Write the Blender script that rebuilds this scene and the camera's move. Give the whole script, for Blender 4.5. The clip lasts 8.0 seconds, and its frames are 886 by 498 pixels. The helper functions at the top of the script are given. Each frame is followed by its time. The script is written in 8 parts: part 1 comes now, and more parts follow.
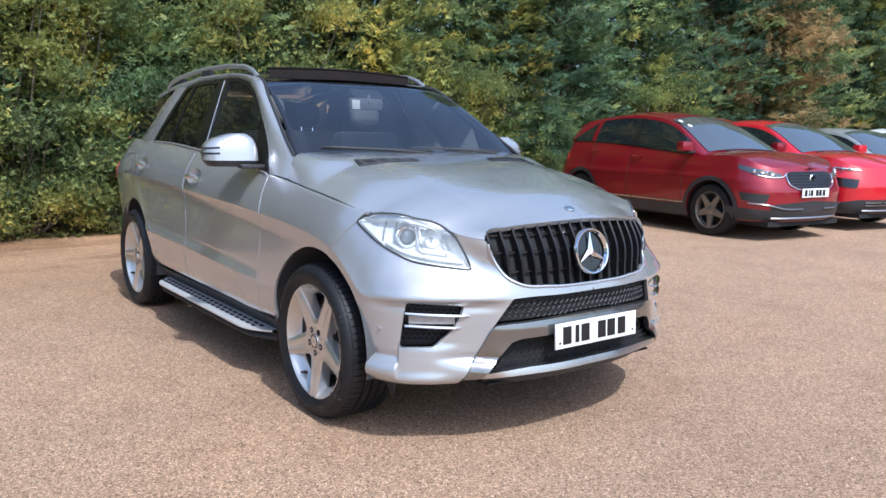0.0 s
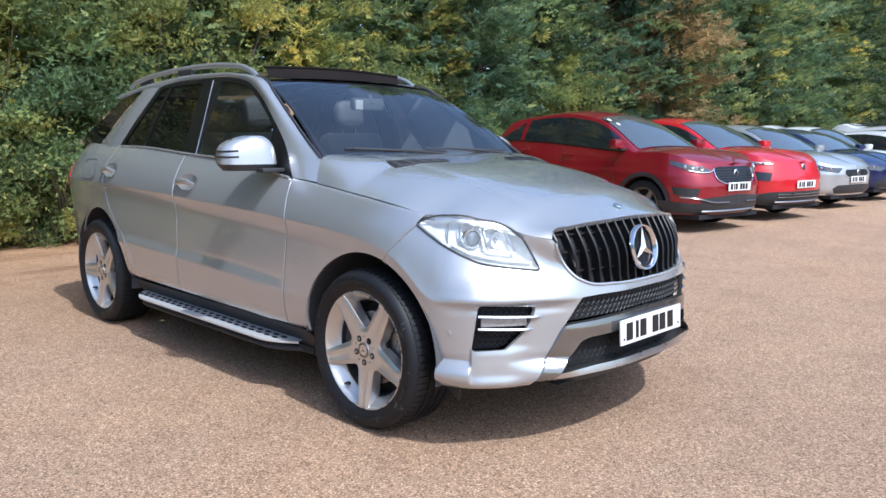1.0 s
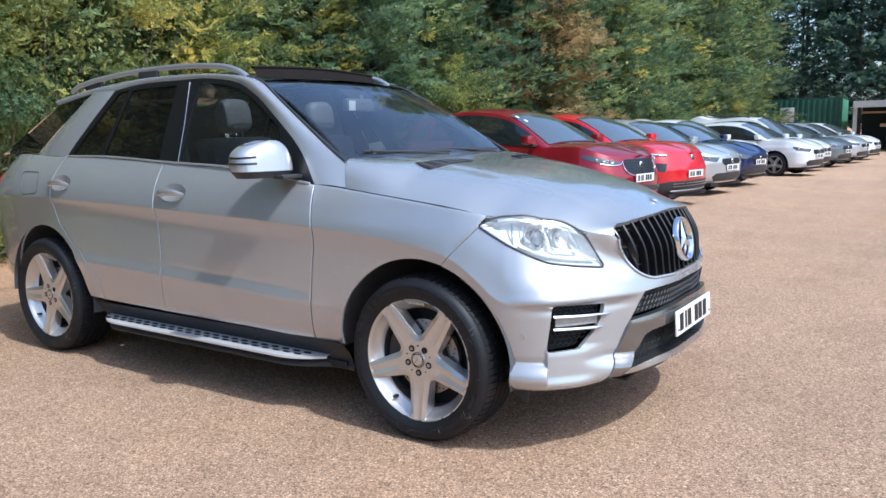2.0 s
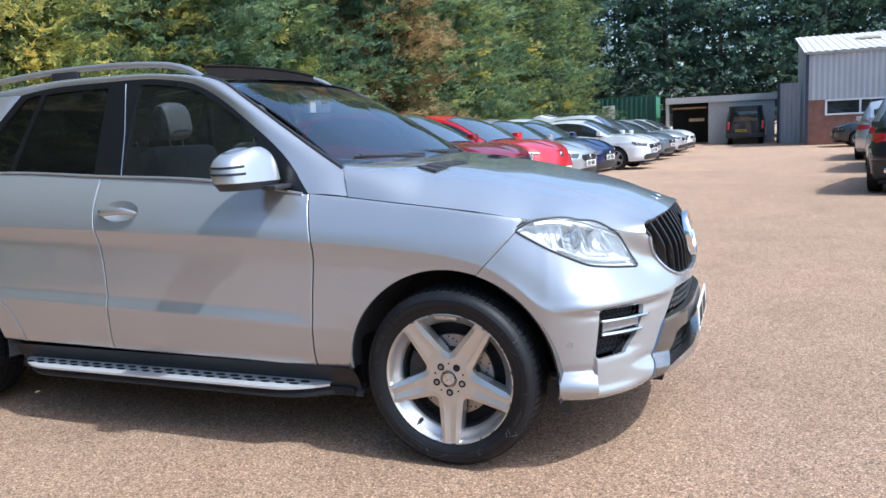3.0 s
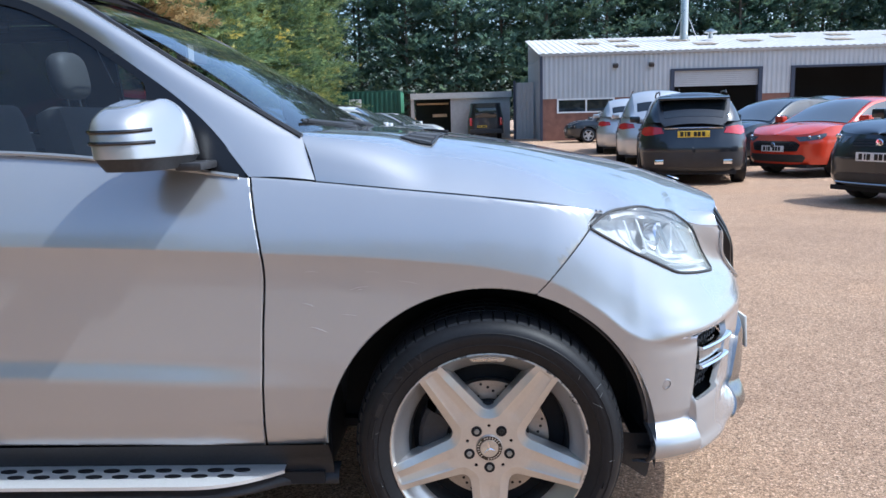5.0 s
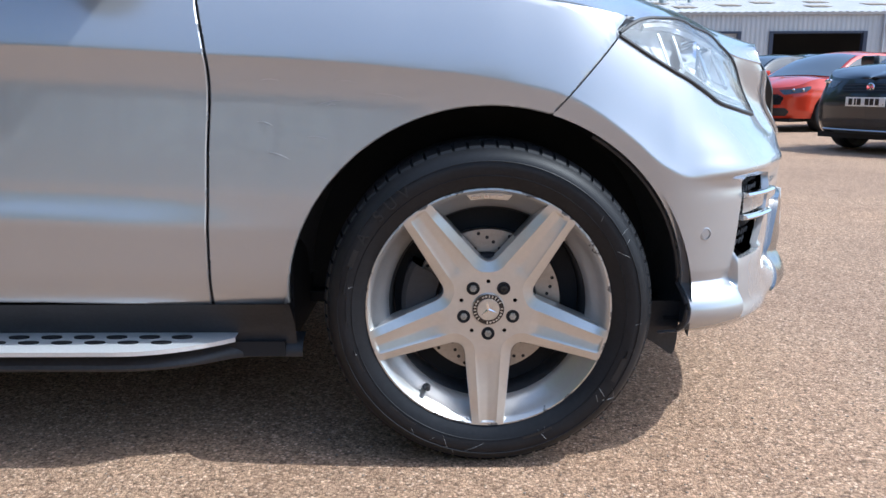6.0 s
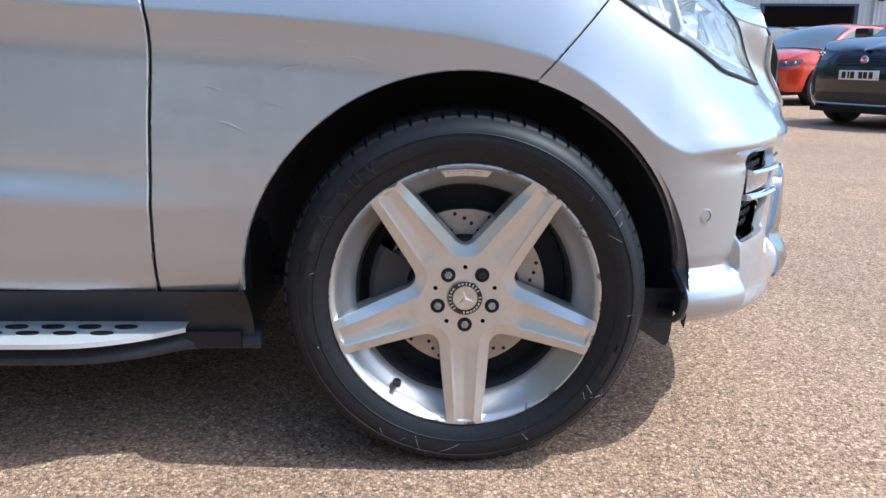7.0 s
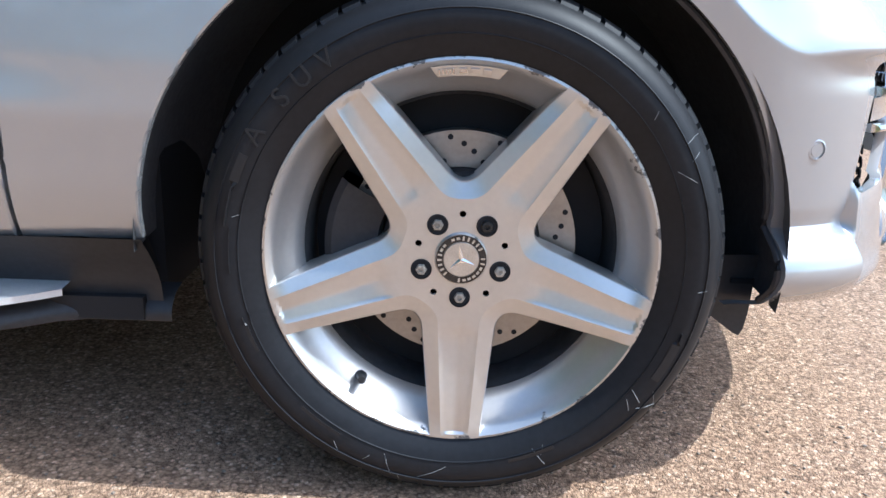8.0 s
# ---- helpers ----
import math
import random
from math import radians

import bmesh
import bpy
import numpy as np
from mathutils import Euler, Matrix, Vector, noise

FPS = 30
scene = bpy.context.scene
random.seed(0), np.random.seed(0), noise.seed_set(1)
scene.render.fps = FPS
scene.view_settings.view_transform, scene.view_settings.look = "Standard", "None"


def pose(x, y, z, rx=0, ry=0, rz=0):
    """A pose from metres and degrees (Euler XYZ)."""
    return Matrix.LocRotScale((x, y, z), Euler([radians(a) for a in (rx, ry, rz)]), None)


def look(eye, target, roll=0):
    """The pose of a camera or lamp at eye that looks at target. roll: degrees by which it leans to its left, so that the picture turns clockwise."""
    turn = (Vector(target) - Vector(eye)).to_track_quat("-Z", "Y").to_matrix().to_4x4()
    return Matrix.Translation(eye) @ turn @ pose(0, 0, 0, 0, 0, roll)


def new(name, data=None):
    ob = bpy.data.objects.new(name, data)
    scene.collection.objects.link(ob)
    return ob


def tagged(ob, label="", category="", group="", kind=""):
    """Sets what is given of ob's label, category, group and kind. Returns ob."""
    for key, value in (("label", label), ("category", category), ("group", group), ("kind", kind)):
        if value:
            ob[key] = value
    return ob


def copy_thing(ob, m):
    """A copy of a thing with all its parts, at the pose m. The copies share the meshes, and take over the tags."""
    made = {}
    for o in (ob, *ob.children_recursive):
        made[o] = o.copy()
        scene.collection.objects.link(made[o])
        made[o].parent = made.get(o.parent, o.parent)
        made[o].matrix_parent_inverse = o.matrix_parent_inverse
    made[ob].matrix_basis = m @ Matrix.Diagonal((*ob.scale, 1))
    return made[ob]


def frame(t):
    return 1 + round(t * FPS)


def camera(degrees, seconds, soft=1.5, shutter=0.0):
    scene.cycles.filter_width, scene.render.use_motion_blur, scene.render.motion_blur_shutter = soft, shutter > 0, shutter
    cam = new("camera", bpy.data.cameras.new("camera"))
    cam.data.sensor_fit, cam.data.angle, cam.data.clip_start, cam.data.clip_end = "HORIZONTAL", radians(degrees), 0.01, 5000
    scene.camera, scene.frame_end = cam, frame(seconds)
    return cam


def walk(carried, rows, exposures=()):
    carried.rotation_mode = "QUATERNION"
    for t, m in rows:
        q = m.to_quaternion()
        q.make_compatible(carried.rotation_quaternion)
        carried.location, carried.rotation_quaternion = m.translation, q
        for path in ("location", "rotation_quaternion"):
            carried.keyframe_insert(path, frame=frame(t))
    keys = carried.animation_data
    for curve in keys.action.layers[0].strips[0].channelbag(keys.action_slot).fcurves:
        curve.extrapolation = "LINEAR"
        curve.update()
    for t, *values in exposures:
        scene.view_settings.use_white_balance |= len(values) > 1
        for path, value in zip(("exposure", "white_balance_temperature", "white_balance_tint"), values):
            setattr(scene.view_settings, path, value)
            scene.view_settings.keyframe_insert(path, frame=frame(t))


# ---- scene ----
cam = camera(59.1, 8.0)
PATH = [
    (0, (3.217, -2.591, 1.347), (1.634, -1.405, 1.053), 1.0),
    (0.5, (2.947, -2.9, 1.347), (1.452, -1.603, 1.055), 0.8),
    (1, (2.67, -3.117, 1.332), (1.278, -1.711, 1.044), 0.3),
    (1.5, (2.326, -3.335, 1.345), (1.058, -1.815, 1.061), -0.4),
    (1.7, (2.169, -3.46, 1.327), (0.964, -1.889, 1.042), -0.8),
    (2.8, (1.325, -3.707, 1.392), (0.494, -1.913, 1.091), -2.1),
    (3, (1.126, -3.741, 1.352), (0.392, -1.905, 1.055), -2.7),
    (3.5, (0.752, -3.721, 1.366), (0.222, -1.818, 1.057), -3.1),
    (4, (0.401, -3.495, 1.345), (0.074, -1.548, 1.022), -3.1),
    (4.2, (0.255, -3.393, 1.336), (0.009, -1.436, 1.005), -2.8),
    (5.3, (-0.064, -2.768, 1.148), (-0.098, -0.796, 0.813), -0.9),
    (5.5, (-0.078, -2.668, 1.03), (-0.086, -0.699, 0.677), -0.5),
    (6, (-0.095, -2.598, 0.857), (-0.101, -0.642, 0.444), -0.2),
    (6.5, (-0.089, -2.546, 0.789), (-0.085, -0.601, 0.325), -0.1),
    (7, (-0.064, -2.425, 0.841), (-0.039, -0.484, 0.358), 0.3),
    (7.5, (-0.077, -2.142, 0.739), (-0.054, -0.213, 0.211), 0.9),
    (8, (-0.033, -1.957, 0.681), (-0.019, -0.037, 0.121), 2.0),
]
walk(cam, [(t, look(eye, target, roll)) for t, eye, target, roll in PATH],
     exposures=[(0, 0.72, 5480, 7), (2.0, 0.74, 5450, 6), (4.0, 0.84, 5350, 5), (5.5, 0.74, 5380, 5), (6.6, 0.84, 5350, 3), (7.2, 0.95, 5270, 3), (8.0, 1.17, 5250, 3)])

# ---- daylight ----
SUN_FROM = Vector((0.72, -0.085, 1.0)).normalized()
world = bpy.data.worlds.new("sky")
scene.world = world
world.use_nodes = True
wn = world.node_tree.nodes
sky = wn.new("ShaderNodeTexSky")
sky.sky_type = "NISHITA"
sky.sun_disc = False
sky.sun_elevation = math.asin(SUN_FROM.z)
sky.sun_rotation = math.atan2(SUN_FROM.x, SUN_FROM.y)
sky.air_density, sky.dust_density, sky.ozone_density = 1.0, 2.6, 1.0
wn["Background"].inputs["Strength"].default_value = 0.15
world.node_tree.links.new(sky.outputs["Color"], wn["Background"].inputs["Color"])
sun = new("sun", bpy.data.lights.new("sun", "SUN"))
sun.data.energy = 2.45
sun.data.angle = radians(0.53)
sun.data.color = (1.0, 0.95, 0.87)
sun.matrix_world = look(SUN_FROM * 60, (0, 0, 0))
scene.view_settings.exposure = 0.0

# ---- materials ----
def mat(name, color, rough=0.5, metal=0.0, coat=0.0, spread=0.12, scale=6.0, fine=120.0, bump=0.0, bump_scale=300.0,
        ior=1.45, transmission=0.0, emit=0.0, random_hue=0.0, rough_spread=0.08):
    """A surface with colour variation at two scales, uneven gloss and fine relief."""
    m = bpy.data.materials.new(name)
    m.use_nodes = True
    nt = m.node_tree
    n, l = nt.nodes, nt.links
    b = n["Principled BSDF"]
    b.inputs["Metallic"].default_value = metal
    b.inputs["Coat Weight"].default_value = coat
    b.inputs["Coat Roughness"].default_value = 0.03
    b.inputs["IOR"].default_value = ior
    b.inputs["Transmission Weight"].default_value = transmission
    tc = n.new("ShaderNodeTexCoord")
    big, small = n.new("ShaderNodeTexNoise"), n.new("ShaderNodeTexNoise")
    big.inputs["Scale"].default_value, small.inputs["Scale"].default_value = scale, fine
    big.inputs["Detail"].default_value, small.inputs["Detail"].default_value = 3.0, 2.0
    for t in (big, small):
        l.new(tc.outputs["Object"], t.inputs["Vector"])
    mid = n.new("ShaderNodeMath")
    mid.operation = "ADD"
    l.new(big.outputs["Fac"], mid.inputs[0])
    l.new(small.outputs["Fac"], mid.inputs[1])
    ramp = n.new("ShaderNodeMapRange")
    ramp.inputs["From Min"].default_value, ramp.inputs["From Max"].default_value = 0.6, 1.4
    ramp.inputs["To Min"].default_value, ramp.inputs["To Max"].default_value = 1 - spread, 1 + spread
    l.new(mid.outputs[0], ramp.inputs["Value"])
    tint = n.new("ShaderNodeVectorMath")
    tint.operation = "SCALE"
    tint.inputs[0].default_value = color
    l.new(ramp.outputs["Result"], tint.inputs["Scale"])
    l.new(tint.outputs["Vector"], b.inputs["Base Color"])
    gloss = n.new("ShaderNodeMapRange")
    gloss.inputs["To Min"].default_value = max(0.0, rough * (1 - rough_spread))
    gloss.inputs["To Max"].default_value = min(1.0, rough * (1 + rough_spread))
    l.new(big.outputs["Fac"], gloss.inputs["Value"])
    l.new(gloss.outputs["Result"], b.inputs["Roughness"])
    if bump:
        grain, bp = n.new("ShaderNodeTexNoise"), n.new("ShaderNodeBump")
        grain.inputs["Scale"].default_value = bump_scale
        grain.inputs["Detail"].default_value = 4.0
        bp.inputs["Strength"].default_value = min(1.0, bump * 50)
        bp.inputs["Distance"].default_value = bump
        l.new(tc.outputs["Object"], grain.inputs["Vector"])
        l.new(grain.outputs["Fac"], bp.inputs["Height"])
        l.new(bp.outputs["Normal"], b.inputs["Normal"])
    if emit:
        b.inputs["Emission Color"].default_value = (*color, 1)
        b.inputs["Emission Strength"].default_value = emit
    return m


def glass_mat(name, tint, rough=0.0, dust=0.0, ior=1.5):
    """Thin tinted pane: a mirror by Fresnel over a tinted see-through sheet."""
    m = bpy.data.materials.new(name)
    m.use_nodes = True
    n, l = m.node_tree.nodes, m.node_tree.links
    n.remove(n["Principled BSDF"])
    clear, mirror, mix, fr = (n.new(k) for k in ("ShaderNodeBsdfTransparent", "ShaderNodeBsdfGlossy", "ShaderNodeMixShader", "ShaderNodeFresnel"))
    clear.inputs["Color"].default_value = (*tint, 1)
    mirror.inputs["Roughness"].default_value = rough
    mirror.inputs["Color"].default_value = (0.95, 0.97, 1.0, 1)
    fr.inputs["IOR"].default_value = ior
    l.new(fr.outputs["Fac"], mix.inputs["Fac"])
    l.new(clear.outputs["BSDF"], mix.inputs[1])
    l.new(mirror.outputs["BSDF"], mix.inputs[2])
    last = mix.outputs["Shader"]
    if dust:
        # a thin film of dust, thicker in patches
        film, grime, noi, amount = (n.new(k) for k in ("ShaderNodeBsdfDiffuse", "ShaderNodeMixShader", "ShaderNodeTexNoise", "ShaderNodeMapRange"))
        film.inputs["Color"].default_value = (0.60, 0.60, 0.58, 1)
        noi.inputs["Scale"].default_value, noi.inputs["Detail"].default_value = 2.2, 4.0
        amount.inputs["To Min"].default_value, amount.inputs["To Max"].default_value = 0.4 * dust, 1.6 * dust
        l.new(noi.outputs["Fac"], amount.inputs["Value"])
        l.new(amount.outputs["Result"], grime.inputs["Fac"])
        l.new(last, grime.inputs[1])
        l.new(film.outputs["BSDF"], grime.inputs[2])
        last = grime.outputs["Shader"]
    l.new(last, n["Material Output"].inputs["Surface"])
    return m


SILVER = mat("silver_paint", (0.455, 0.461, 0.475), 0.26, metal=0.54, coat=1.0, spread=0.02, scale=2, fine=900, bump=0.0)
BLACK_GLOSS = mat("black_gloss", (0.012, 0.012, 0.014), 0.12, coat=0.6, spread=0.2)
BLACK_TRIM = mat("black_plastic", (0.034, 0.034, 0.037), 0.5, spread=0.25, bump=0.0006, bump_scale=500)
# near-black for hollows, undersides and gaps, their shade put into the colour
DARK = mat("shaded_void", (0.016, 0.016, 0.018), 0.8)
SLAT_BLACK = mat("slat_black", (0.010, 0.010, 0.012), 0.28, spread=0.2)
LINER = mat("liner_felt", (0.075, 0.076, 0.081), 0.85, spread=0.3, scale=8, fine=90, bump=0.001, bump_scale=120)
RUBBER = mat("tyre_rubber", (0.0125, 0.013, 0.0155), 0.52, ior=1.36, spread=0.3, scale=12, bump=0.0005, bump_scale=180)
ALLOY = mat("alloy_paint", (0.56, 0.56, 0.55), 0.33, metal=0.75, coat=0.4, spread=0.04, scale=9)
CHROME = mat("chrome", (0.82, 0.83, 0.85), 0.06, metal=1.0, spread=0.03)
SATIN = mat("satin_metal", (0.62, 0.62, 0.63), 0.28, metal=1.0, spread=0.06)
STEEL = mat("brake_steel", (0.38, 0.35, 0.32), 0.42, metal=0.9, spread=0.12, scale=40)
PLATE_WHITE = mat("plate_white", (0.80, 0.80, 0.79), 0.35, spread=0.03)
PLATE_YELLOW = mat("plate_yellow", (0.75, 0.50, 0.05), 0.35, spread=0.03)
INK = mat("plate_ink", (0.012, 0.012, 0.014), 0.4)
SCREEN_GLASS = glass_mat("windscreen_glass", (0.66, 0.71, 0.73), dust=0.014, ior=1.85)
SIDE_GLASS = glass_mat("side_glass", (0.42, 0.48, 0.53), dust=0.016)
BRUSHED = mat("brushed_aluminium", (0.70, 0.70, 0.70), 0.45, metal=0.45, spread=0.08, scale=5, fine=200)
RAIL = mat("rail_aluminium", (0.40, 0.41, 0.42), 0.34, metal=0.55, coat=0.3, spread=0.05, scale=4, fine=300)
PRIVACY_GLASS = glass_mat("privacy_glass", (0.05, 0.058, 0.07), dust=0.008)
LENS = glass_mat("lamp_lens", (0.93, 0.95, 0.96), dust=0.09)
LEATHER = mat("grey_leather", (0.12, 0.118, 0.115), 0.55, spread=0.2, bump=0.0008, bump_scale=160)
CABIN = mat("cabin_plastic", (0.018, 0.018, 0.02), 0.6, spread=0.2)
SKID_METAL = mat("skid_metal", (0.27, 0.266, 0.262), 0.20, metal=0.9, coat=0.3, spread=0.10, scale=7)
DASH = mat("dashboard_top", (0.085, 0.086, 0.090), 0.6, spread=0.2, bump=0.0006, bump_scale=300)
VENT_GREY = mat("vent_grey", (0.16, 0.16, 0.165), 0.45, spread=0.15)

# ---- mesh tools ----
def part(name, bm, material, parent=None, label="", sharp=35.0):
    """Links a bmesh, or (verts, faces), as one mesh object under a thing or a part."""
    me = bpy.data.meshes.new(name)
    if isinstance(bm, tuple):
        me.from_pydata(bm[0], [], bm[1])
        me.update()
    else:
        bm.to_mesh(me)
        bm.free()
    for m in material if isinstance(material, (list, tuple)) else [material]:
        me.materials.append(m)
    me.polygons.foreach_set("use_smooth", [True] * len(me.polygons))
    if sharp:
        me.set_sharp_from_angle(angle=radians(sharp))
    ob = new(name, me)
    if parent is not None:
        ob.parent = parent
    if label:
        ob["label"] = label
    return ob


def thing(name, label, category, m=None, group="", kind=""):
    ob = new(name)
    ob.empty_display_size = 0.2
    if m is not None:
        ob.matrix_basis = m
    return tagged(ob, label, category, group, kind)


def hermite(xs, ys):
    """A smooth curve through points in rising order, flat beyond its ends' slopes."""
    xs, ys = np.array(xs, float), np.array(ys, float)
    sl = np.diff(ys) / np.diff(xs)
    m = np.r_[sl[0], (sl[1:] * np.diff(xs)[:-1] + sl[:-1] * np.diff(xs)[1:]) / (np.diff(xs)[1:] + np.diff(xs)[:-1]), sl[-1]]

    def f(x):
        x = np.asarray(x, float)
        xc = np.clip(x, xs[0], xs[-1])
        i = np.clip(np.searchsorted(xs, xc) - 1, 0, len(xs) - 2)
        h = xs[i + 1] - xs[i]
        t = (xc - xs[i]) / h
        v = (2 * t**3 - 3 * t**2 + 1) * ys[i] + (t**3 - 2 * t**2 + t) * h * m[i] + (3 * t**2 - 2 * t**3) * ys[i + 1] + (t**3 - t**2) * h * m[i + 1]
        return v + (x - xc) * np.where(x < xs[0], m[0], m[-1])

    return f


def curve(points, n=60, closed=False):
    """n points evenly along a smooth curve through the given ones."""
    p = np.array(points, float)
    if closed:
        p = np.vstack([p, p[:1]])
    d = np.r_[0, np.cumsum(np.linalg.norm(np.diff(p, axis=0), axis=1))]
    t = np.linspace(0, d[-1], n)
    return np.stack([hermite(d, p[:, k])(t) for k in range(p.shape[1])], 1)


def smooth(a, b, x):
    t = np.clip((np.asarray(x, float) - a) / (b - a), 0, 1)
    return t * t * (3 - 2 * t)


def inside(poly, q):
    """Which of the points q lie inside the polygon."""
    x, y = q[:, 0], q[:, 1]
    res = np.zeros(len(q), bool)
    a, b = poly, np.roll(poly, -1, 0)
    for (x0, y0), (x1, y1) in zip(a, b):
        if y0 == y1:
            continue
        hit = ((y0 > y) != (y1 > y)) & (x < (x1 - x0) * (y - y0) / (y1 - y0) + x0)
        res ^= hit
    return res


def nearest(polys, q):
    """The nearest points of the polygons' outlines to the points q, and their distances."""
    a = np.vstack(polys)
    b = np.vstack([np.roll(p, -1, 0) for p in polys])
    ab = b - a
    out, dist = np.empty_like(q), np.empty(len(q))
    for k in range(0, len(q), 2000):
        qq = q[k:k + 2000]
        t = np.clip(((qq[:, None] - a) * ab).sum(-1) / np.maximum((ab * ab).sum(-1), 1e-12), 0, 1)
        near = a + t[..., None] * ab
        dd = ((qq[:, None] - near) ** 2).sum(-1)
        i = dd.argmin(1)
        out[k:k + 2000], dist[k:k + 2000] = near[np.arange(len(qq)), i], np.sqrt(dd[np.arange(len(qq)), i])
    return out, dist


def skin(surface, outer, holes=(), us=None, vs=None, step=0.012, back=0.012, inward=None, flip=False, chamfer=0.0):
    """A sheet on surface(u, v) -> (n, 3), within the outline and without the holes, with its edges turned in by back along inward(points)."""
    outer = np.array(outer, float)
    holes = [np.array(h, float) for h in holes]
    lo, hi = outer.min(0), outer.max(0)
    us = np.linspace(lo[0], hi[0], max(2, int((hi[0] - lo[0]) / step) + 1)) if us is None else us
    vs = np.linspace(lo[1], hi[1], max(2, int((hi[1] - lo[1]) / step) + 1)) if vs is None else vs
    gu, gv = np.meshgrid(us, vs, indexing="ij")
    q = np.stack([gu.ravel(), gv.ravel()], 1)
    nu, nv = len(us), len(vs)
    i, j = np.meshgrid(np.arange(nu - 1), np.arange(nv - 1), indexing="ij")
    cells = np.stack([i * nv + j, (i + 1) * nv + j, (i + 1) * nv + j + 1, i * nv + j + 1], -1).reshape(-1, 4)
    mids = q[cells].mean(1)
    keep = inside(outer, mids)
    for h in holes:
        keep &= ~inside(h, mids)
    cells = cells[keep]
    edges = {}
    for c in cells:
        for a, b in zip(c, np.roll(c, -1)):
            edges[(a, b)] = 1
    rim = [(a, b) for a, b in edges if (b, a) not in edges]
    rv = np.unique(np.array(rim).ravel())
    near, _ = nearest([outer, *holes], q[rv])
    q[rv] = near
    if chamfer:
        # the sheet stops short of the outline and rolls over to it
        away = np.zeros((len(q), 2))
        count = np.zeros(len(q))
        for k in range(4):
            np.add.at(away, cells[:, k], mids[keep] - q[cells[:, k]])
            np.add.at(count, cells[:, k], 1)
        away = away[rv] / np.linalg.norm(away[rv], axis=1, keepdims=True)
        q[rv] = near + away * chamfer
    used = np.unique(cells)
    index = np.full(len(q), -1)
    index[used] = np.arange(len(used))
    pts = np.asarray(surface(q[used, 0], q[used, 1]), float)
    verts = pts.tolist()
    faces = [tuple(index[c]) for c in cells]
    if back:
        rpos = pts[index[rv]]
        dirn = np.asarray(inward(rpos) if callable(inward) else inward, float) * np.ones_like(rpos)
        base = len(verts)
        if chamfer:
            rpos = np.asarray(surface(near[:, 0], near[:, 1]), float)
            verts += (rpos + dirn * chamfer * 0.9).tolist()
            lap = {v: base + k for k, v in enumerate(rv)}
            faces += [(index[b], index[a], lap[a], lap[b]) for a, b in rim]
            base = len(verts)
        verts += (rpos + dirn * back).tolist()
        where = {v: base + k for k, v in enumerate(rv)}
        faces += [(lap[b], lap[a], where[a], where[b]) if chamfer else (index[b], index[a], where[a], where[b]) for a, b in rim]
    if flip:
        faces = [f[::-1] for f in faces]
    return verts, faces


def mirrored(vf):
    return [(x, -y, z) for x, y, z in vf[0]], [f[::-1] for f in vf[1]]


def patch(fn, nu, nv, wrap=False, flip=False):
    """A grid of quads over fn(s, t), s and t from 0 to 1."""
    verts = [tuple(fn(a / nu, b / nv)) for a in range(nu + (0 if wrap else 1)) for b in range(nv + 1)]
    n = nu if wrap else nu + 1
    faces = []
    for a in range(nu):
        for b in range(nv):
            c = (a + 1) % n
            f = (a * (nv + 1) + b, c * (nv + 1) + b, c * (nv + 1) + b + 1, a * (nv + 1) + b + 1)
            faces.append(f[::-1] if flip else f)
    return verts, faces


def joined(*vfs):
    verts, faces = [], []
    for v, f in vfs:
        o = len(verts)
        verts += [tuple(p) for p in v]
        faces += [tuple(int(k) + o for k in q) for q in f]
    return verts, faces


def moved(vf, m):
    return [tuple(m @ Vector(v)) for v in vf[0]], vf[1]


def box(x0, x1, y0, y1, z0, z1, bevel=0.0):
    bm = bmesh.new()
    bmesh.ops.create_cube(bm, size=1)
    bmesh.ops.transform(bm, verts=bm.verts, matrix=Matrix.LocRotScale(((x0 + x1) / 2, (y0 + y1) / 2, (z0 + z1) / 2), None, (x1 - x0, y1 - y0, z1 - z0)))
    if bevel:
        bmesh.ops.bevel(bm, geom=bm.edges[:], offset=bevel, segments=2, profile=0.6, affect="EDGES")
    return bm_out(bm)


def bm_out(bm):
    bm.verts.ensure_lookup_table()
    out = [tuple(v.co) for v in bm.verts], [tuple(v.index for v in f.verts) for f in bm.faces]
    bm.free()
    return out


def lathe(profile, n=64, axis="y", start=0.0, sweep=360.0):
    """Turns (radius, along) pairs about the axis."""
    whole = abs(sweep - 360) < 1e-6
    pr = np.array(profile, float)

    def f(s, t):
        k = min(int(round(t * (len(pr) - 1))), len(pr) - 1)
        a = radians(start + sweep * s)
        r, d = pr[k]
        return {"y": (r * math.cos(a), d, r * math.sin(a)), "z": (r * math.cos(a), r * math.sin(a), d), "x": (d, r * math.cos(a), r * math.sin(a))}[axis]

    return patch(f, n, len(pr) - 1, wrap=whole)


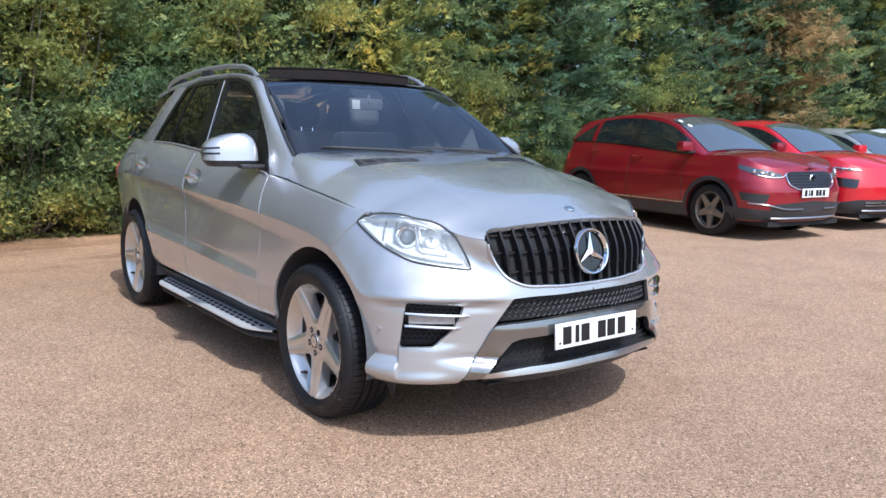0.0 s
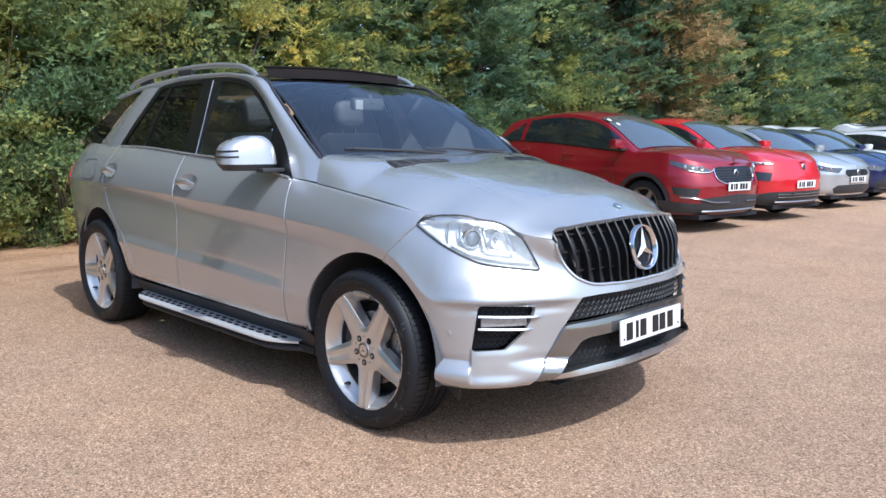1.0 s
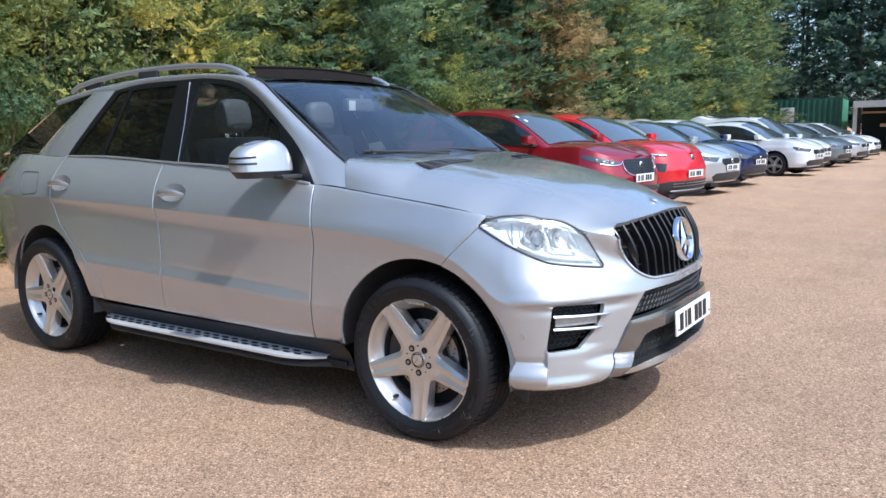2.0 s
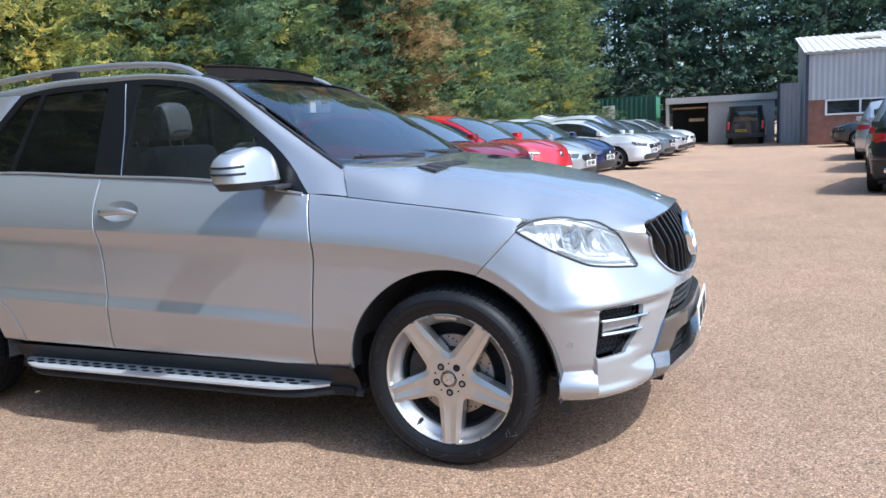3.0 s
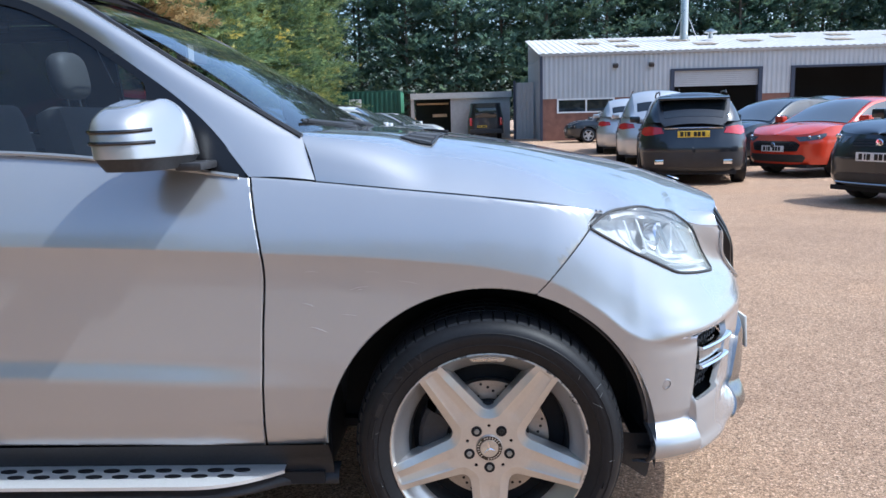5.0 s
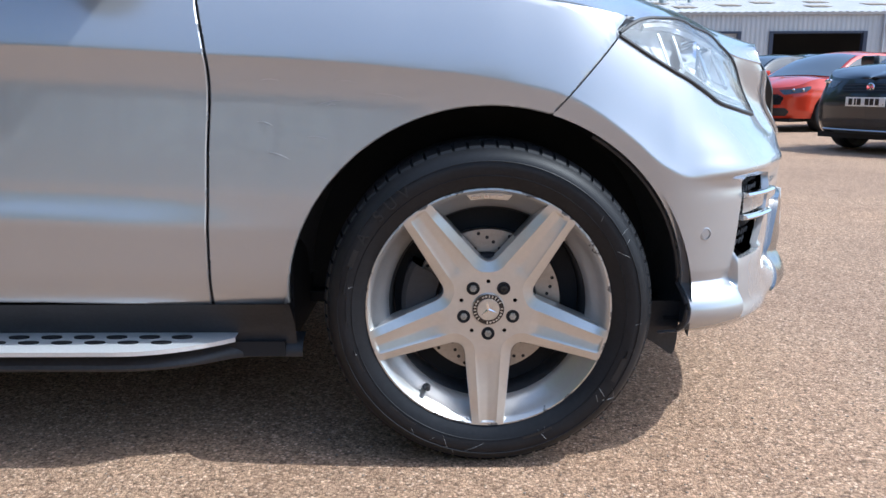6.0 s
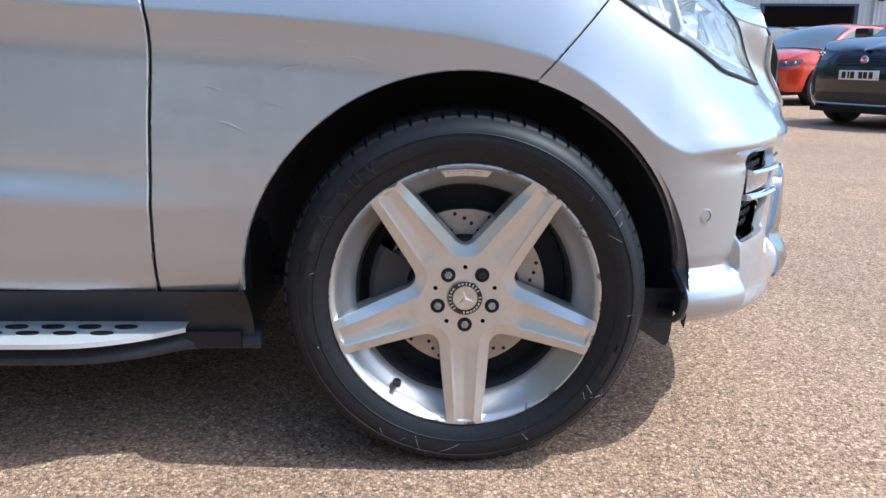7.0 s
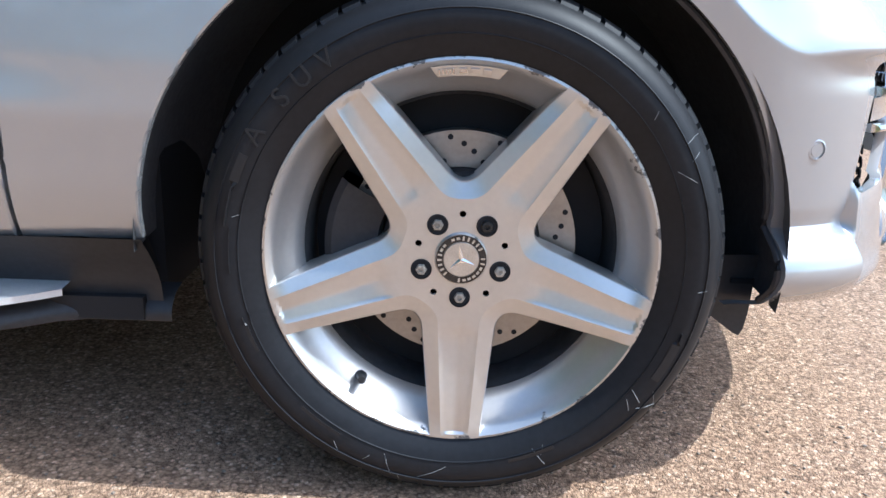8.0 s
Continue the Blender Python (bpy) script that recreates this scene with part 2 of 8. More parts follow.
def tube(points, radius, n=8, closed=False, squash=(1, 1)):
    """A round bar along points; radius may be a list."""
    p = np.array(points, float)
    rad = np.ones(len(p)) * radius
    tang = np.gradient(p, axis=0) if not closed else np.roll(p, -1, 0) - np.roll(p, 1, 0)
    verts, faces = [], []
    ref = Vector((0, 0, 1))
    for c, t, r in zip(p, tang, rad):
        t = Vector(t).normalized()
        a = t.cross(ref if abs(t.dot(ref)) < 0.95 else Vector((0, 1, 0))).normalized()
        b = t.cross(a)
        for k in range(n):
            w = 2 * math.pi * k / n
            verts.append(tuple(Vector(c) + a * math.cos(w) * r * squash[0] + b * math.sin(w) * r * squash[1]))
    m = len(p)
    for i in range(m if closed else m - 1):
        j = (i + 1) % m
        for k in range(n):
            faces.append((i * n + k, i * n + (k + 1) % n, j * n + (k + 1) % n, j * n + k))
    if not closed:
        faces += [tuple(range(n))[::-1], tuple(range((m - 1) * n, m * n))]
    return verts, faces


def rounded(points, r, n=5):
    """A polygon with rounded corners."""
    p = [Vector(q) for q in points]
    out = []
    for k, c in enumerate(p):
        a, b = p[k - 1], p[(k + 1) % len(p)]
        da, db = (a - c).normalized(), (b - c).normalized()
        rr = min(r, (a - c).length * 0.45, (b - c).length * 0.45)
        for s in range(n + 1):
            t = s / n
            out.append(tuple((1 - t) ** 2 * (c + da * rr) + 2 * t * (1 - t) * c + t * t * (c + db * rr)))
    return out


def fixed_normals(vf):
    bm = bmesh.new()
    vs = [bm.verts.new(v) for v in vf[0]]
    for f in vf[1]:
        if len(set(f)) > 2:
            try:
                bm.faces.new([vs[k] for k in dict.fromkeys(f)])
            except ValueError:
                pass
    bmesh.ops.remove_doubles(bm, verts=bm.verts, dist=0.0002)
    bmesh.ops.recalc_face_normals(bm, faces=bm.faces)
    return bm

# ---- ground ----
def tarmac():
    """Weathered tan tarmac: pale and dark chippings, worn patches and dirt at several scales, with relief."""
    m = bpy.data.materials.new("tan_tarmac")
    m.use_nodes = True
    n, l = m.node_tree.nodes, m.node_tree.links
    b = n["Principled BSDF"]
    b.inputs["Roughness"].default_value = 0.88
    b.inputs["Specular IOR Level"].default_value = 0.3
    tc = n.new("ShaderNodeTexCoord")

    def noise_tex(scale, detail=4.0, rough=0.55):
        t = n.new("ShaderNodeTexNoise")
        t.inputs["Scale"].default_value, t.inputs["Detail"].default_value, t.inputs["Roughness"].default_value = scale, detail, rough
        l.new(tc.outputs["Object"], t.inputs["Vector"])
        return t

    def ramp(src, stops):
        r = n.new("ShaderNodeValToRGB")
        els = r.color_ramp.elements
        while len(els) < len(stops):
            els.new(0.5)
        for e, (p, c) in zip(els, stops):
            e.position, e.color = p, (*c, 1)
        l.new(src, r.inputs["Fac"])
        return r.outputs["Color"]

    def mix(kind, fac, a, c):
        x = n.new("ShaderNodeMix")
        x.data_type, x.blend_type = "RGBA", kind
        if isinstance(fac, float):
            x.inputs[0].default_value = fac
        else:
            l.new(fac, x.inputs[0])
        l.new(a, x.inputs[6])
        l.new(c, x.inputs[7])
        return x.outputs[2]

    chips, grit = n.new("ShaderNodeTexVoronoi"), n.new("ShaderNodeTexVoronoi")
    chips.inputs["Scale"].default_value, grit.inputs["Scale"].default_value = 150.0, 400.0
    for t in (chips, grit):
        l.new(tc.outputs["Object"], t.inputs["Vector"])
    sep = n.new("ShaderNodeSeparateColor")
    l.new(chips.outputs["Color"], sep.inputs["Color"])
    sep2 = n.new("ShaderNodeSeparateColor")
    l.new(grit.outputs["Color"], sep2.inputs["Color"])
    stones = ramp(sep.outputs["Red"], [(0.0, (0.109, 0.075, 0.054)), (0.10, (0.282, 0.181, 0.118)), (0.30, (0.456, 0.296, 0.195)), (0.65, (0.576, 0.381, 0.250)), (0.90, (0.739, 0.505, 0.346)), (1.0, (1.032, 0.797, 0.593))])
    fines = ramp(sep2.outputs["Green"], [(0.0, (0.185, 0.122, 0.078)), (0.22, (0.423, 0.280, 0.181)), (0.8, (0.564, 0.379, 0.254)), (1.0, (0.760, 0.536, 0.371))])
    base = mix("MIX", 0.34, stones, fines)
    gaps = ramp(chips.outputs["Distance"], [(0.0, (1.09, 1.09, 1.07)), (0.35, (1.02, 1.01, 0.99)), (0.60, (0.83, 0.81, 0.79)), (0.82, (0.55, 0.52, 0.50))])
    base = mix("MULTIPLY", 1.0, base, gaps)
    flecks = n.new("ShaderNodeTexVoronoi")
    flecks.inputs["Scale"].default_value = 78.0
    l.new(tc.outputs["Object"], flecks.inputs["Vector"])
    sep3 = n.new("ShaderNodeSeparateColor")
    l.new(flecks.outputs["Color"], sep3.inputs["Color"])
    base = mix("MULTIPLY", 1.0, base, ramp(sep3.outputs["Blue"], [(0.0, (0.74, 0.73, 0.72)), (0.12, (0.92, 0.91, 0.91)), (0.30, (0.98, 0.98, 0.98)), (0.75, (1.02, 1.02, 1.02)), (0.92, (1.08, 1.08, 1.07)), (1.0, (1.22, 1.22, 1.22))]))
    patches = ramp(noise_tex(0.33, 5, 0.6).outputs["Fac"], [(0.30, (0.93, 0.92, 0.93)), (0.5, (1.07, 1.07, 1.07)), (0.70, (1.17, 1.12, 1.07))])
    base = mix("MULTIPLY", 1.0, base, patches)
    dirt = ramp(noise_tex(1.7, 6, 0.65).outputs["Fac"], [(0.32, (0.90, 0.88, 0.87)), (0.50, (1.0, 1.0, 1.0)), (0.72, (1.05, 1.04, 1.02))])
    base = mix("MULTIPLY", 1.0, base, dirt)
    spots = ramp(noise_tex(14, 3, 0.6).outputs["Fac"], [(0.30, (0.87, 0.86, 0.85)), (0.40, (1.0, 1.0, 1.0)), (0.66, (1.03, 1.03, 1.03))])
    base = mix("MULTIPLY", 1.0, base, spots)
    # sandier, more orange dirt towards the hedge, with a ragged edge
    place, span, edge = n.new("ShaderNodeSeparateXYZ"), n.new("ShaderNodeMapRange"), n.new("ShaderNodeMath")
    l.new(tc.outputs["Object"], place.inputs["Vector"])
    span.inputs["From Min"].default_value, span.inputs["From Max"].default_value = -2.6, -6.8
    span.inputs["To Min"].default_value, span.inputs["To Max"].default_value = -0.42, 0.62
    span.clamp = False
    l.new(place.outputs["X"], span.inputs["Value"])
    edge.operation, edge.use_clamp = "ADD", True
    l.new(span.outputs["Result"], edge.inputs[0])
    l.new(noise_tex(0.7, 5, 0.6).outputs["Fac"], edge.inputs[1])
    sandy = n.new("ShaderNodeMix")
    sandy.data_type, sandy.blend_type = "RGBA", "MULTIPLY"
    l.new(edge.outputs[0], sandy.inputs[0])
    l.new(base, sandy.inputs[6])
    sandy.inputs[7].default_value = (1.00, 0.91, 0.78, 1)
    base = sandy.outputs[2]
    # dark damp streaks and leaf dirt in front of the hedge, drawn out along it
    stretch, streak, band, soil = n.new("ShaderNodeMapping"), n.new("ShaderNodeTexNoise"), n.new("ShaderNodeMapRange"), n.new("ShaderNodeMath")
    stretch.inputs["Scale"].default_value = (1.6, 0.45, 1.0)
    l.new(tc.outputs["Object"], stretch.inputs["Vector"])
    streak.inputs["Scale"].default_value, streak.inputs["Detail"].default_value, streak.inputs["Roughness"].default_value = 1.1, 5.0, 0.62
    l.new(stretch.outputs["Vector"], streak.inputs["Vector"])
    band.inputs["From Min"].default_value, band.inputs["From Max"].default_value = -3.6, -5.6
    l.new(place.outputs["X"], band.inputs["Value"])
    soil.operation = "MULTIPLY"
    l.new(band.outputs["Result"], soil.inputs[0])
    l.new(ramp(streak.outputs["Fac"], [(0.50, (0.0, 0.0, 0.0)), (0.64, (0.75, 0.75, 0.75))]), soil.inputs[1])
    brown = n.new("ShaderNodeMix")
    brown.data_type, brown.blend_type = "RGBA", "MULTIPLY"
    l.new(soil.outputs[0], brown.inputs[0])
    l.new(base, brown.inputs[6])
    brown.inputs[7].default_value = (0.52, 0.47, 0.42, 1)
    base = brown.outputs[2]
    l.new(base, b.inputs["Base Color"])
    h = n.new("ShaderNodeMath")
    h.operation = "ADD"
    l.new(chips.outputs["Distance"], h.inputs[0])
    l.new(grit.outputs["Distance"], h.inputs[1])
    bp = n.new("ShaderNodeBump")
    bp.invert = True
    bp.inputs["Strength"].default_value, bp.inputs["Distance"].default_value = 0.95, 0.004
    l.new(h.outputs[0], bp.inputs["Height"])
    l.new(bp.outputs["Normal"], b.inputs["Normal"])
    return m


GROUND = tarmac()


def ground_sheet():
    xs = np.r_[-2500, -600, -150, -60, np.linspace(-24, 24, 49), 60, 150, 600, 2500]
    ys = np.r_[-2500, -600, -150, -60, np.linspace(-20, 60, 41), 150, 600, 2500]
    # the yard rises a little under the row of cars by the hedge
    verts = [(x, y, 0.085 * float(smooth(-0.5, -2.4, x) * smooth(-7.2, -6.2, x) * smooth(2.5, 4.5, y) * smooth(24, 15, y))) for x in xs for y in ys]
    n = len(ys)
    faces = [(i * n + j, (i + 1) * n + j, (i + 1) * n + j + 1, i * n + j + 1) for i in range(len(xs) - 1) for j in range(n - 1)]
    return verts, faces


tagged(part("ground", ground_sheet(), GROUND, sharp=0), "pale tan weathered tarmac yard with fine gravel", "ground", kind="structure")


def loose_grit():
    """Small loose stones scattered over the yard round the car."""
    r = np.random.default_rng(31)
    n = 2600
    x = np.r_[r.random(n // 2) * 3.4 - 1.8, r.random(n // 2) * 9 - 4]
    y = np.r_[-0.55 - np.abs(r.normal(size=n // 2)) * 0.55, r.random(n // 2) * -3.2 - 0.4]
    s = 0.0016 + 0.0028 * r.random(n) ** 3
    octa = np.array([(1, 0, 0), (0, 1, 0), (-1, 0, 0), (0, -1, 0), (0, 0, 1), (0, 0, -1)], float)
    tri = np.array([(0, 1, 4), (1, 2, 4), (2, 3, 4), (3, 0, 4), (1, 0, 5), (2, 1, 5), (3, 2, 5), (0, 3, 5)])
    a = r.random(n) * 6.28
    v = octa[None] * (0.7 + 0.6 * r.random((n, 6, 1))) * s[:, None, None] * np.array((1.3, 0.9, 0.7))
    rot = np.stack([v[..., 0] * np.cos(a)[:, None] - v[..., 1] * np.sin(a)[:, None], v[..., 0] * np.sin(a)[:, None] + v[..., 1] * np.cos(a)[:, None], v[..., 2]], -1)
    rot += np.stack([x, y, s * 0.35], 1)[:, None]
    f = tri[None] + 6 * np.arange(n)[:, None, None]
    return rot.reshape(-1, 3).tolist(), f.reshape(-1, 3).tolist()


tagged(part("loose_grit", loose_grit(), mat("grit_stone", (0.33, 0.26, 0.20), 0.85, spread=0.5, scale=30, fine=200), sharp=0), "loose tan grit scattered on the tarmac", "grit", kind="stuff")

# ---- the silver suv: its body surface ----
# x runs forward with the front axle at 0, y to the car's left, z up; (p, z) is a point of the right flank, p metres round the plan from the nose.
PLAN = [(0.885, 0), (0.880, 0.20), (0.841, 0.40), (0.786, 0.53), (0.717, 0.655), (0.641, 0.768), (0.566, 0.846), (0.492, 0.889), (0.420, 0.912), (0.300, 0.924),
        (0.100, 0.932), (-0.20, 0.936), (-0.60, 0.938), (-1.2, 0.940), (-2.0, 0.942), (-2.9, 0.938), (-3.3, 0.922), (-3.6, 0.87), (-3.78, 0.78), (-3.90, 0.60), (-3.95, 0.30), (-3.96, 0)]
plan_fine = curve(PLAN, 900)
plan_p = np.r_[0, np.cumsum(np.linalg.norm(np.diff(plan_fine, axis=0), axis=1))]
plan_p = plan_p + 0.014 * smooth(0.35, 1.15, plan_p)
crease_z = hermite([-3.9, -3.3, -2.06, -1.47, -0.94, -0.58, -0.20, 0.06, 0.19, 0.30, 0.38, 0.43, 0.50], [0.99, 0.995, 0.977, 0.956, 0.937, 0.918, 0.892, 0.857, 0.818, 0.745, 0.680, 0.658, 0.655])
nose_in = hermite([0.2, 0.30, 0.36, 0.50, 0.60, 0.66, 0.735, 0.85, 0.95, 0.98, 1.05], [0.12, 0.03, 0.0, 0.0, 0.0, 0.0, 0.020, 0.042, 0.085, 0.099, 0.15])
corner_in = hermite([0.2, 0.25, 0.284, 0.302, 0.314, 0.400, 0.408, 0.44, 0.60, 0.645, 0.659, 0.70, 0.78, 0.88, 0.97, 1.03], [0.18, 0.11, 0.050, 0.000, -0.014, -0.001, 0.010, 0.010, 0.009, 0.009, -0.006, 0.012, 0.070, 0.115, 0.155, 0.20])

blade = hermite([0.2, 0.25, 0.284, 0.302, 0.314, 0.36, 0.42, 0.46, 0.48], [0.18, 0.11, 0.050, 0.000, -0.014, -0.011, -0.006, 0.000, 0.010])


def p_of_x(x):
    return np.interp(-np.asarray(x, float), -plan_fine[:, 0], plan_p)


def crease(p):
    x = np.interp(p, plan_p, plan_fine[:, 0])
    return np.where(x > 0.5, 0.655, crease_z(np.minimum(x, 0.5)))


def body(p, z):
    """Points of the right flank (y < 0) at p round the plan and height z."""
    p, z = np.broadcast_arrays(np.asarray(p, float), np.asarray(z, float))
    x, y = np.interp(p, plan_p, plan_fine[:, 0]), np.interp(p, plan_p, plan_fine[:, 1])
    e = 0.01
    tx = np.interp(p + e, plan_p, plan_fine[:, 0]) - np.interp(p - e, plan_p, plan_fine[:, 0])
    ty = np.interp(p + e, plan_p, plan_fine[:, 1]) - np.interp(p - e, plan_p, plan_fine[:, 1])
    ln = np.hypot(tx, ty)
    nx, ny = ty / ln, -tx / ln
    zc = crease(p)
    up, down = np.maximum(z - zc, 0), np.maximum(zc - z, 0)
    k2 = 1.25 - 0.55 * smooth(-0.3, 0.3, x)
    ledge = 0.015 * smooth(-0.40, -0.85, x) * smooth(-3.0, -2.3, x)
    # below the crease the flank is hollow: it tucks in, stands upright, swells out to the ledge and tucks in again
    hollow = smooth(0.22, -0.25, x) * smooth(-3.2, -2.6, x)
    tuck = 0.011 * (1 - np.exp(-down / 0.045)) - 0.064 * np.clip(down - 0.07, 0, 0.22) + 0.13 * np.maximum(down - 0.36, 0)
    below = 0.085 * down * down / (down + 0.002) * (1 - hollow) + tuck * hollow
    side = 0.17 * up * up / (up + 0.002) + 0.22 * smooth(0.0, 0.40, x) * up * up / (up + 0.002) * np.exp(-up / 0.07) + k2 * up * up + below - ledge * smooth(0.30, 0.375, down) + 2.0 * np.maximum(0.47 - z, 0) ** 2 * (1 - smooth(0.30, 0.40, x)) + smooth(0.30, 0.40, x) * np.where(z < 0.44, corner_in(z) - 0.010, 0.0)
    front = nose_in(z) + (corner_in(z) - nose_in(z)) * smooth(0.40 + 0.14 * smooth(0.78, 0.94, z), 0.58 + 0.12 * smooth(0.78, 0.94, z), y)
    w = smooth(0.62, 0.40, x)
    rear = smooth(-3.3, -3.9, x)
    d = front + (side - front) * w + rear * (0.35 * np.maximum(z - 1.0, 0) + 0.8 * np.maximum(0.45 - z, 0))
    # the blade under the side vent stands proud of the panel behind it
    d = d + (blade(z) - corner_in(z)) * smooth(0.938, 0.926, p) * smooth(0.62, 0.80, p) * (z < 0.47)
    # and dies away where it meets the skid trim
    d = d + 0.012 * smooth(0.80, 0.67, p) * smooth(0.53, 0.62, p) * smooth(0.42, 0.35, z)
    return np.stack([x - nx * d, -(y - ny * d), z], -1)


def cabin_y(z, x=-1.5):
    """Half width of the side glass at height z."""
    return 0.852 - 0.30 * (z - 1.12) - 0.14 * (z - 1.12) ** 2 - 0.05 * smooth(-2.6, -3.6, x)


# ---- the silver suv: panels ----
LAMP_BOWL = mat("lamp_reflector", (0.76, 0.77, 0.78), 0.35, metal=0.20, spread=0.18, scale=18, fine=50)
PROJECTOR = mat("projector_glass", (0.20, 0.23, 0.27), 0.03, metal=0.4, coat=1.0)
RIBBED = mat("ribbed_clear", (0.78, 0.79, 0.78), 0.25, metal=0.4, fine=400, spread=0.3)
RUN_LIGHT = mat("running_light_clear", (0.34, 0.345, 0.35), 0.12, metal=0.3, coat=1.0, fine=60, spread=0.2)
def on_body(u, v):
    return body(u, v + crease(u))


def pw(points, by_x=True):
    """(x, z) or (p, z) outline points as (p, height over the crease)."""
    a = np.array(points, float)
    p = p_of_x(a[:, 0]) if by_x else a[:, 0]
    return np.stack([p, a[:, 1] - crease(p)], 1)


def dense(points, step=0.01):
    """A polygon with points added along its straight edges."""
    a = np.array(points, float)
    out = []
    for c, d in zip(a, np.roll(a, -1, 0)):
        n = max(1, int(np.linalg.norm(d - c) / step))
        out += [c + (d - c) * k / n for k in range(n)]
    return np.array(out)


def body_in(pts):
    t = smooth(0.3, 0.85, pts[:, 0])
    r = smooth(-3.5, -3.9, pts[:, 0])
    return np.stack([-t + r, np.sign(-pts[:, 1]) * (1 - t) * (1 - r), 0 * t], 1)


def arch(cx, a0, a1, r=0.447, n=40, cz=0.365):
    return [(cx + r * math.cos(a), cz + r * math.sin(a)) for a in np.radians(np.linspace(a0, a1, n))]


def flank(name, outline, parent, holes=(), material=None, back=0.014, label="", by_x=True, step=0.012):
    """One panel on each side of the car."""
    o = pw(dense(outline), by_x)
    lo, hi = o[:, 1].min(), o[:, 1].max()
    rows = np.arange(lo, hi + step, step)
    rows = np.sort(np.r_[rows[np.abs(rows) > 0.009], [w for w in (-0.006, -0.0015, 0.0015, 0.006) if lo < w < hi]])
    vf = skin(on_body, o, [pw(dense(h, 0.006), by_x) for h in holes], vs=rows, step=step, back=back, inward=body_in, chamfer=0.0026)
    return [part(name, fixed_normals(side), material or SILVER, parent, label) for side in (vf, mirrored(vf))]


SEAM_A = curve([(-0.629, 1.116), (-0.607, 1.0), (-0.592, 0.92), (-0.600, 0.70), (-0.618, 0.372)], 40).tolist()
SEAM_B = curve([(-1.79, 1.214), (-1.768, 1.0), (-1.745, 0.9), (-1.718, 0.65), (-1.735, 0.388)], 40).tolist()
SEAM_C = curve([(-2.765, 1.247), (-2.80, 1.145), (-2.804, 1.085), (-2.776, 0.97), (-2.735, 0.875), (-2.62, 0.76), (-2.47, 0.655), (-2.37, 0.56), (-2.32, 0.47), (-2.31, 0.395)], 60).tolist()
BONNET_LINE = curve([(-0.455, 1.100), (-0.233, 1.075), (-0.006, 1.050), (0.212, 1.021), (0.330, 1.003)], 30).tolist()
BELT = curve([(-0.632, 1.112), (-1.11, 1.178), (-1.79, 1.214), (-2.35, 1.243), (-2.77, 1.247), (-3.25, 1.258)], 80)
HEADLIGHT = curve([(1.245, 0.964), (1.2, 0.990), (1.1, 1.000), (0.895, 0.985), (0.74, 0.955), (0.69, 0.92), (0.645, 0.855), (0.61, 0.785)], 50).tolist() + \
    curve([(0.625, 0.778), (0.76, 0.793), (0.895, 0.813), (1.055, 0.864), (1.175, 0.915), (1.245, 0.957)], 50).tolist()
g = 0.0028
suv = thing("silver_suv", "large silver metallic suv with black slatted grille, parked on tarmac", "car")


def shifted(pts, dx, dz=0.0):
    return [(x + dx, z + dz) for x, z in pts]


def belt_z(x):
    return float(np.interp(-x, -BELT[:, 0], BELT[:, 1]))


HANDLES = [(-1.615, 1.052), (-2.70, 1.086)]


def handle_hole(x, z, k=1.0):
    return [(x - 0.004 + 0.104 * k * math.cos(a), z + 0.046 * k * math.sin(a)) for a in np.linspace(0, 2 * math.pi, 41)[:-1]]


# wings, doors, quarters
flank("front_wing", shifted(SEAM_A, g)[::-1] + [(-0.455, 1.098)] + shifted(BONNET_LINE, 0, -g) + [(0.305, 0.995), (0.278, 0.966), (0.2815, 0.9545), (0.1355, 0.7985)] +
      arch(0, 72.5, 179, n=60) + [(-0.447, 0.372)], suv)
door_front = flank("front_door", shifted(SEAM_A, -g) + [(-1.0, 0.381)] + shifted(SEAM_B, g)[::-1] + [(x, belt_z(x)) for x in np.linspace(-1.78, -0.64, 30)], suv, holes=[handle_hole(*HANDLES[0])], step=0.010)
door_rear = flank("rear_door", shifted(SEAM_B, -g) + [(-2.0, 0.392)] + shifted(SEAM_C, g)[::-1] + [(x, belt_z(x)) for x in np.linspace(-2.75, -1.80, 24)], suv, holes=[handle_hole(*HANDLES[1])], step=0.010)
flank("quarter_panel", shifted(SEAM_C, -g) + [(-2.44, 0.40)] + [(x - 2.915, z) for x, z in arch(0, 4, 172, r=0.452, n=60)] + [(-3.37, 0.50), (-3.52, 0.52), (-3.70, 0.62), (-3.80, 0.80), (-3.80, 1.22), (-3.4, 1.262)] +
      [(x, belt_z(x)) for x in np.linspace(-3.24, -2.78, 12)], suv)
flank("rear_bumper", [(-3.37, 0.495), (-3.36, 0.36), (-3.6, 0.33), (-3.957, 0.33), (-3.957, 0.66), (-3.80, 0.70), (-3.70, 0.615), (-3.52, 0.513)], suv)
flank("tailgate", [(-3.80, 0.805), (-3.80, 0.70), (-3.957, 0.67), (-3.957, 1.22), (-3.80, 1.22)], suv)
flank("tail_lamp", [(-3.50, 1.01), (-3.55, 0.93), (-3.86, 0.90), (-3.86, 1.13), (-3.62, 1.13)], suv, material=mat("red_lamp", (0.35, 0.01, 0.012), 0.08, coat=1.0), back=0.02, label="red plastic tail lamp")
# the lamps stand a little proud of the quarter
for o in suv.children:
    if o.name.startswith("tail_lamp"):
        for v in o.data.vertices:
            v.co.x -= 0.004
            v.co.y += 0.004 * (-1 if v.co.y < 0 else 1)

